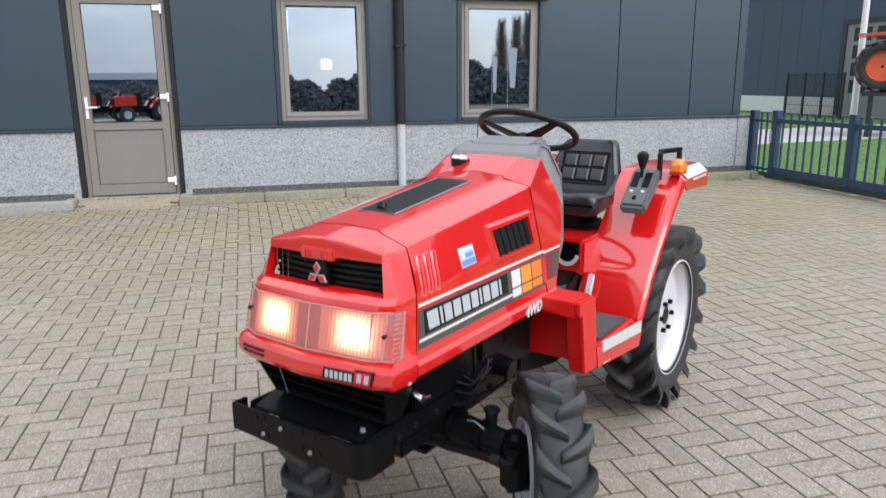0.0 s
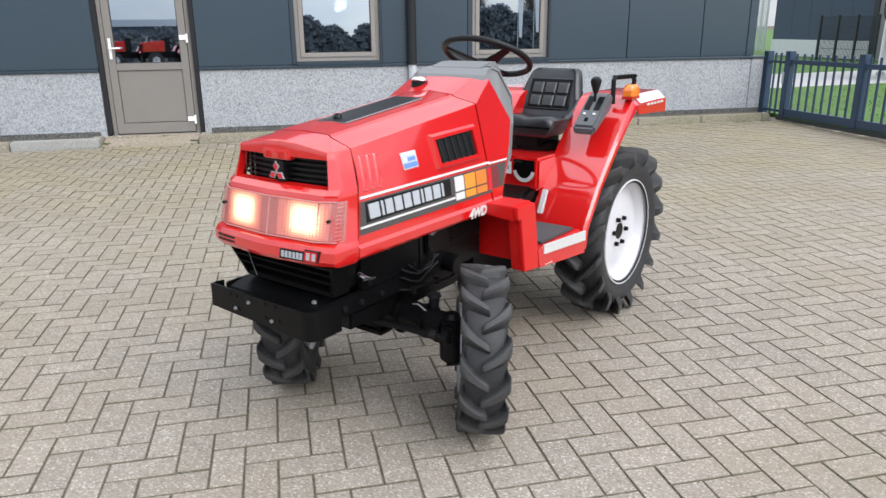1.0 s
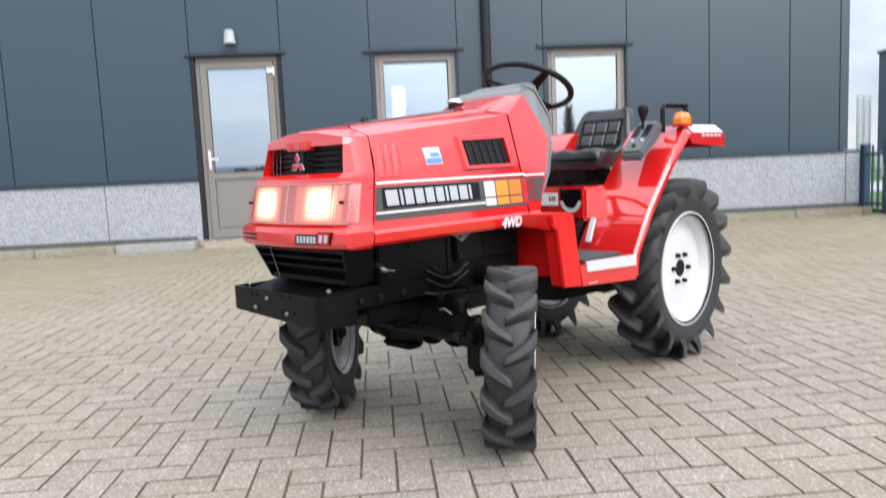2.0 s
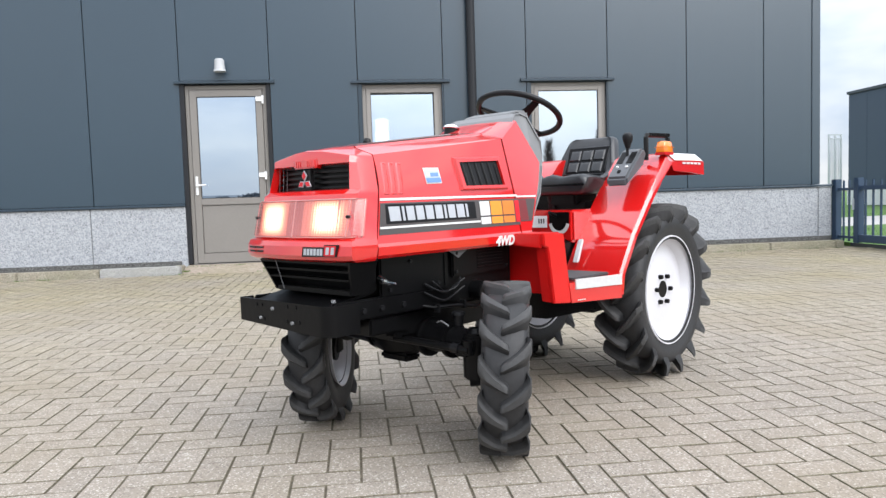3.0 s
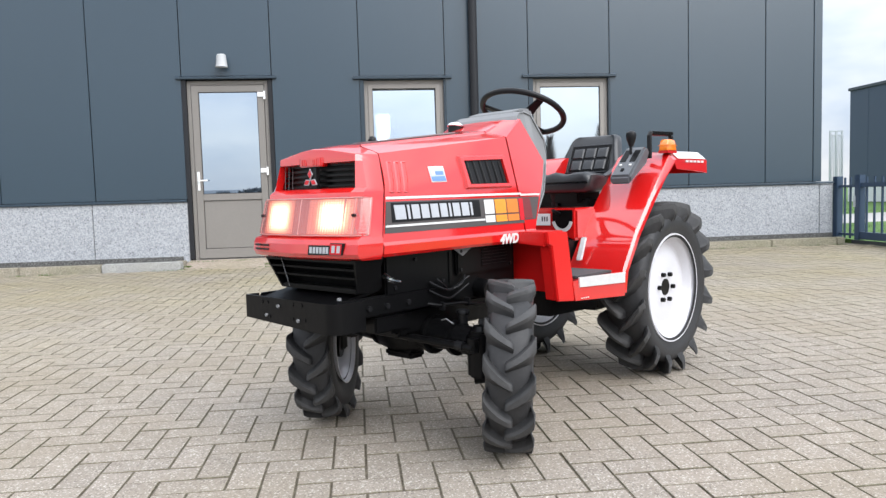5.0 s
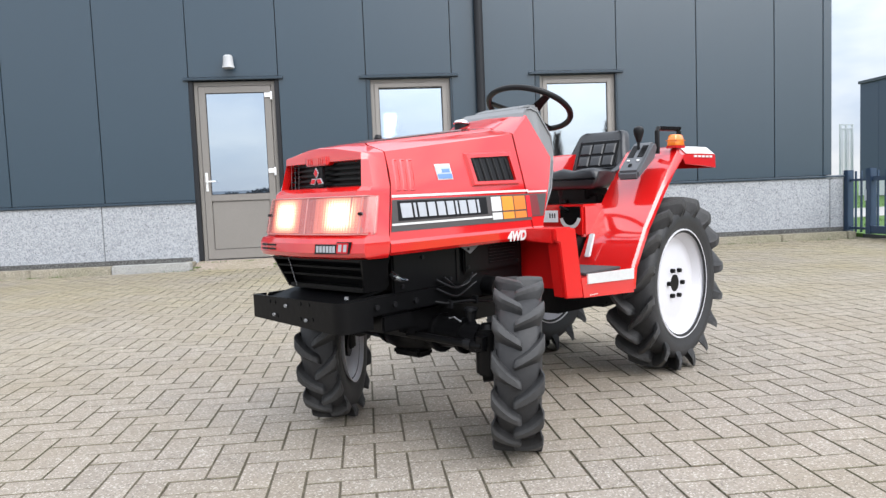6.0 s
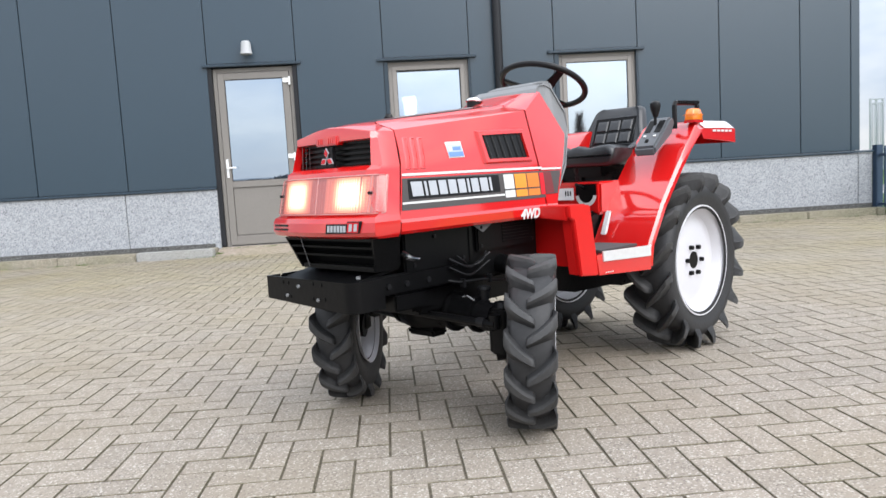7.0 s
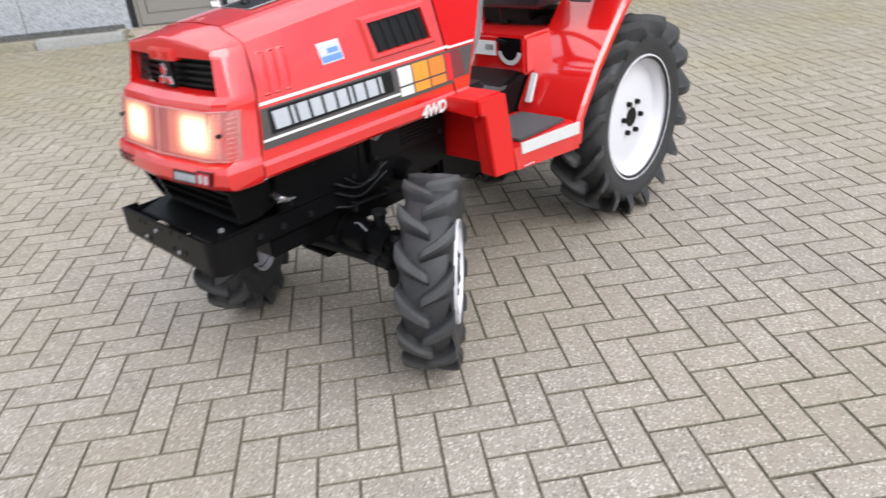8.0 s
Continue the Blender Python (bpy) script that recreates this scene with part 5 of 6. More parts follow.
        for k in range(15):
            u = -1 + 2 * k / 14
            hump = 0.008 * math.cos(3 * math.pi * u) * (1 - abs(u)) if x > 0.2 else 0.0
            up.append((x, SY + half * u, top - dip * (1 - u * u) + 0.012 * max(0.0, abs(u) - 0.7) - 0.030 * max(0.0, abs(u) - 0.86) ** 0.9 * 4 + hump))
        rows.append([(x, SY - half * 0.94, low + 0.012), (x, SY - half * 1.01, low + 0.034)] + up + [(x, SY + half * 1.01, low + 0.034), (x, SY + half * 0.94, low + 0.012), (x, SY + half * 0.86, low), (x, SY - half * 0.86, low)])
    loft(bm, rows)
    seat = part("seat", bm, VINYL, T, "black vinyl tractor seat with a quilted backrest", sharp=0.9)
    bm = bmesh.new()
    rows = []
    for z, half, thick in ((0.935, 0.192, 0.040), (0.97, 0.190, 0.044), (1.00, 0.184, 0.046), (1.05, 0.168, 0.046), (1.10, 0.152, 0.045), (1.15, 0.138, 0.042), (1.175, 0.130, 0.038), (1.189, 0.120, 0.030), (1.196, 0.104, 0.018)):
        us = (-1.0, -0.97, -0.90, -0.78, -0.4, 0.0, 0.4, 0.78, 0.90, 0.97, 1.0)
        front = [(lean(z) - 0.023 + thick / 2 + lerp([(0.70, 0.0), (0.90, 0.020), (0.97, 0.014), (1.0, -0.006)], abs(u)), SY + half * u, z) for u in us]
        rows.append(front + [(lean(z) - 0.023 - thick / 2, SY + half * u, z) for u in (0.96, 0.8, 0.0, -0.8, -0.96)])
    loft(bm, rows)
    back = part("backrest", bm, VINYL, seat, sharp=0.9)
    for s in (-1, 1):
        part("seat_wing", loft_box([(0.16, 0.184 * s + SY, 0.972, 0.008), (0.09, 0.184 * s + SY, 0.985, 0.030), (0.04, 0.182 * s + SY, 1.000, 0.045), (-0.005, 0.176 * s + SY, 1.03, 0.045)], 0.018), VINYL, seat)
    bm = bmesh.new()
    loft(bm, [[(lean(z) + 0.004, y + SY, z) for y in (-0.108, 0.108)] for z in (1.006, 1.136)], closed=False)
    # blacker than the vinyl: shade between the pads is put into the colour
    part("quilt_gap_shade", bm, BLACK, back, solid=0.006)
    for r in range(2):
        for c in range(3):
            y, z = -0.068 + 0.068 * c + SY, 1.040 + 0.062 * r
            part("quilt_pad", loft_pad(lean(z) + 0.004, y, z, 0.0305, 0.0275, 0.013, 0.50), VINYL, back)
    part("quilt_border", tube(bmesh.new(), [(lean(z) + 0.006, y + SY, z) for y, z in ((-0.114, 1.000), (-0.112, 1.142), (0.112, 1.142), (0.114, 1.000))], 0.006, 8, closed=True), VINYL, back)
    for y in (-0.06, 0.045):
        part("seat_button", cylinder((0.235, y, 0.976), (0.235, y, 0.982), 0.010, 0.007, 12), BLACK_PLASTIC, seat)
    part("seat_base", boxes(((0.06, -0.15, 0.845), (0.27, 0.08, 0.915)), ((0.10, -0.19, 0.825), (0.24, 0.12, 0.862))), BLACK, T, "black sprung seat base", bevel=0.006)
    part("seat_shock", cylinder((0.245, -0.06, 0.83), (0.262, -0.06, 0.91), 0.020, 0.020, 14), BLACK_PLASTIC, T, "short black seat spring")

    # body under the seat
    pan = part("seat_pan", boxes(((0.03, -0.20, 0.672), (0.45, 0.175, 0.824))), RED, T, "red pressed panel under the seat", bevel=0.012)
    part("type_plate", boxes(((0.451, -0.078, 0.742), (0.4535, 0.040, 0.798))), PAPER, pan, "white type plate with dark bars")
    for y in (-0.005, 0.008, 0.021):
        part("plate_bar", boxes(((0.4536, y, 0.762), (0.4545, y + 0.006, 0.784))), BLACK_PLASTIC, pan)
    half_round = [(0.105 + 0.052 * math.cos(a), 0.775 - 0.062 * math.sin(a)) for a in [math.pi * k / 14 for k in range(15)]] + [(0.053, 0.815), (0.157, 0.815)]
    part("dial_cutout", prism(half_round, along_x, 0.4512, 0.4535), BLACK, pan)
    outer_arc = [(0.105 + 0.056 * math.cos(a), 0.775 - 0.066 * math.sin(a)) for a in [0.25 + 2.64 * k / 12 for k in range(13)]]
    inner_arc = [(0.105 + 0.040 * math.cos(a), 0.775 - 0.048 * math.sin(a)) for a in [0.25 + 2.64 * k / 12 for k in range(13)]]
    bm = bmesh.new()
    loft(bm, [[(0.4545, y, z) for y, z in outer_arc], [(0.4545, y, z) for y, z in inner_arc]], closed=False)
    part("dial_scale", bm, DECAL_WHITE, pan, solid=0.001)
    part("lever_in_dial", cylinder((0.43, 0.095, 0.785), (0.50, 0.085, 0.815), 0.008, n=10), BLACK, pan)
    tunnel = part("gearbox_tunnel", prism([(0.02, 0.38), (0.02, 0.69), (0.45, 0.69), (0.62, 0.635), (0.84, 0.63), (0.95, 0.70), (0.95, 0.40), (0.62, 0.335), (0.22, 0.325)], along_y, -0.14, 0.15), BLACK, T, "black gearbox tunnel", bevel=0.012)
    part("floor_mat", boxes(((0.50, -0.13, 0.636), (0.86, 0.15, 0.652))), MAT_RUBBER, tunnel, bevel=0.006)
    part("tunnel_cover", boxes(((0.62, -0.09, 0.652), (0.86, 0.11, 0.69))), BLACK_PLASTIC, tunnel, bevel=0.012)
    part("pedal", prism([(0.490, 0.585), (0.505, 0.585), (0.452, 0.690), (0.444, 0.688)], along_y, 0.200, 0.228), ALU, T, "bright steel pedal", bevel=0.004)

    for s in (1, -1):
        # fender sheet
        prof = [(0.508, 0.455), (0.490, 0.552), (0.372, 0.716), (0.232, 0.862), (0.116, 0.975), (0.022, 1.062), (-0.028, 1.083), (-0.22, 1.086), (-0.385, 1.086)]
        y_in, y_out = 0.165 * s, 0.432 * s
        bm = bmesh.new()
        rows = []
        for i, (x, z) in enumerate(prof):
            drop = lerp([(0, 0.016), (5, 0.020), (6, 0.045), (8, 0.068)], i)
            a, b = Vector(prof[max(i - 1, 0)]), Vector(prof[min(i + 1, len(prof) - 1)])
            d = (b - a).normalized()
            nx, nz = d.y, -d.x
            nx, nz = (nx, nz) if i < 6 else (0.0, -1.0)
            if i < 6:
                nx, nz = -abs(nx), -abs(nz)
            roll = lerp([(0, 0.010), (4, 0.014), (5.2, 0.030), (6, 0.042), (8, 0.040)], i)
            flat = lerp([(0, 0.012), (5, 0.016), (6, 0.045), (8, 0.050)], i)
            rows.append([(x, y_in, z), (x, y_in + s * 0.02, z + 0.002), (x, y_out - s * flat, z), (x + nx * roll, y_out - s * 0.003, z + nz * roll), (x + nx * (roll + drop), y_out, z + nz * (roll + drop))])
        loft(bm, rows, closed=False)
        fender = part("fender", bm, RED, T, "red rear mudguard", solid=0.004, sharp=0.45)
        part("fender_side", prism([(0.49, 0.552)] + prof[2:8] + [(-0.30, 0.95), (-0.05, 0.86), (0.12, 0.72), (0.22, 0.53), (0.46, 0.53)], along_y, s * 0.160, s * 0.1645), RED, fender)
        part("fender_tail", prism([(0.18 * s, 1.082), (0.38 * s, 1.082), (0.428 * s, 1.044), (0.428 * s, 0.978), (0.18 * s, 0.985)], along_x, -0.391, -0.383), RED, fender)
        bm = bmesh.new()
        loft(bm, [[(x, s * (0.432 - 0.045 * u - 0.003 * (1 - u) + 0.0022), lerp([(-0.385, 1.086), (-0.22, 1.086), (-0.028, 1.083)], x) - 0.040 * (1 - u) + 0.0015) for x in (-0.05, -0.15, -0.23, -0.31, -0.375)] for u in (0.06, 0.5, 0.97)], closed=False)
        part("tail_decal", bm, DECAL_WHITE, fender, "white decal on the mudguard tail", solid=0.001)
        for k in range(5):
            x = -0.13 - 0.045 * k
            part("tail_decal_bar", boxes(((x - 0.030, min(s * 0.4305, s * 0.4335), 1.030), (x, max(s * 0.4305, s * 0.4335), 1.040))), DECAL_WHITE, fender)
        # footstep
        step = part("footstep", boxes(((0.49, min(0.15 * s, 0.405 * s), 0.515), (0.87, max(0.15 * s, 0.405 * s), 0.540))), RED, T, "red footstep with a black mat and bright edge strip", bevel=0.004)
        part("step_skirt", prism([(0.505, 0.440), (0.505, 0.540), (0.865, 0.540), (0.850, 0.458)], lambda u, v, w: (u, w + s * (0.86 - u) * 0.09, v), s * 0.398, s * 0.404), RED, step)
        part("step_strip", prism([(0.512, 0.500), (0.512, 0.545), (0.832, 0.552), (0.828, 0.512)], lambda u, v, w: (u, w + s * (0.86 - u) * 0.09, v), s * 0.4045, s * 0.410), ALU, step, "bright aluminium edge strip")
        for k in range(4):
            part("small_mark", boxes(((0.812 - 0.014 * k, min(s * 0.4085, s * 0.4100) + s * (0.05 + 0.014 * k) * 0.09, 0.464), (0.821 - 0.014 * k, max(s * 0.4085, s * 0.4100) + s * (0.05 + 0.014 * k) * 0.09, 0.468))), DECAL_WHITE, step)
        part("step_mat", boxes(((0.515, min(0.19 * s, 0.385 * s), 0.5405), (0.80, max(0.19 * s, 0.385 * s), 0.552))), MAT_RUBBER, step, bevel=0.004)
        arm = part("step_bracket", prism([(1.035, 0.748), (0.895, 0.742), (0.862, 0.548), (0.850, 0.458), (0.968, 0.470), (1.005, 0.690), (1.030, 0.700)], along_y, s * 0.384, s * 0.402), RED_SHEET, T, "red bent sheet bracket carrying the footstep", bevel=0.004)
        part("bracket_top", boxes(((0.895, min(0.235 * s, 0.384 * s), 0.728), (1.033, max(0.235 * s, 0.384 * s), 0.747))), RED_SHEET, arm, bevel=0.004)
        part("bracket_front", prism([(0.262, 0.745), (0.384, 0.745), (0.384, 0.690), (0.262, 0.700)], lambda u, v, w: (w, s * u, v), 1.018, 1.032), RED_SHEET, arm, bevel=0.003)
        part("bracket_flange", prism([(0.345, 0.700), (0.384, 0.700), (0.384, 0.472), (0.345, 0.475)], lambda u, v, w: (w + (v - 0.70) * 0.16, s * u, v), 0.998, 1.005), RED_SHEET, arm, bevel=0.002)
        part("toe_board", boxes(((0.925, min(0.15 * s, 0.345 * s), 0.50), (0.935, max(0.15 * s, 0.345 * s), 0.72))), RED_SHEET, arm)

    # lever quadrant, grab rail and beacon on the left mudguard
    quad = part("lever_quadrant", prism([(0.294, 0.925), (0.130, 1.020), (0.098, 1.078), (0.118, 1.106), (0.148, 1.098), (0.298, 0.966)], along_y, 0.258, 0.360), PANEL_GREY, T, "dark grey lever quadrant on the mudguard", bevel=0.010)
    face = lambda x: 0.966 + (0.298 - x) * 0.88
    for y in (0.286, 0.332):
        part("lever_slot", prism([(0.222, face(0.222) - 0.004), (0.160, face(0.160) - 0.004), (0.160, face(0.160) + 0.0025), (0.222, face(0.222) + 0.0025)], along_y, y - 0.014, y + 0.014), BLACK, quad)
        part("slot_mark", cylinder((0.240, y, face(0.240) - 0.002), (0.2426, y, face(0.240) + 0.003), 0.007, n=10), DECAL_WHITE, quad)
    part("quadrant_latch", prism([(0.276, face(0.276) - 0.003), (0.262, face(0.262) - 0.003), (0.262, face(0.262) + 0.006), (0.272, face(0.272) + 0.006)], along_y, 0.300, 0.314), BLACK, quad)
    lever = part("lever", tube(bmesh.new(), [(0.176, 0.303, 1.060), (0.176, 0.304, 1.095), (0.175, 0.305, 1.130)], 0.007, 8), BLACK_PLASTIC, T, "control lever with a black knob")
    bm = bmesh.new()
    loft(bm, [[(0.175 + r * math.cos(2 * math.pi * i / 16), 0.305 + r * math.sin(2 * math.pi * i / 16), 1.106 + h) for i in range(16)] for h, r in ((0.0, 0.010), (0.014, 0.014), (0.036, 0.021), (0.054, 0.024), (0.066, 0.021), (0.074, 0.012), (0.076, 0.004))])
    part("knob", bm, BLACK_PLASTIC, lever)
    rail = part("grab_rail", tube(bmesh.new(), [(0.066, 0.342, 1.050), (0.066, 0.342, 1.160), (0.060, 0.344, 1.171), (-0.080, 0.374, 1.171), (-0.090, 0.376, 1.160), (-0.090, 0.376, 1.080)], 0.0115, 8), BLACK_PLASTIC, T, "black grab rail with a ribbed grip")
    bm = bmesh.new()
    for k in range(9):
        x = 0.055 - 0.0165 * k
        y = 0.345 + (0.055 - x) * 0.214
        box(bm, (x - 0.0150, y - 0.016, 1.164), (x, y + 0.016, 1.181))
    part("grip", bm, BLACK_PLASTIC, rail, bevel=0.003)
    bm = bmesh.new()
    loft(bm, [[(0.004 + hx * cx, 0.402 + hy * cy, z) for cx, cy in ((-1, -0.7), (-0.7, -1), (0.7, -1), (1, -0.7), (1, 0.7), (0.7, 1), (-0.7, 1), (-1, 0.7))] for z, hx, hy in ((1.0855, 0.047, 0.026), (1.090, 0.048, 0.027), (1.112, 0.045, 0.025), (1.132, 0.039, 0.022), (1.138, 0.031, 0.016))])
    beacon = part("indicator_lamp", bm, ORANGE, T, "amber indicator lamp", sharp=0.9)
    part("lamp_rib", boxes(((-0.043, 0.376, 1.108), (0.051, 0.428, 1.1105))), ORANGE, beacon)
    part("lamp_foot", boxes(((-0.042, 0.378, 1.072), (0.050, 0.426, 1.0852))), RED, beacon)
    # right-hand lever
    rl = part("lever", tube(bmesh.new(), [(0.30, -0.30, 0.95), (0.33, -0.30, 1.02), (0.35, -0.30, 1.06)], 0.006, 8), CHROME, T, "second control lever with a black knob")
    part("knob", cylinder((0.35, -0.30, 1.05), (0.36, -0.30, 1.09), 0.014, 0.018, 12), BLACK_PLASTIC, rl, bevel=0.004)

    # engine, frame and front axle
    engine = part("engine", boxes(((0.96, -0.20, 0.50), (1.66, 0.20, 0.715)), ((1.05, -0.16, 0.40), (1.60, 0.16, 0.50))), BLACK, T, "black-painted engine block and gearbox", bevel=0.012)
    part("side_cover", boxes(((1.36, 0.201, 0.565), (1.70, 0.214, 0.704)), ((1.00, 0.201, 0.60), (1.34, 0.216, 0.704))), BLACK, engine, bevel=0.006)
    for k in range(6):
        part("louvre", boxes(((1.04 + 0.0, 0.2165, 0.625 + 0.012 * k), (1.20, 0.220, 0.630 + 0.012 * k))), BLACK, engine)
    part("cover_tab", prism([(1.36, 0.700), (1.26, 0.700), (1.31, 0.672)], along_y, 0.217, 0.2195), GREY_PLASTIC, engine, "dark metal tab")
    part("latch", tube(bmesh.new(), [(1.715, 0.222, 0.640), (1.713, 0.240, 0.628), (1.690, 0.243, 0.618), (1.660, 0.240, 0.614)], [0.010, 0.0125, 0.008, 0.0045], 10), CHROME, engine, "chrome bonnet latch")
    part("hose", tube(bmesh.new(), [(1.46 - 0.16 * u / 10, 0.222 + 0.008 * math.sin(u), 0.60 - 0.045 * math.sin(math.pi * u / 10)) for u in range(11)], 0.0035, 8), BLACK_PLASTIC, engine)
    for dz, dy, r in ((0.006, 0.004, 0.0042), (-0.024, 0.002, 0.0036)):
        part("hose", tube(bmesh.new(), [(1.50 - 0.22 * u / 10, 0.218 + dy + 0.010 * math.sin(0.6 * u), 0.588 + dz - 0.040 * math.sin(math.pi * u / 10)) for u in range(11)], r, 8), BLACK_PLASTIC, engine)
    part("cover_edge", boxes(((1.38, 0.2145, 0.694), (1.70, 0.218, 0.704)), ((1.38, 0.2145, 0.575), (1.388, 0.218, 0.694))), BLACK, engine, bevel=0.0015)
    part("oil_filter", cylinder((1.20, 0.165, 0.545), (1.20, 0.250, 0.535), 0.038, 0.036, 20), BLACK, engine, "black spin-on oil filter", bevel=0.004)
    part("pipe", tube(bmesh.new(), [(1.52, 0.20, 0.520), (1.46, 0.225, 0.505), (1.34, 0.230, 0.500), (1.22, 0.222, 0.480), (1.08, 0.215, 0.490)], 0.0065, 8), BLACK, engine)
    for x in (1.44, 1.30, 1.15):
        part("pipe_clip", boxes(((x - 0.006, 0.214, 0.484), (x + 0.006, 0.238, 0.515))), BLACK_PLASTIC, engine, bevel=0.002)
    for x, z in ((1.66, 0.59), (1.56, 0.68), (1.42, 0.59), (1.32, 0.62), (1.02, 0.62), (1.02, 0.69), (1.32, 0.69)):
        part("bolt_head", cylinder((x, 0.213, z), (x, 0.221, z), 0.007, n=6), BLACK_PLASTIC, engine)
    chassis = part("frame_rail", boxes(((0.95, 0.115, 0.465), (1.86, 0.145, 0.560)), ((0.95, -0.145, 0.465), (1.86, -0.115, 0.560)), ((1.60, -0.20, 0.44), (1.74, 0.20, 0.50))), BLACK, T, "black chassis rails", bevel=0.006)
    part("side_rail", boxes(((1.42, 0.196, 0.505), (1.90, 0.214, 0.572))), BLACK, chassis, bevel=0.005)
    part("side_rail", boxes(((1.42, -0.214, 0.505), (1.90, -0.196, 0.572))), BLACK, chassis, bevel=0.005)
    for x in (1.60, 1.70, 1.78):
        part("bolt_head", cylinder((x, 0.214, 0.535), (x, 0.222, 0.535), 0.010, n=6), BLACK_PLASTIC, chassis)
    # lower grille under the nose
    lg = part("lower_grille", prism([(1.70, 0.697), (1.815, 0.697), (1.785, 0.590), (1.70, 0.590)], along_y, -0.19, 0.20), BLACK, T, "black slotted guard under the nose", bevel=0.006)
    for z, h in ((0.588, 0.016), (0.636, 0.006), (0.665, 0.006), (0.690, 0.010)):
        part("guard_bar", boxes(((1.76, -0.168 - (z - 0.59) * 0.45, z), (1.832 + (z - 0.59) * 0.30, 0.215 + (z - 0.59) * 0.25, z + h))), BLACK, lg, bevel=0.003)
    part("guard_rod", cylinder((1.8335, -0.125, 0.594), (1.8640, -0.125, 0.697), 0.0016, n=8), GREY_PLASTIC, lg)
    for s, yb, yt in ((-1, 0.168, 0.214), (1, 0.212, 0.240)):
        bm = bmesh.new()
        loft(bm, [[(1.76, s * yb, 0.590), (1.83, s * yb, 0.590), (1.83, s * (yb + 0.008), 0.590), (1.76, s * (yb + 0.008), 0.590)], [(1.74, s * yt, 0.700), (1.862, s * yt, 0.700), (1.862, s * (yt + 0.008), 0.700), (1.74, s * (yt + 0.008), 0.700)]])
        part("guard_post", bm, BLACK, lg)
    # front weight bracket
    br = part("front_bracket", bracket_mesh(), BLACK, T, "black drilled steel front bracket with bolts", bevel=0.003)
    part("bracket_tray", prism([(1.70, 0.598), (1.90, 0.560), (1.90, 0.550), (1.70, 0.585)], along_y, -0.20, 0.19), BLACK, br, bevel=0.003)
    for y, z in ((-0.155, 0.548), (-0.125, 0.548), (-0.150, 0.500), (-0.115, 0.500), (0.015, 0.552), (0.060, 0.552), (0.012, 0.502), (0.075, 0.504)):
        part("bolt_hole", cylinder((1.929, y, z), (1.9325, y, z), 0.007, n=12), BLACK, br)
    for y, z in ((-0.060, 0.540), (-0.128, 0.504), (0.045, 0.500)):
        part("bolt_head", cylinder((1.931, y, z), (1.937, y, z), 0.0065, 0.006, 6), GREY_PLASTIC, br)
    part("bolt_head", cylinder((1.86, 0.165, 0.568), (1.86, 0.165, 0.577), 0.008, 0.007, 6), GREY_PLASTIC, br)
    # axle
    axle = part("front_axle", tube(bmesh.new(), [(1.42, y, z) for y, z in ((-0.35, 0.385), (-0.24, 0.390), (-0.12, 0.392), (0.0, 0.392), (0.12, 0.392), (0.24, 0.390), (0.35, 0.385))], [0.048, 0.052, 0.062, 0.078, 0.062, 0.052, 0.048], 16), BLACK, T, "black cast front axle")
    part("differential", tube(bmesh.new(), [(1.42, -0.11, 0.385), (1.42, -0.07, 0.382), (1.42, 0.0, 0.380), (1.42, 0.09, 0.384), (1.42, 0.14, 0.388)], [0.04, 0.070, 0.083, 0.074, 0.04], 16), BLACK, axle)
    part("drain_boss", boxes(((1.39, -0.045, 0.288), (1.47, 0.095, 0.32))), BLACK, axle, bevel=0.010)
    part("axle_pivot", boxes(((1.30, -0.09, 0.42), (1.60, 0.09, 0.50)), ((1.52, -0.17, 0.42), (1.64, 0.17, 0.50))), BLACK, axle, bevel=0.012)
    part("tie_rod", tube(bmesh.new(), [(1.57, -0.26, 0.405), (1.55, 0.03, 0.400), (1.525, 0.22, 0.390), (1.50, 0.41, 0.379)], 0.0135, 10), BLACK, axle)
    part("tie_rod_end", cylinder((1.49, 0.40, 0.362), (1.49, 0.40, 0.410), 0.020, n=12), BLACK, axle)
    part("breather", cylinder((1.40, 0.285, 0.425), (1.40, 0.287, 0.475), 0.016, 0.020, 14), BLACK_PLASTIC, axle, bevel=0.003)
    part("breather_cap", cylinder((1.40, 0.287, 0.475), (1.40, 0.287, 0.488), 0.026, 0.024, 14), BLACK_PLASTIC, axle, bevel=0.003)
    part("axle_clip", tube(bmesh.new(), [(1.455, 0.235, 0.452), (1.462, 0.262, 0.460), (1.470, 0.300, 0.448)], 0.003, 8), GREY_PLASTIC, axle, "bent grey steel clip")
    part("rod_collar", cylinder((1.508, 0.345, 0.384), (1.505, 0.372, 0.382), 0.017, n=14), BLACK_PLASTIC, axle)
    for y in (-0.09, 0.09, 0.17):
        part("casting_rib", tube(bmesh.new(), [(1.42, y - 0.006, 0.389), (1.42, y + 0.006, 0.389)], 0.074, 16), BLACK, axle)
    part("steering_arm", boxes(((1.40, 0.345, 0.352), (1.50, 0.395, 0.372))), BLACK, axle, bevel=0.006)
    part("drag_link", tube(bmesh.new(), [(1.56, -0.18, 0.40), (1.63, -0.06, 0.46), (1.66, 0.02, 0.53)], 0.011, 8), BLACK, axle)
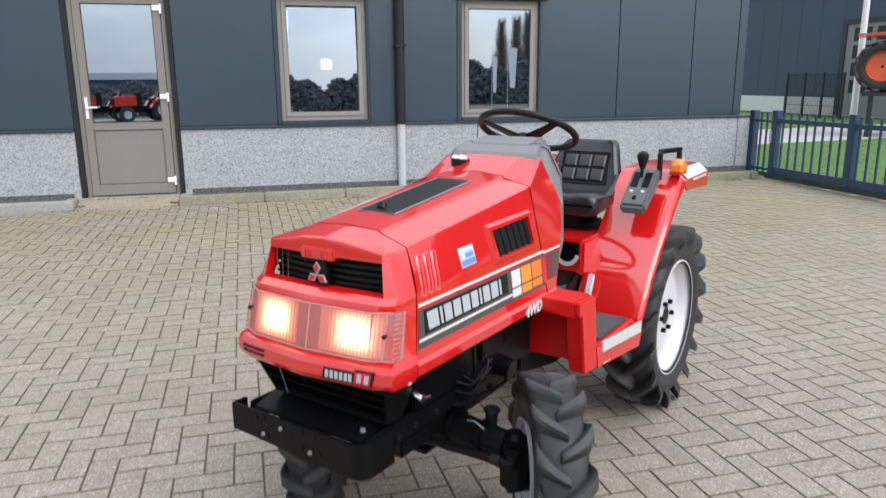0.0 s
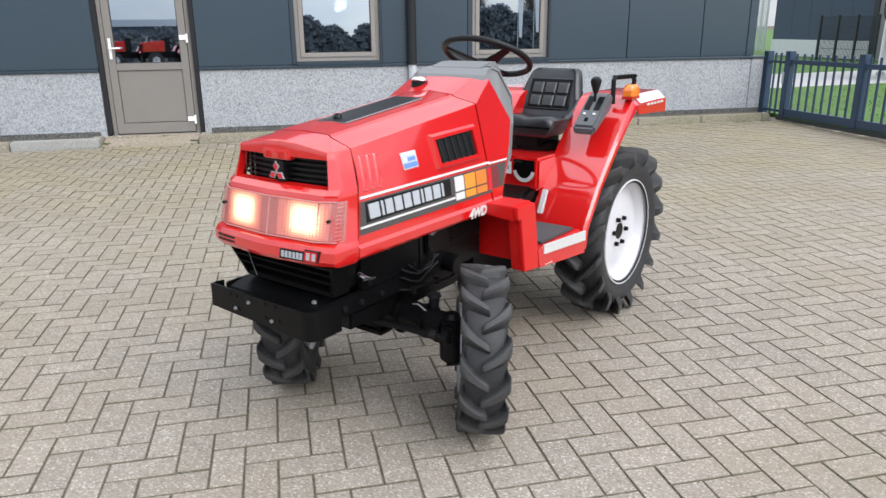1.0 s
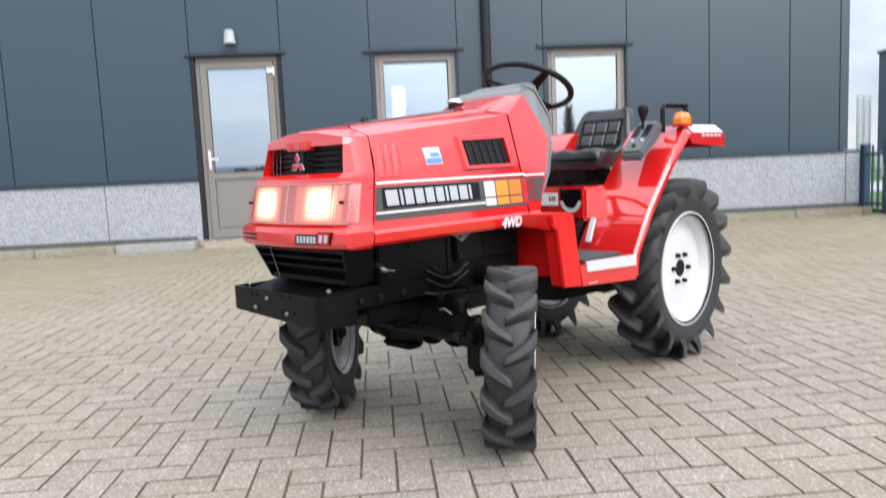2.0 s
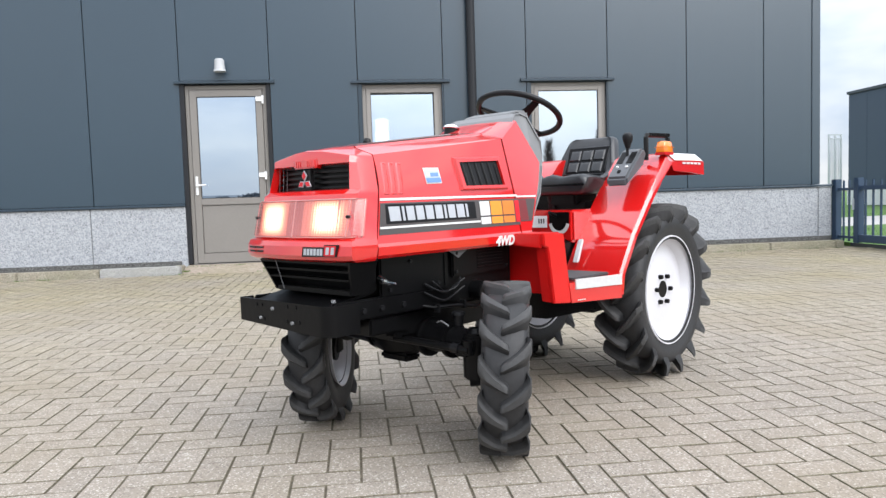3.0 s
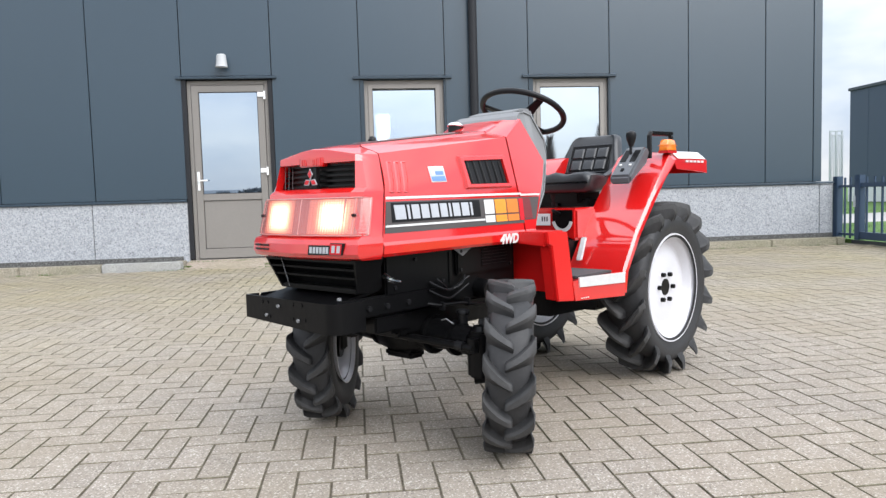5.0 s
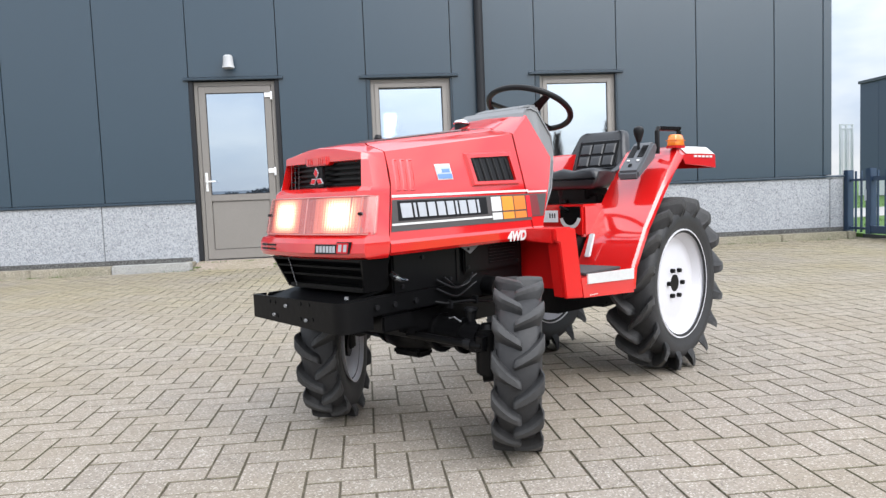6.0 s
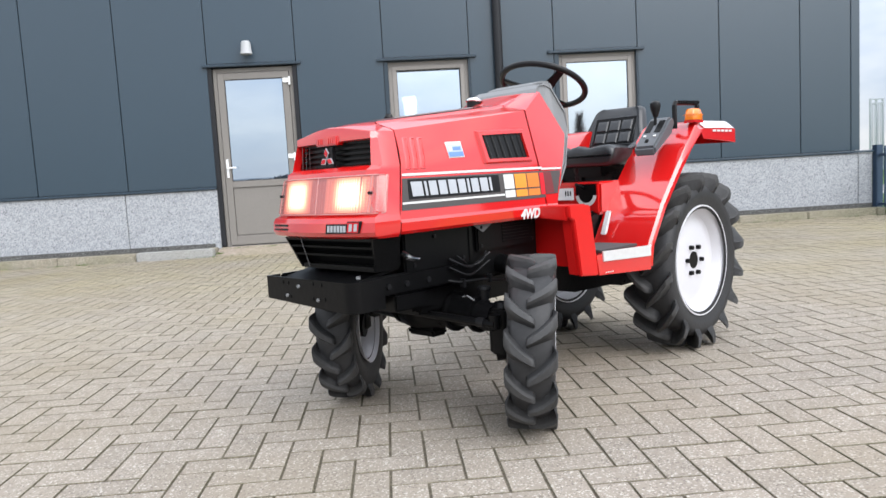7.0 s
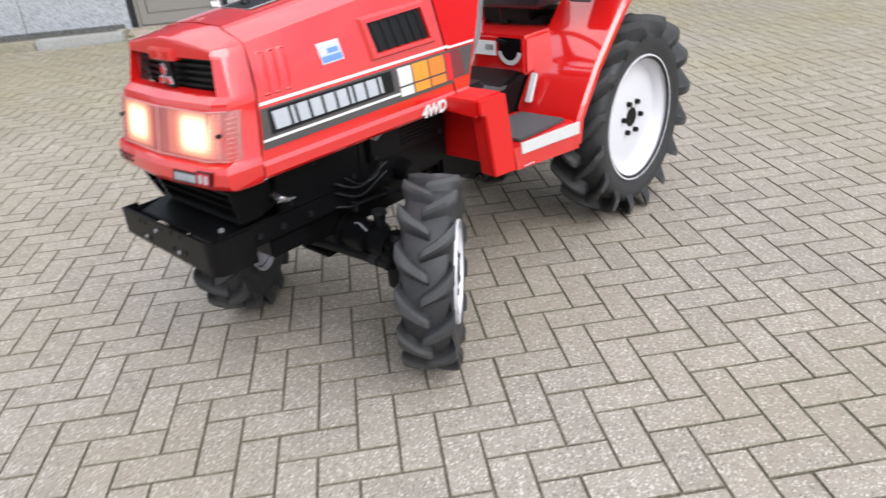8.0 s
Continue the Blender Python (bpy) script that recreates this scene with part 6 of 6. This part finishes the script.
    for s in (-1, 1):
        part("knuckle", cylinder((1.42, s * 0.375, 0.262), (1.42, s * 0.375, 0.425), 0.044, 0.044, 18), BLACK, axle, bevel=0.008)
        part("knuckle_cap", cylinder((1.42, s * 0.375, 0.425), (1.42, s * 0.375, 0.442), 0.030, 0.022, 14), BLACK, axle)
        for k in range(6):
            a = 2 * math.pi * k / 6
            part("axle_bolt", cylinder((1.42 + 0.050 * math.cos(a), s * 0.262, 0.388 + 0.050 * math.sin(a)), (1.42 + 0.050 * math.cos(a), s * 0.285, 0.388 + 0.050 * math.sin(a)), 0.009, n=6), BLACK, axle)
        part("axle_flange", cylinder((1.42, s * 0.270, 0.388), (1.42, s * 0.284, 0.388), 0.066, n=18), BLACK, axle)
        part("hub_carrier", cylinder((1.42, s * 0.345, 0.285), (1.42 - s * 0.045, s * 0.405, 0.290), 0.056, 0.052, 16), BLACK, axle)
    # rear axle
    rear = part("rear_axle", tube(bmesh.new(), [(0.015, y, 0.418) for y in (-0.36, -0.20, -0.14, 0.14, 0.20, 0.36)], [0.050, 0.060, 0.12, 0.12, 0.060, 0.050], 18), BLACK, T, "black rear axle housing")
    part("gear_case", boxes(((-0.16, -0.13, 0.30), (0.20, 0.13, 0.56)), ((0.18, -0.12, 0.385), (0.62, 0.12, 0.56)), ((0.60, -0.11, 0.41), (1.0, 0.11, 0.56))), BLACK, rear, bevel=0.02)
    part("drawbar", boxes(((-0.36, -0.03, 0.30), (-0.10, 0.03, 0.35))), BLACK, rear, bevel=0.006)

    STEER = 35.2
    wheel(T, "front_wheel", pose(1.350, 0.446, 0.301, -2, 0, STEER), 0.301, 0.156, 0.155, 14, 0.028, 0.0138, 1, 0.058, 5, 0.062, 1, 0.97, 0.92, 0.72)
    wheel(T, "front_wheel", pose(1.495, -0.343, 0.298, 2, 0, STEER), 0.298, 0.156, 0.155, 14, 0.028, 0.0138, 1, 0.058, 5, 0.062, -1, 0.97, 0.92, 0.72)
    wheel(T, "rear_wheel", pose(0.015, 0.355, 0.420, 0, 12, 0), 0.420, 0.194, 0.258, 16, 0.054, 0.0140, 1, 0.024, 6, 0.070, 1, 1.05, 0.60)
    wheel(T, "rear_wheel", pose(0.015, -0.364, 0.420, 0, 4, 0), 0.420, 0.194, 0.258, 16, 0.054, 0.0140, 1, 0.024, 6, 0.070, -1, 1.05, 0.60)
    return T


def loft_box(stations, r):
    """A soft roll through (x, y, z, half height)."""
    bm = bmesh.new()
    loft(bm, [[(x, y + r * 1.1 * math.cos(2 * math.pi * k / 12), z + h * 0.55 * math.sin(2 * math.pi * k / 12)) for k in range(12)] for x, y, z, h in stations])
    return bm


def loft_pad(x, y, z, hy, hz, d, slope):
    """A pillowed pad on the leaning backrest."""
    bm = bmesh.new()
    loft(bm, [[(x - slope * dz * k + dx, y + dy * k, z + dz * k) for dy, dz in ((-hy, -hz), (hy, -hz), (hy, hz), (-hy, hz))] for k, dx in ((1.0, -0.002), (0.98, d * 0.6), (0.80, d), (0.5, d * 1.12))])
    return bm


def bracket_mesh():
    """Front plate with a turned-back flange at one end and a rounded return at the other."""
    bm = bmesh.new()
    plan = [(1.880, -0.252), (1.930, -0.252), (1.930, 0.170)]
    plan += [(1.890 + 0.040 * math.cos(a), 0.180 + 0.040 * math.sin(a)) for a in [math.pi / 2 * k / 6 for k in range(7)]]
    plan += [(1.80, 0.220)]
    inner = []
    for i, p in enumerate(plan):
        a, b = Vector(plan[max(i - 1, 0)]), Vector(plan[min(i + 1, len(plan) - 1)])
        d = (b - a).normalized()
        inner.append((p[0] - d.y * 0.010, p[1] + d.x * 0.010))
    low = lambda y: lerp([(-0.26, 0.486), (-0.08, 0.470), (0.10, 0.466), (0.22, 0.466)], y)
    loft(bm, [[(p[0], p[1], low(p[1])), (p[0], p[1], 0.566), (q[0], q[1], 0.566), (q[0], q[1], low(p[1]))] for p, q in zip(plan, inner)])
    return bm


tractor = build_tractor()

# ---- what the windows mirror: a row of parked tractors and bare trees behind the viewer ----
def parked_tractor(name, m, paint, rim_paint, label, scale=1.0):
    ob = tagged(empty(name, m), label, "tractor", "tractors parked in the yard")
    k = scale
    body = part("bonnet", prism([(0.95 * k, 0.60 * k), (0.95 * k, 1.02 * k), (1.75 * k, 0.95 * k), (1.82 * k, 0.60 * k)], along_y, -0.22 * k, 0.22 * k), paint, ob, bevel=0.03 * k)
    part("grille", boxes(((1.79 * k, -0.16 * k, 0.66 * k), (1.825 * k, 0.16 * k, 0.88 * k))), BLACK_PLASTIC, body)
    part("chassis", boxes(((-0.2 * k, -0.14 * k, 0.36 * k), (1.75 * k, 0.14 * k, 0.60 * k))), BLACK, ob, bevel=0.02)
    part("dash", boxes(((0.72 * k, -0.18 * k, 0.60 * k), (0.95 * k, 0.18 * k, 1.12 * k))), BLACK_PLASTIC, ob, bevel=0.03)
    part("steering_wheel", ring_tube((0.60 * k, 0, 1.20 * k), (-0.6, 0, 0.8), 0.18 * k, 0.014 * k, 24, 6), BLACK_PLASTIC, ob)
    part("seat", prism([(0.45 * k, 0.80 * k), (0.45 * k, 0.88 * k), (0.14 * k, 0.88 * k), (0.05 * k, 1.16 * k), (-0.02 * k, 1.15 * k), (0.04 * k, 0.80 * k)], along_y, -0.2 * k, 0.2 * k), VINYL, ob, bevel=0.02)
    for s in (-1, 1):
        part("fender", prism([(0.50 * k, 0.52 * k), (0.36 * k, 0.76 * k), (0.0, 1.00 * k), (-0.42 * k, 0.98 * k), (-0.42 * k, 0.94 * k), (0.0, 0.95 * k), (0.32 * k, 0.73 * k), (0.46 * k, 0.52 * k)], along_y, s * 0.16 * k, s * 0.44 * k), paint, ob, bevel=0.008)
        for nm, x, y, r, w, rr in (("rear_wheel", 0.0, 0.34, 0.43, 0.26, 0.25), ("front_wheel", 1.42, 0.40, 0.29, 0.16, 0.15)):
            bm = bmesh.new()
            wd = w * 0.42 * k
            revolve(bm, [(s * wd, rr * k), (s * wd, rr * k + 0.006), (s * 0.02, rr * k - 0.03), (s * 0.02, 0.03), (s * -0.02, 0.03), (-s * wd, rr * k)], 28)
            rim = part(nm, bm, rim_paint, ob, at=pose(x * k, s * y * k, r * k))
            part("tyre", tyre(r * k, w * k, rr * k, 12, 0.03 * k, 0.018 * k, 1), RUBBER, rim, sharp=0.7)
    return ob


for spec in ((-4.75, -12.2, 158, RED, WHITE, "red compact tractor with white wheels parked in the yard"), (-3.30, -11.9, 152, RED, WHITE, "red compact tractor with white wheels parked in the yard"),
             (-6.60, -12.6, 155, GREEN_PAINT, WHITE, "green compact tractor parked in the yard"), (1.2, -11.2, 92, DECAL_BLUE, WHITE, "blue compact tractor parked in the yard"), (3.2, -11.4, 86, GREEN_PAINT, WHITE, "green compact tractor parked in the yard")):
    parked_tractor("parked_tractor", pose(spec[0], spec[1], 0, 0, 0, spec[2]), spec[3], spec[4], spec[5])

# the orange-wheeled tractor raised on a stand beyond the gate, with a white flagpole
stand = tagged(empty("display_stand", pose(14.82, 13.66, 0.13, 0, 0, -45)), "dark steel display stand on the lawn", "stand")
part("platform", boxes(((-0.95, -0.66, 0.94), (1.7, 0.66, 1.02))), DARK_STEEL, stand, bevel=0.01)
for x in (-0.75, 1.5):
    for y in (-0.55, 0.55):
        part("leg", boxes(((x - 0.05, y - 0.05, -0.02), (x + 0.05, y + 0.05, 0.94))), DARK_STEEL, stand)
parked_tractor("display_tractor", pose(14.40, 14.085, 1.15, 0, 0, -45), RED, ORANGE_PAINT, "red tractor with orange wheels on a raised stand", 1.33)
pole = tagged(empty("flagpole", pose(14.70, 15.06, 0.12)), "white tapered flagpole on the lawn", "flagpole")
part("mast", cylinder((0, 0, 0), (0.0, 0, 7.0), 0.085, 0.055, 16), HINGE_WHITE, pole)
part("pole_foot", cylinder((0, 0, 0), (0, 0, 0.12), 0.12, 0.10, 16), GALV, pole)


def bare_tree(seed, height):
    """Winter tree: a tapered trunk with forking limbs and twigs."""
    r = random.Random(seed)
    bm_trunk, bm_crown = bmesh.new(), bmesh.new()

    def grow(p, d, length, rad, level):
        pts, rads = [p], [rad]
        for i in range(3):
            d = (d + Vector((r.uniform(-0.18, 0.18), r.uniform(-0.18, 0.18), r.uniform(-0.02, 0.12)))).normalized()
            p = p + d * length / 3
            pts.append(p)
            rads.append(rad * (1 - 0.22 * (i + 1)))
        tube(bm_trunk if level == 0 else bm_crown, pts, rads, 6 if level < 2 else 4)
        if level < 5:
            for i in range(3 if level < 4 else 4):
                at = pts[1] + (pts[3] - pts[1]) * r.uniform(0.1, 1.0)
                nd = (d + Vector((r.uniform(-0.9, 0.9), r.uniform(-0.9, 0.9), r.uniform(-0.1, 0.7)))).normalized()
                grow(at, nd, length * r.uniform(0.55, 0.8), max(rads[-1] * 0.75, 0.006), level + 1)

    grow(Vector((0, 0, 0)), Vector((0, 0, 1)), height * 0.34, height * 0.022, 0)
    ob = tagged(empty("tree", pose(0, 0, 0)), "tall bare winter tree with a fine twiggy crown", "tree", "bare trees behind the yard")
    part("trunk", bm_trunk, BARK, ob)
    part("crown", bm_crown, BARK, ob)
    return ob


first_tree = bare_tree(3, 9.0)
first_tree.matrix_basis = pose(34, -100, 0)
for x, y, a, s in ((-30, -104, 40, 0.6), (4, -98, 170, 0.6), (11, -101, 100, 0.72), (16, -97, 250, 0.6), (28, -103, 10, 0.95), (41, -98, 80, 0.65)):
    t = copy_thing(first_tree, pose(x, y, 0, 0, 0, a))
    t.scale = (s, s, s)
HEDGE = mat("dark_hedge", (0.095, 0.108, 0.120), 0.9, var=0.4, fine=3, fine_var=0.3)


def hedge(x0, x1, y, height, count, size, seed, label):
    """Dense winter hedge: many small leaf clumps with an uneven top."""
    r = random.Random(seed)
    bm = bmesh.new()
    for _ in range(count):
        x = r.uniform(x0, x1)
        top = height * (0.86 + 0.09 * math.sin(x * 1.3 + seed) + 0.06 * math.sin(x * 3.7))
        z, yy = r.uniform(0.0, top), y + r.uniform(-0.5, 0.5)
        s, a = r.uniform(0.5, 1.0) * size, r.uniform(0, 3.14)
        p = [(x + s * math.cos(a), yy + s * math.sin(a), z), (x - s * math.cos(a), yy - s * math.sin(a), z + r.uniform(-0.3, 0.3) * s), (x + r.uniform(-s, s), yy, min(z + s, top + 0.1))]
        bm.faces.new([bm.verts.new(q) for q in p])
    tagged(part("hedge", bm, HEDGE), label, "hedge", kind="stuff")


hedge(9.0, 24.0, -26.0, 2.75, 9000, 0.32, 3, "tall dark winter hedge behind the yard")
hedge(0.0, 9.0, -26.6, 4.5, 9000, 0.32, 5, "dark hedge behind the yard")
hedge(-9.5, -0.5, -16.5, 1.52, 4200, 0.16, 8, "low clipped dark hedge behind the parked tractors")


def poplar(seed, height):
    """Narrow bare poplar: a straight trunk with steep twigs all the way up."""
    r = random.Random(seed)
    ob = tagged(empty("tree", pose(0, 0, 0)), "narrow bare poplar with steep fine twigs", "tree", "bare trees behind the yard")
    part("trunk", cylinder((0, 0, 0), (0, 0, height * 0.95), 0.06, 0.012, 8), BARK, ob)
    bm = bmesh.new()
    for _ in range(1300):
        z = r.uniform(0.12, 0.95) * height
        a, ln = r.uniform(0, 6.28), r.uniform(0.6, 1.7) * (1.12 - 0.8 * z / height)
        d = Vector((math.cos(a) * 0.62, math.sin(a) * 0.62, 1.0)).normalized()
        p = Vector((0, 0, z))
        q = p + d * ln + Vector((r.uniform(-0.1, 0.1), r.uniform(-0.1, 0.1), 0.1))
        tube(bm, [p, p + d * ln * 0.6 + Vector((math.cos(a) * 0.08, math.sin(a) * 0.08, 0)), q], [0.010, 0.007, 0.003], 4)
    part("crown", bm, BARK, ob)
    return ob


first_poplar = poplar(2, 5.6)
first_poplar.matrix_basis = pose(18.0, -28.5, 0)
for x, y, s in ((13.4, -28.8, 0.86), (17.1, -29.0, 0.97), (18.8, -28.4, 1.06)):
    t = copy_thing(first_poplar, pose(x, y, 0, 0, 0, 100 * s))
    t.scale = (s, s, s)


def banner(x, y, z0, z1, w0, w1):
    """White advertising flag on a slim pole, tapering downwards."""
    ob = tagged(empty("banner", pose(x, y, 0)), "white tapered banner flag on a slim pole", "banner", "banner flags beside the yard")
    part("pole", cylinder((-w1 / 2 - 0.02, 0, 0), (-w1 / 2 - 0.02, 0, z1 + 0.05), 0.018, 0.012, 10), GALV, ob)
    part("cloth", prism([(-w0 / 2, z0), (w0 / 2, z0), (w1 / 2, z1 - 0.05), (w1 / 4, z1), (-w1 / 2, z1)], along_y, -0.004, 0.004), HINGE_WHITE, ob, bevel=0.002)
    return ob


banner(10.85, -10.0, 1.16, 2.78, 0.22, 0.40)
banner(10.07, -10.0, 0.96, 2.44, 0.12, 0.20)


def far_barn():
    ob = tagged(empty("barn", pose(-40, -112, 0)), "long low grey barn far behind the yard", "barn")
    part("wall", boxes(((-45, -6, -0.02), (42, 0, 2.0))), HALL_GREY, ob)
    part("roof", prism([(-6.4, 1.98), (0.4, 1.98), (-3.0, 3.1)], along_x, -45.4, 42.4), TRIM, ob)
    return ob


far_barn()

# ---- the herringbone paving ----
U, P0, TURN_P = 0.1112, (1.106, 1.743), radians(0.3)
pavement = tagged(empty("paving", pose(0, 0, 0)), "grey-beige concrete pavers laid in herringbone", "paving", kind="structure")


def paver_shape(along):
    """A block with worn, chamfered top edges; along 0 lies in x, 1 in y."""
    g, c = 0.0030, 0.0019
    lx, ly = (2 * U, U) if along == 0 else (U, 2 * U)
    rings = [(g, -0.03), (g, -c), (g + c, 0.0)]
    return [[(e, e, z), (lx - e, e, z), (lx - e, ly - e, z), (e, ly - e, z)] for e, z in rings]


def paver_faces(k):
    f = [(k + 8, k + 9, k + 10, k + 11)]
    for r in (0, 4):
        for i in range(4):
            j = (i + 1) % 4
            f.append((k + r + i, k + r + j, k + r + 4 + j, k + r + 4 + i))
    return f


shapes = []
for along in (0, 1):
    me = bpy.data.meshes.new("paver")
    me.from_pydata([p for ring in paver_shape(along) for p in ring], [], paver_faces(0))
    me.materials.append(PAVER)
    me.materials.append(JOINT_DIRT)
    me.polygons.foreach_set("material_index", [0] + [1] * 8)
    shapes.append(me)
cells = []
for n in range(-90, 150):
    for m in range(-60, 60):
        for along, (a, b) in ((0, (n + 4 * m, -n - 1)), (1, (n + 4 * m, -n - 3))):
            x, y = a * U, b * U
            wx = P0[0] + x * math.cos(TURN_P) - y * math.sin(TURN_P)
            wy = P0[1] + x * math.sin(TURN_P) + y * math.cos(TURN_P)
            if -7.5 < wx < 7.35 and -14.0 < wy < 9.0:
                cells.append((wx, wy, along))
rng = random.Random(8)
cells.sort(key=lambda c: (c[0] - 0.75) ** 2 + (c[1] - 1.75) ** 2)
verts, faces = [], []
cs, sn_ = math.cos(TURN_P), math.sin(TURN_P)
for i, (x, y, along) in enumerate(cells):
    dz = rng.uniform(-0.0022, 0.0) + yard_rise(y + U)
    if i < 300:
        ob = new("paver", shapes[along])
        ob.parent, ob.matrix_basis = pavement, pose(x, y, dz, rng.uniform(-0.25, 0.25), rng.uniform(-0.25, 0.25), 0.3 + rng.uniform(-0.35, 0.35))
    else:
        k = len(verts)
        for ring in paver_shape(along):
            verts += [(x + px * cs - py * sn_, y + px * sn_ + py * cs, pz + dz) for px, py, pz in ring]
        faces += paver_faces(k)
me = bpy.data.meshes.new("paver_field")
me.from_pydata(verts, [], faces)
me.materials.append(PAVER_REST)
me.materials.append(JOINT_DIRT)
me.polygons.foreach_set("material_index", ([0] + [1] * 8) * (len(faces) // 9))
field = new("paver_field", me)
field.parent = pavement
tagged(field, "concrete pavers of the wider yard", kind="stuff")
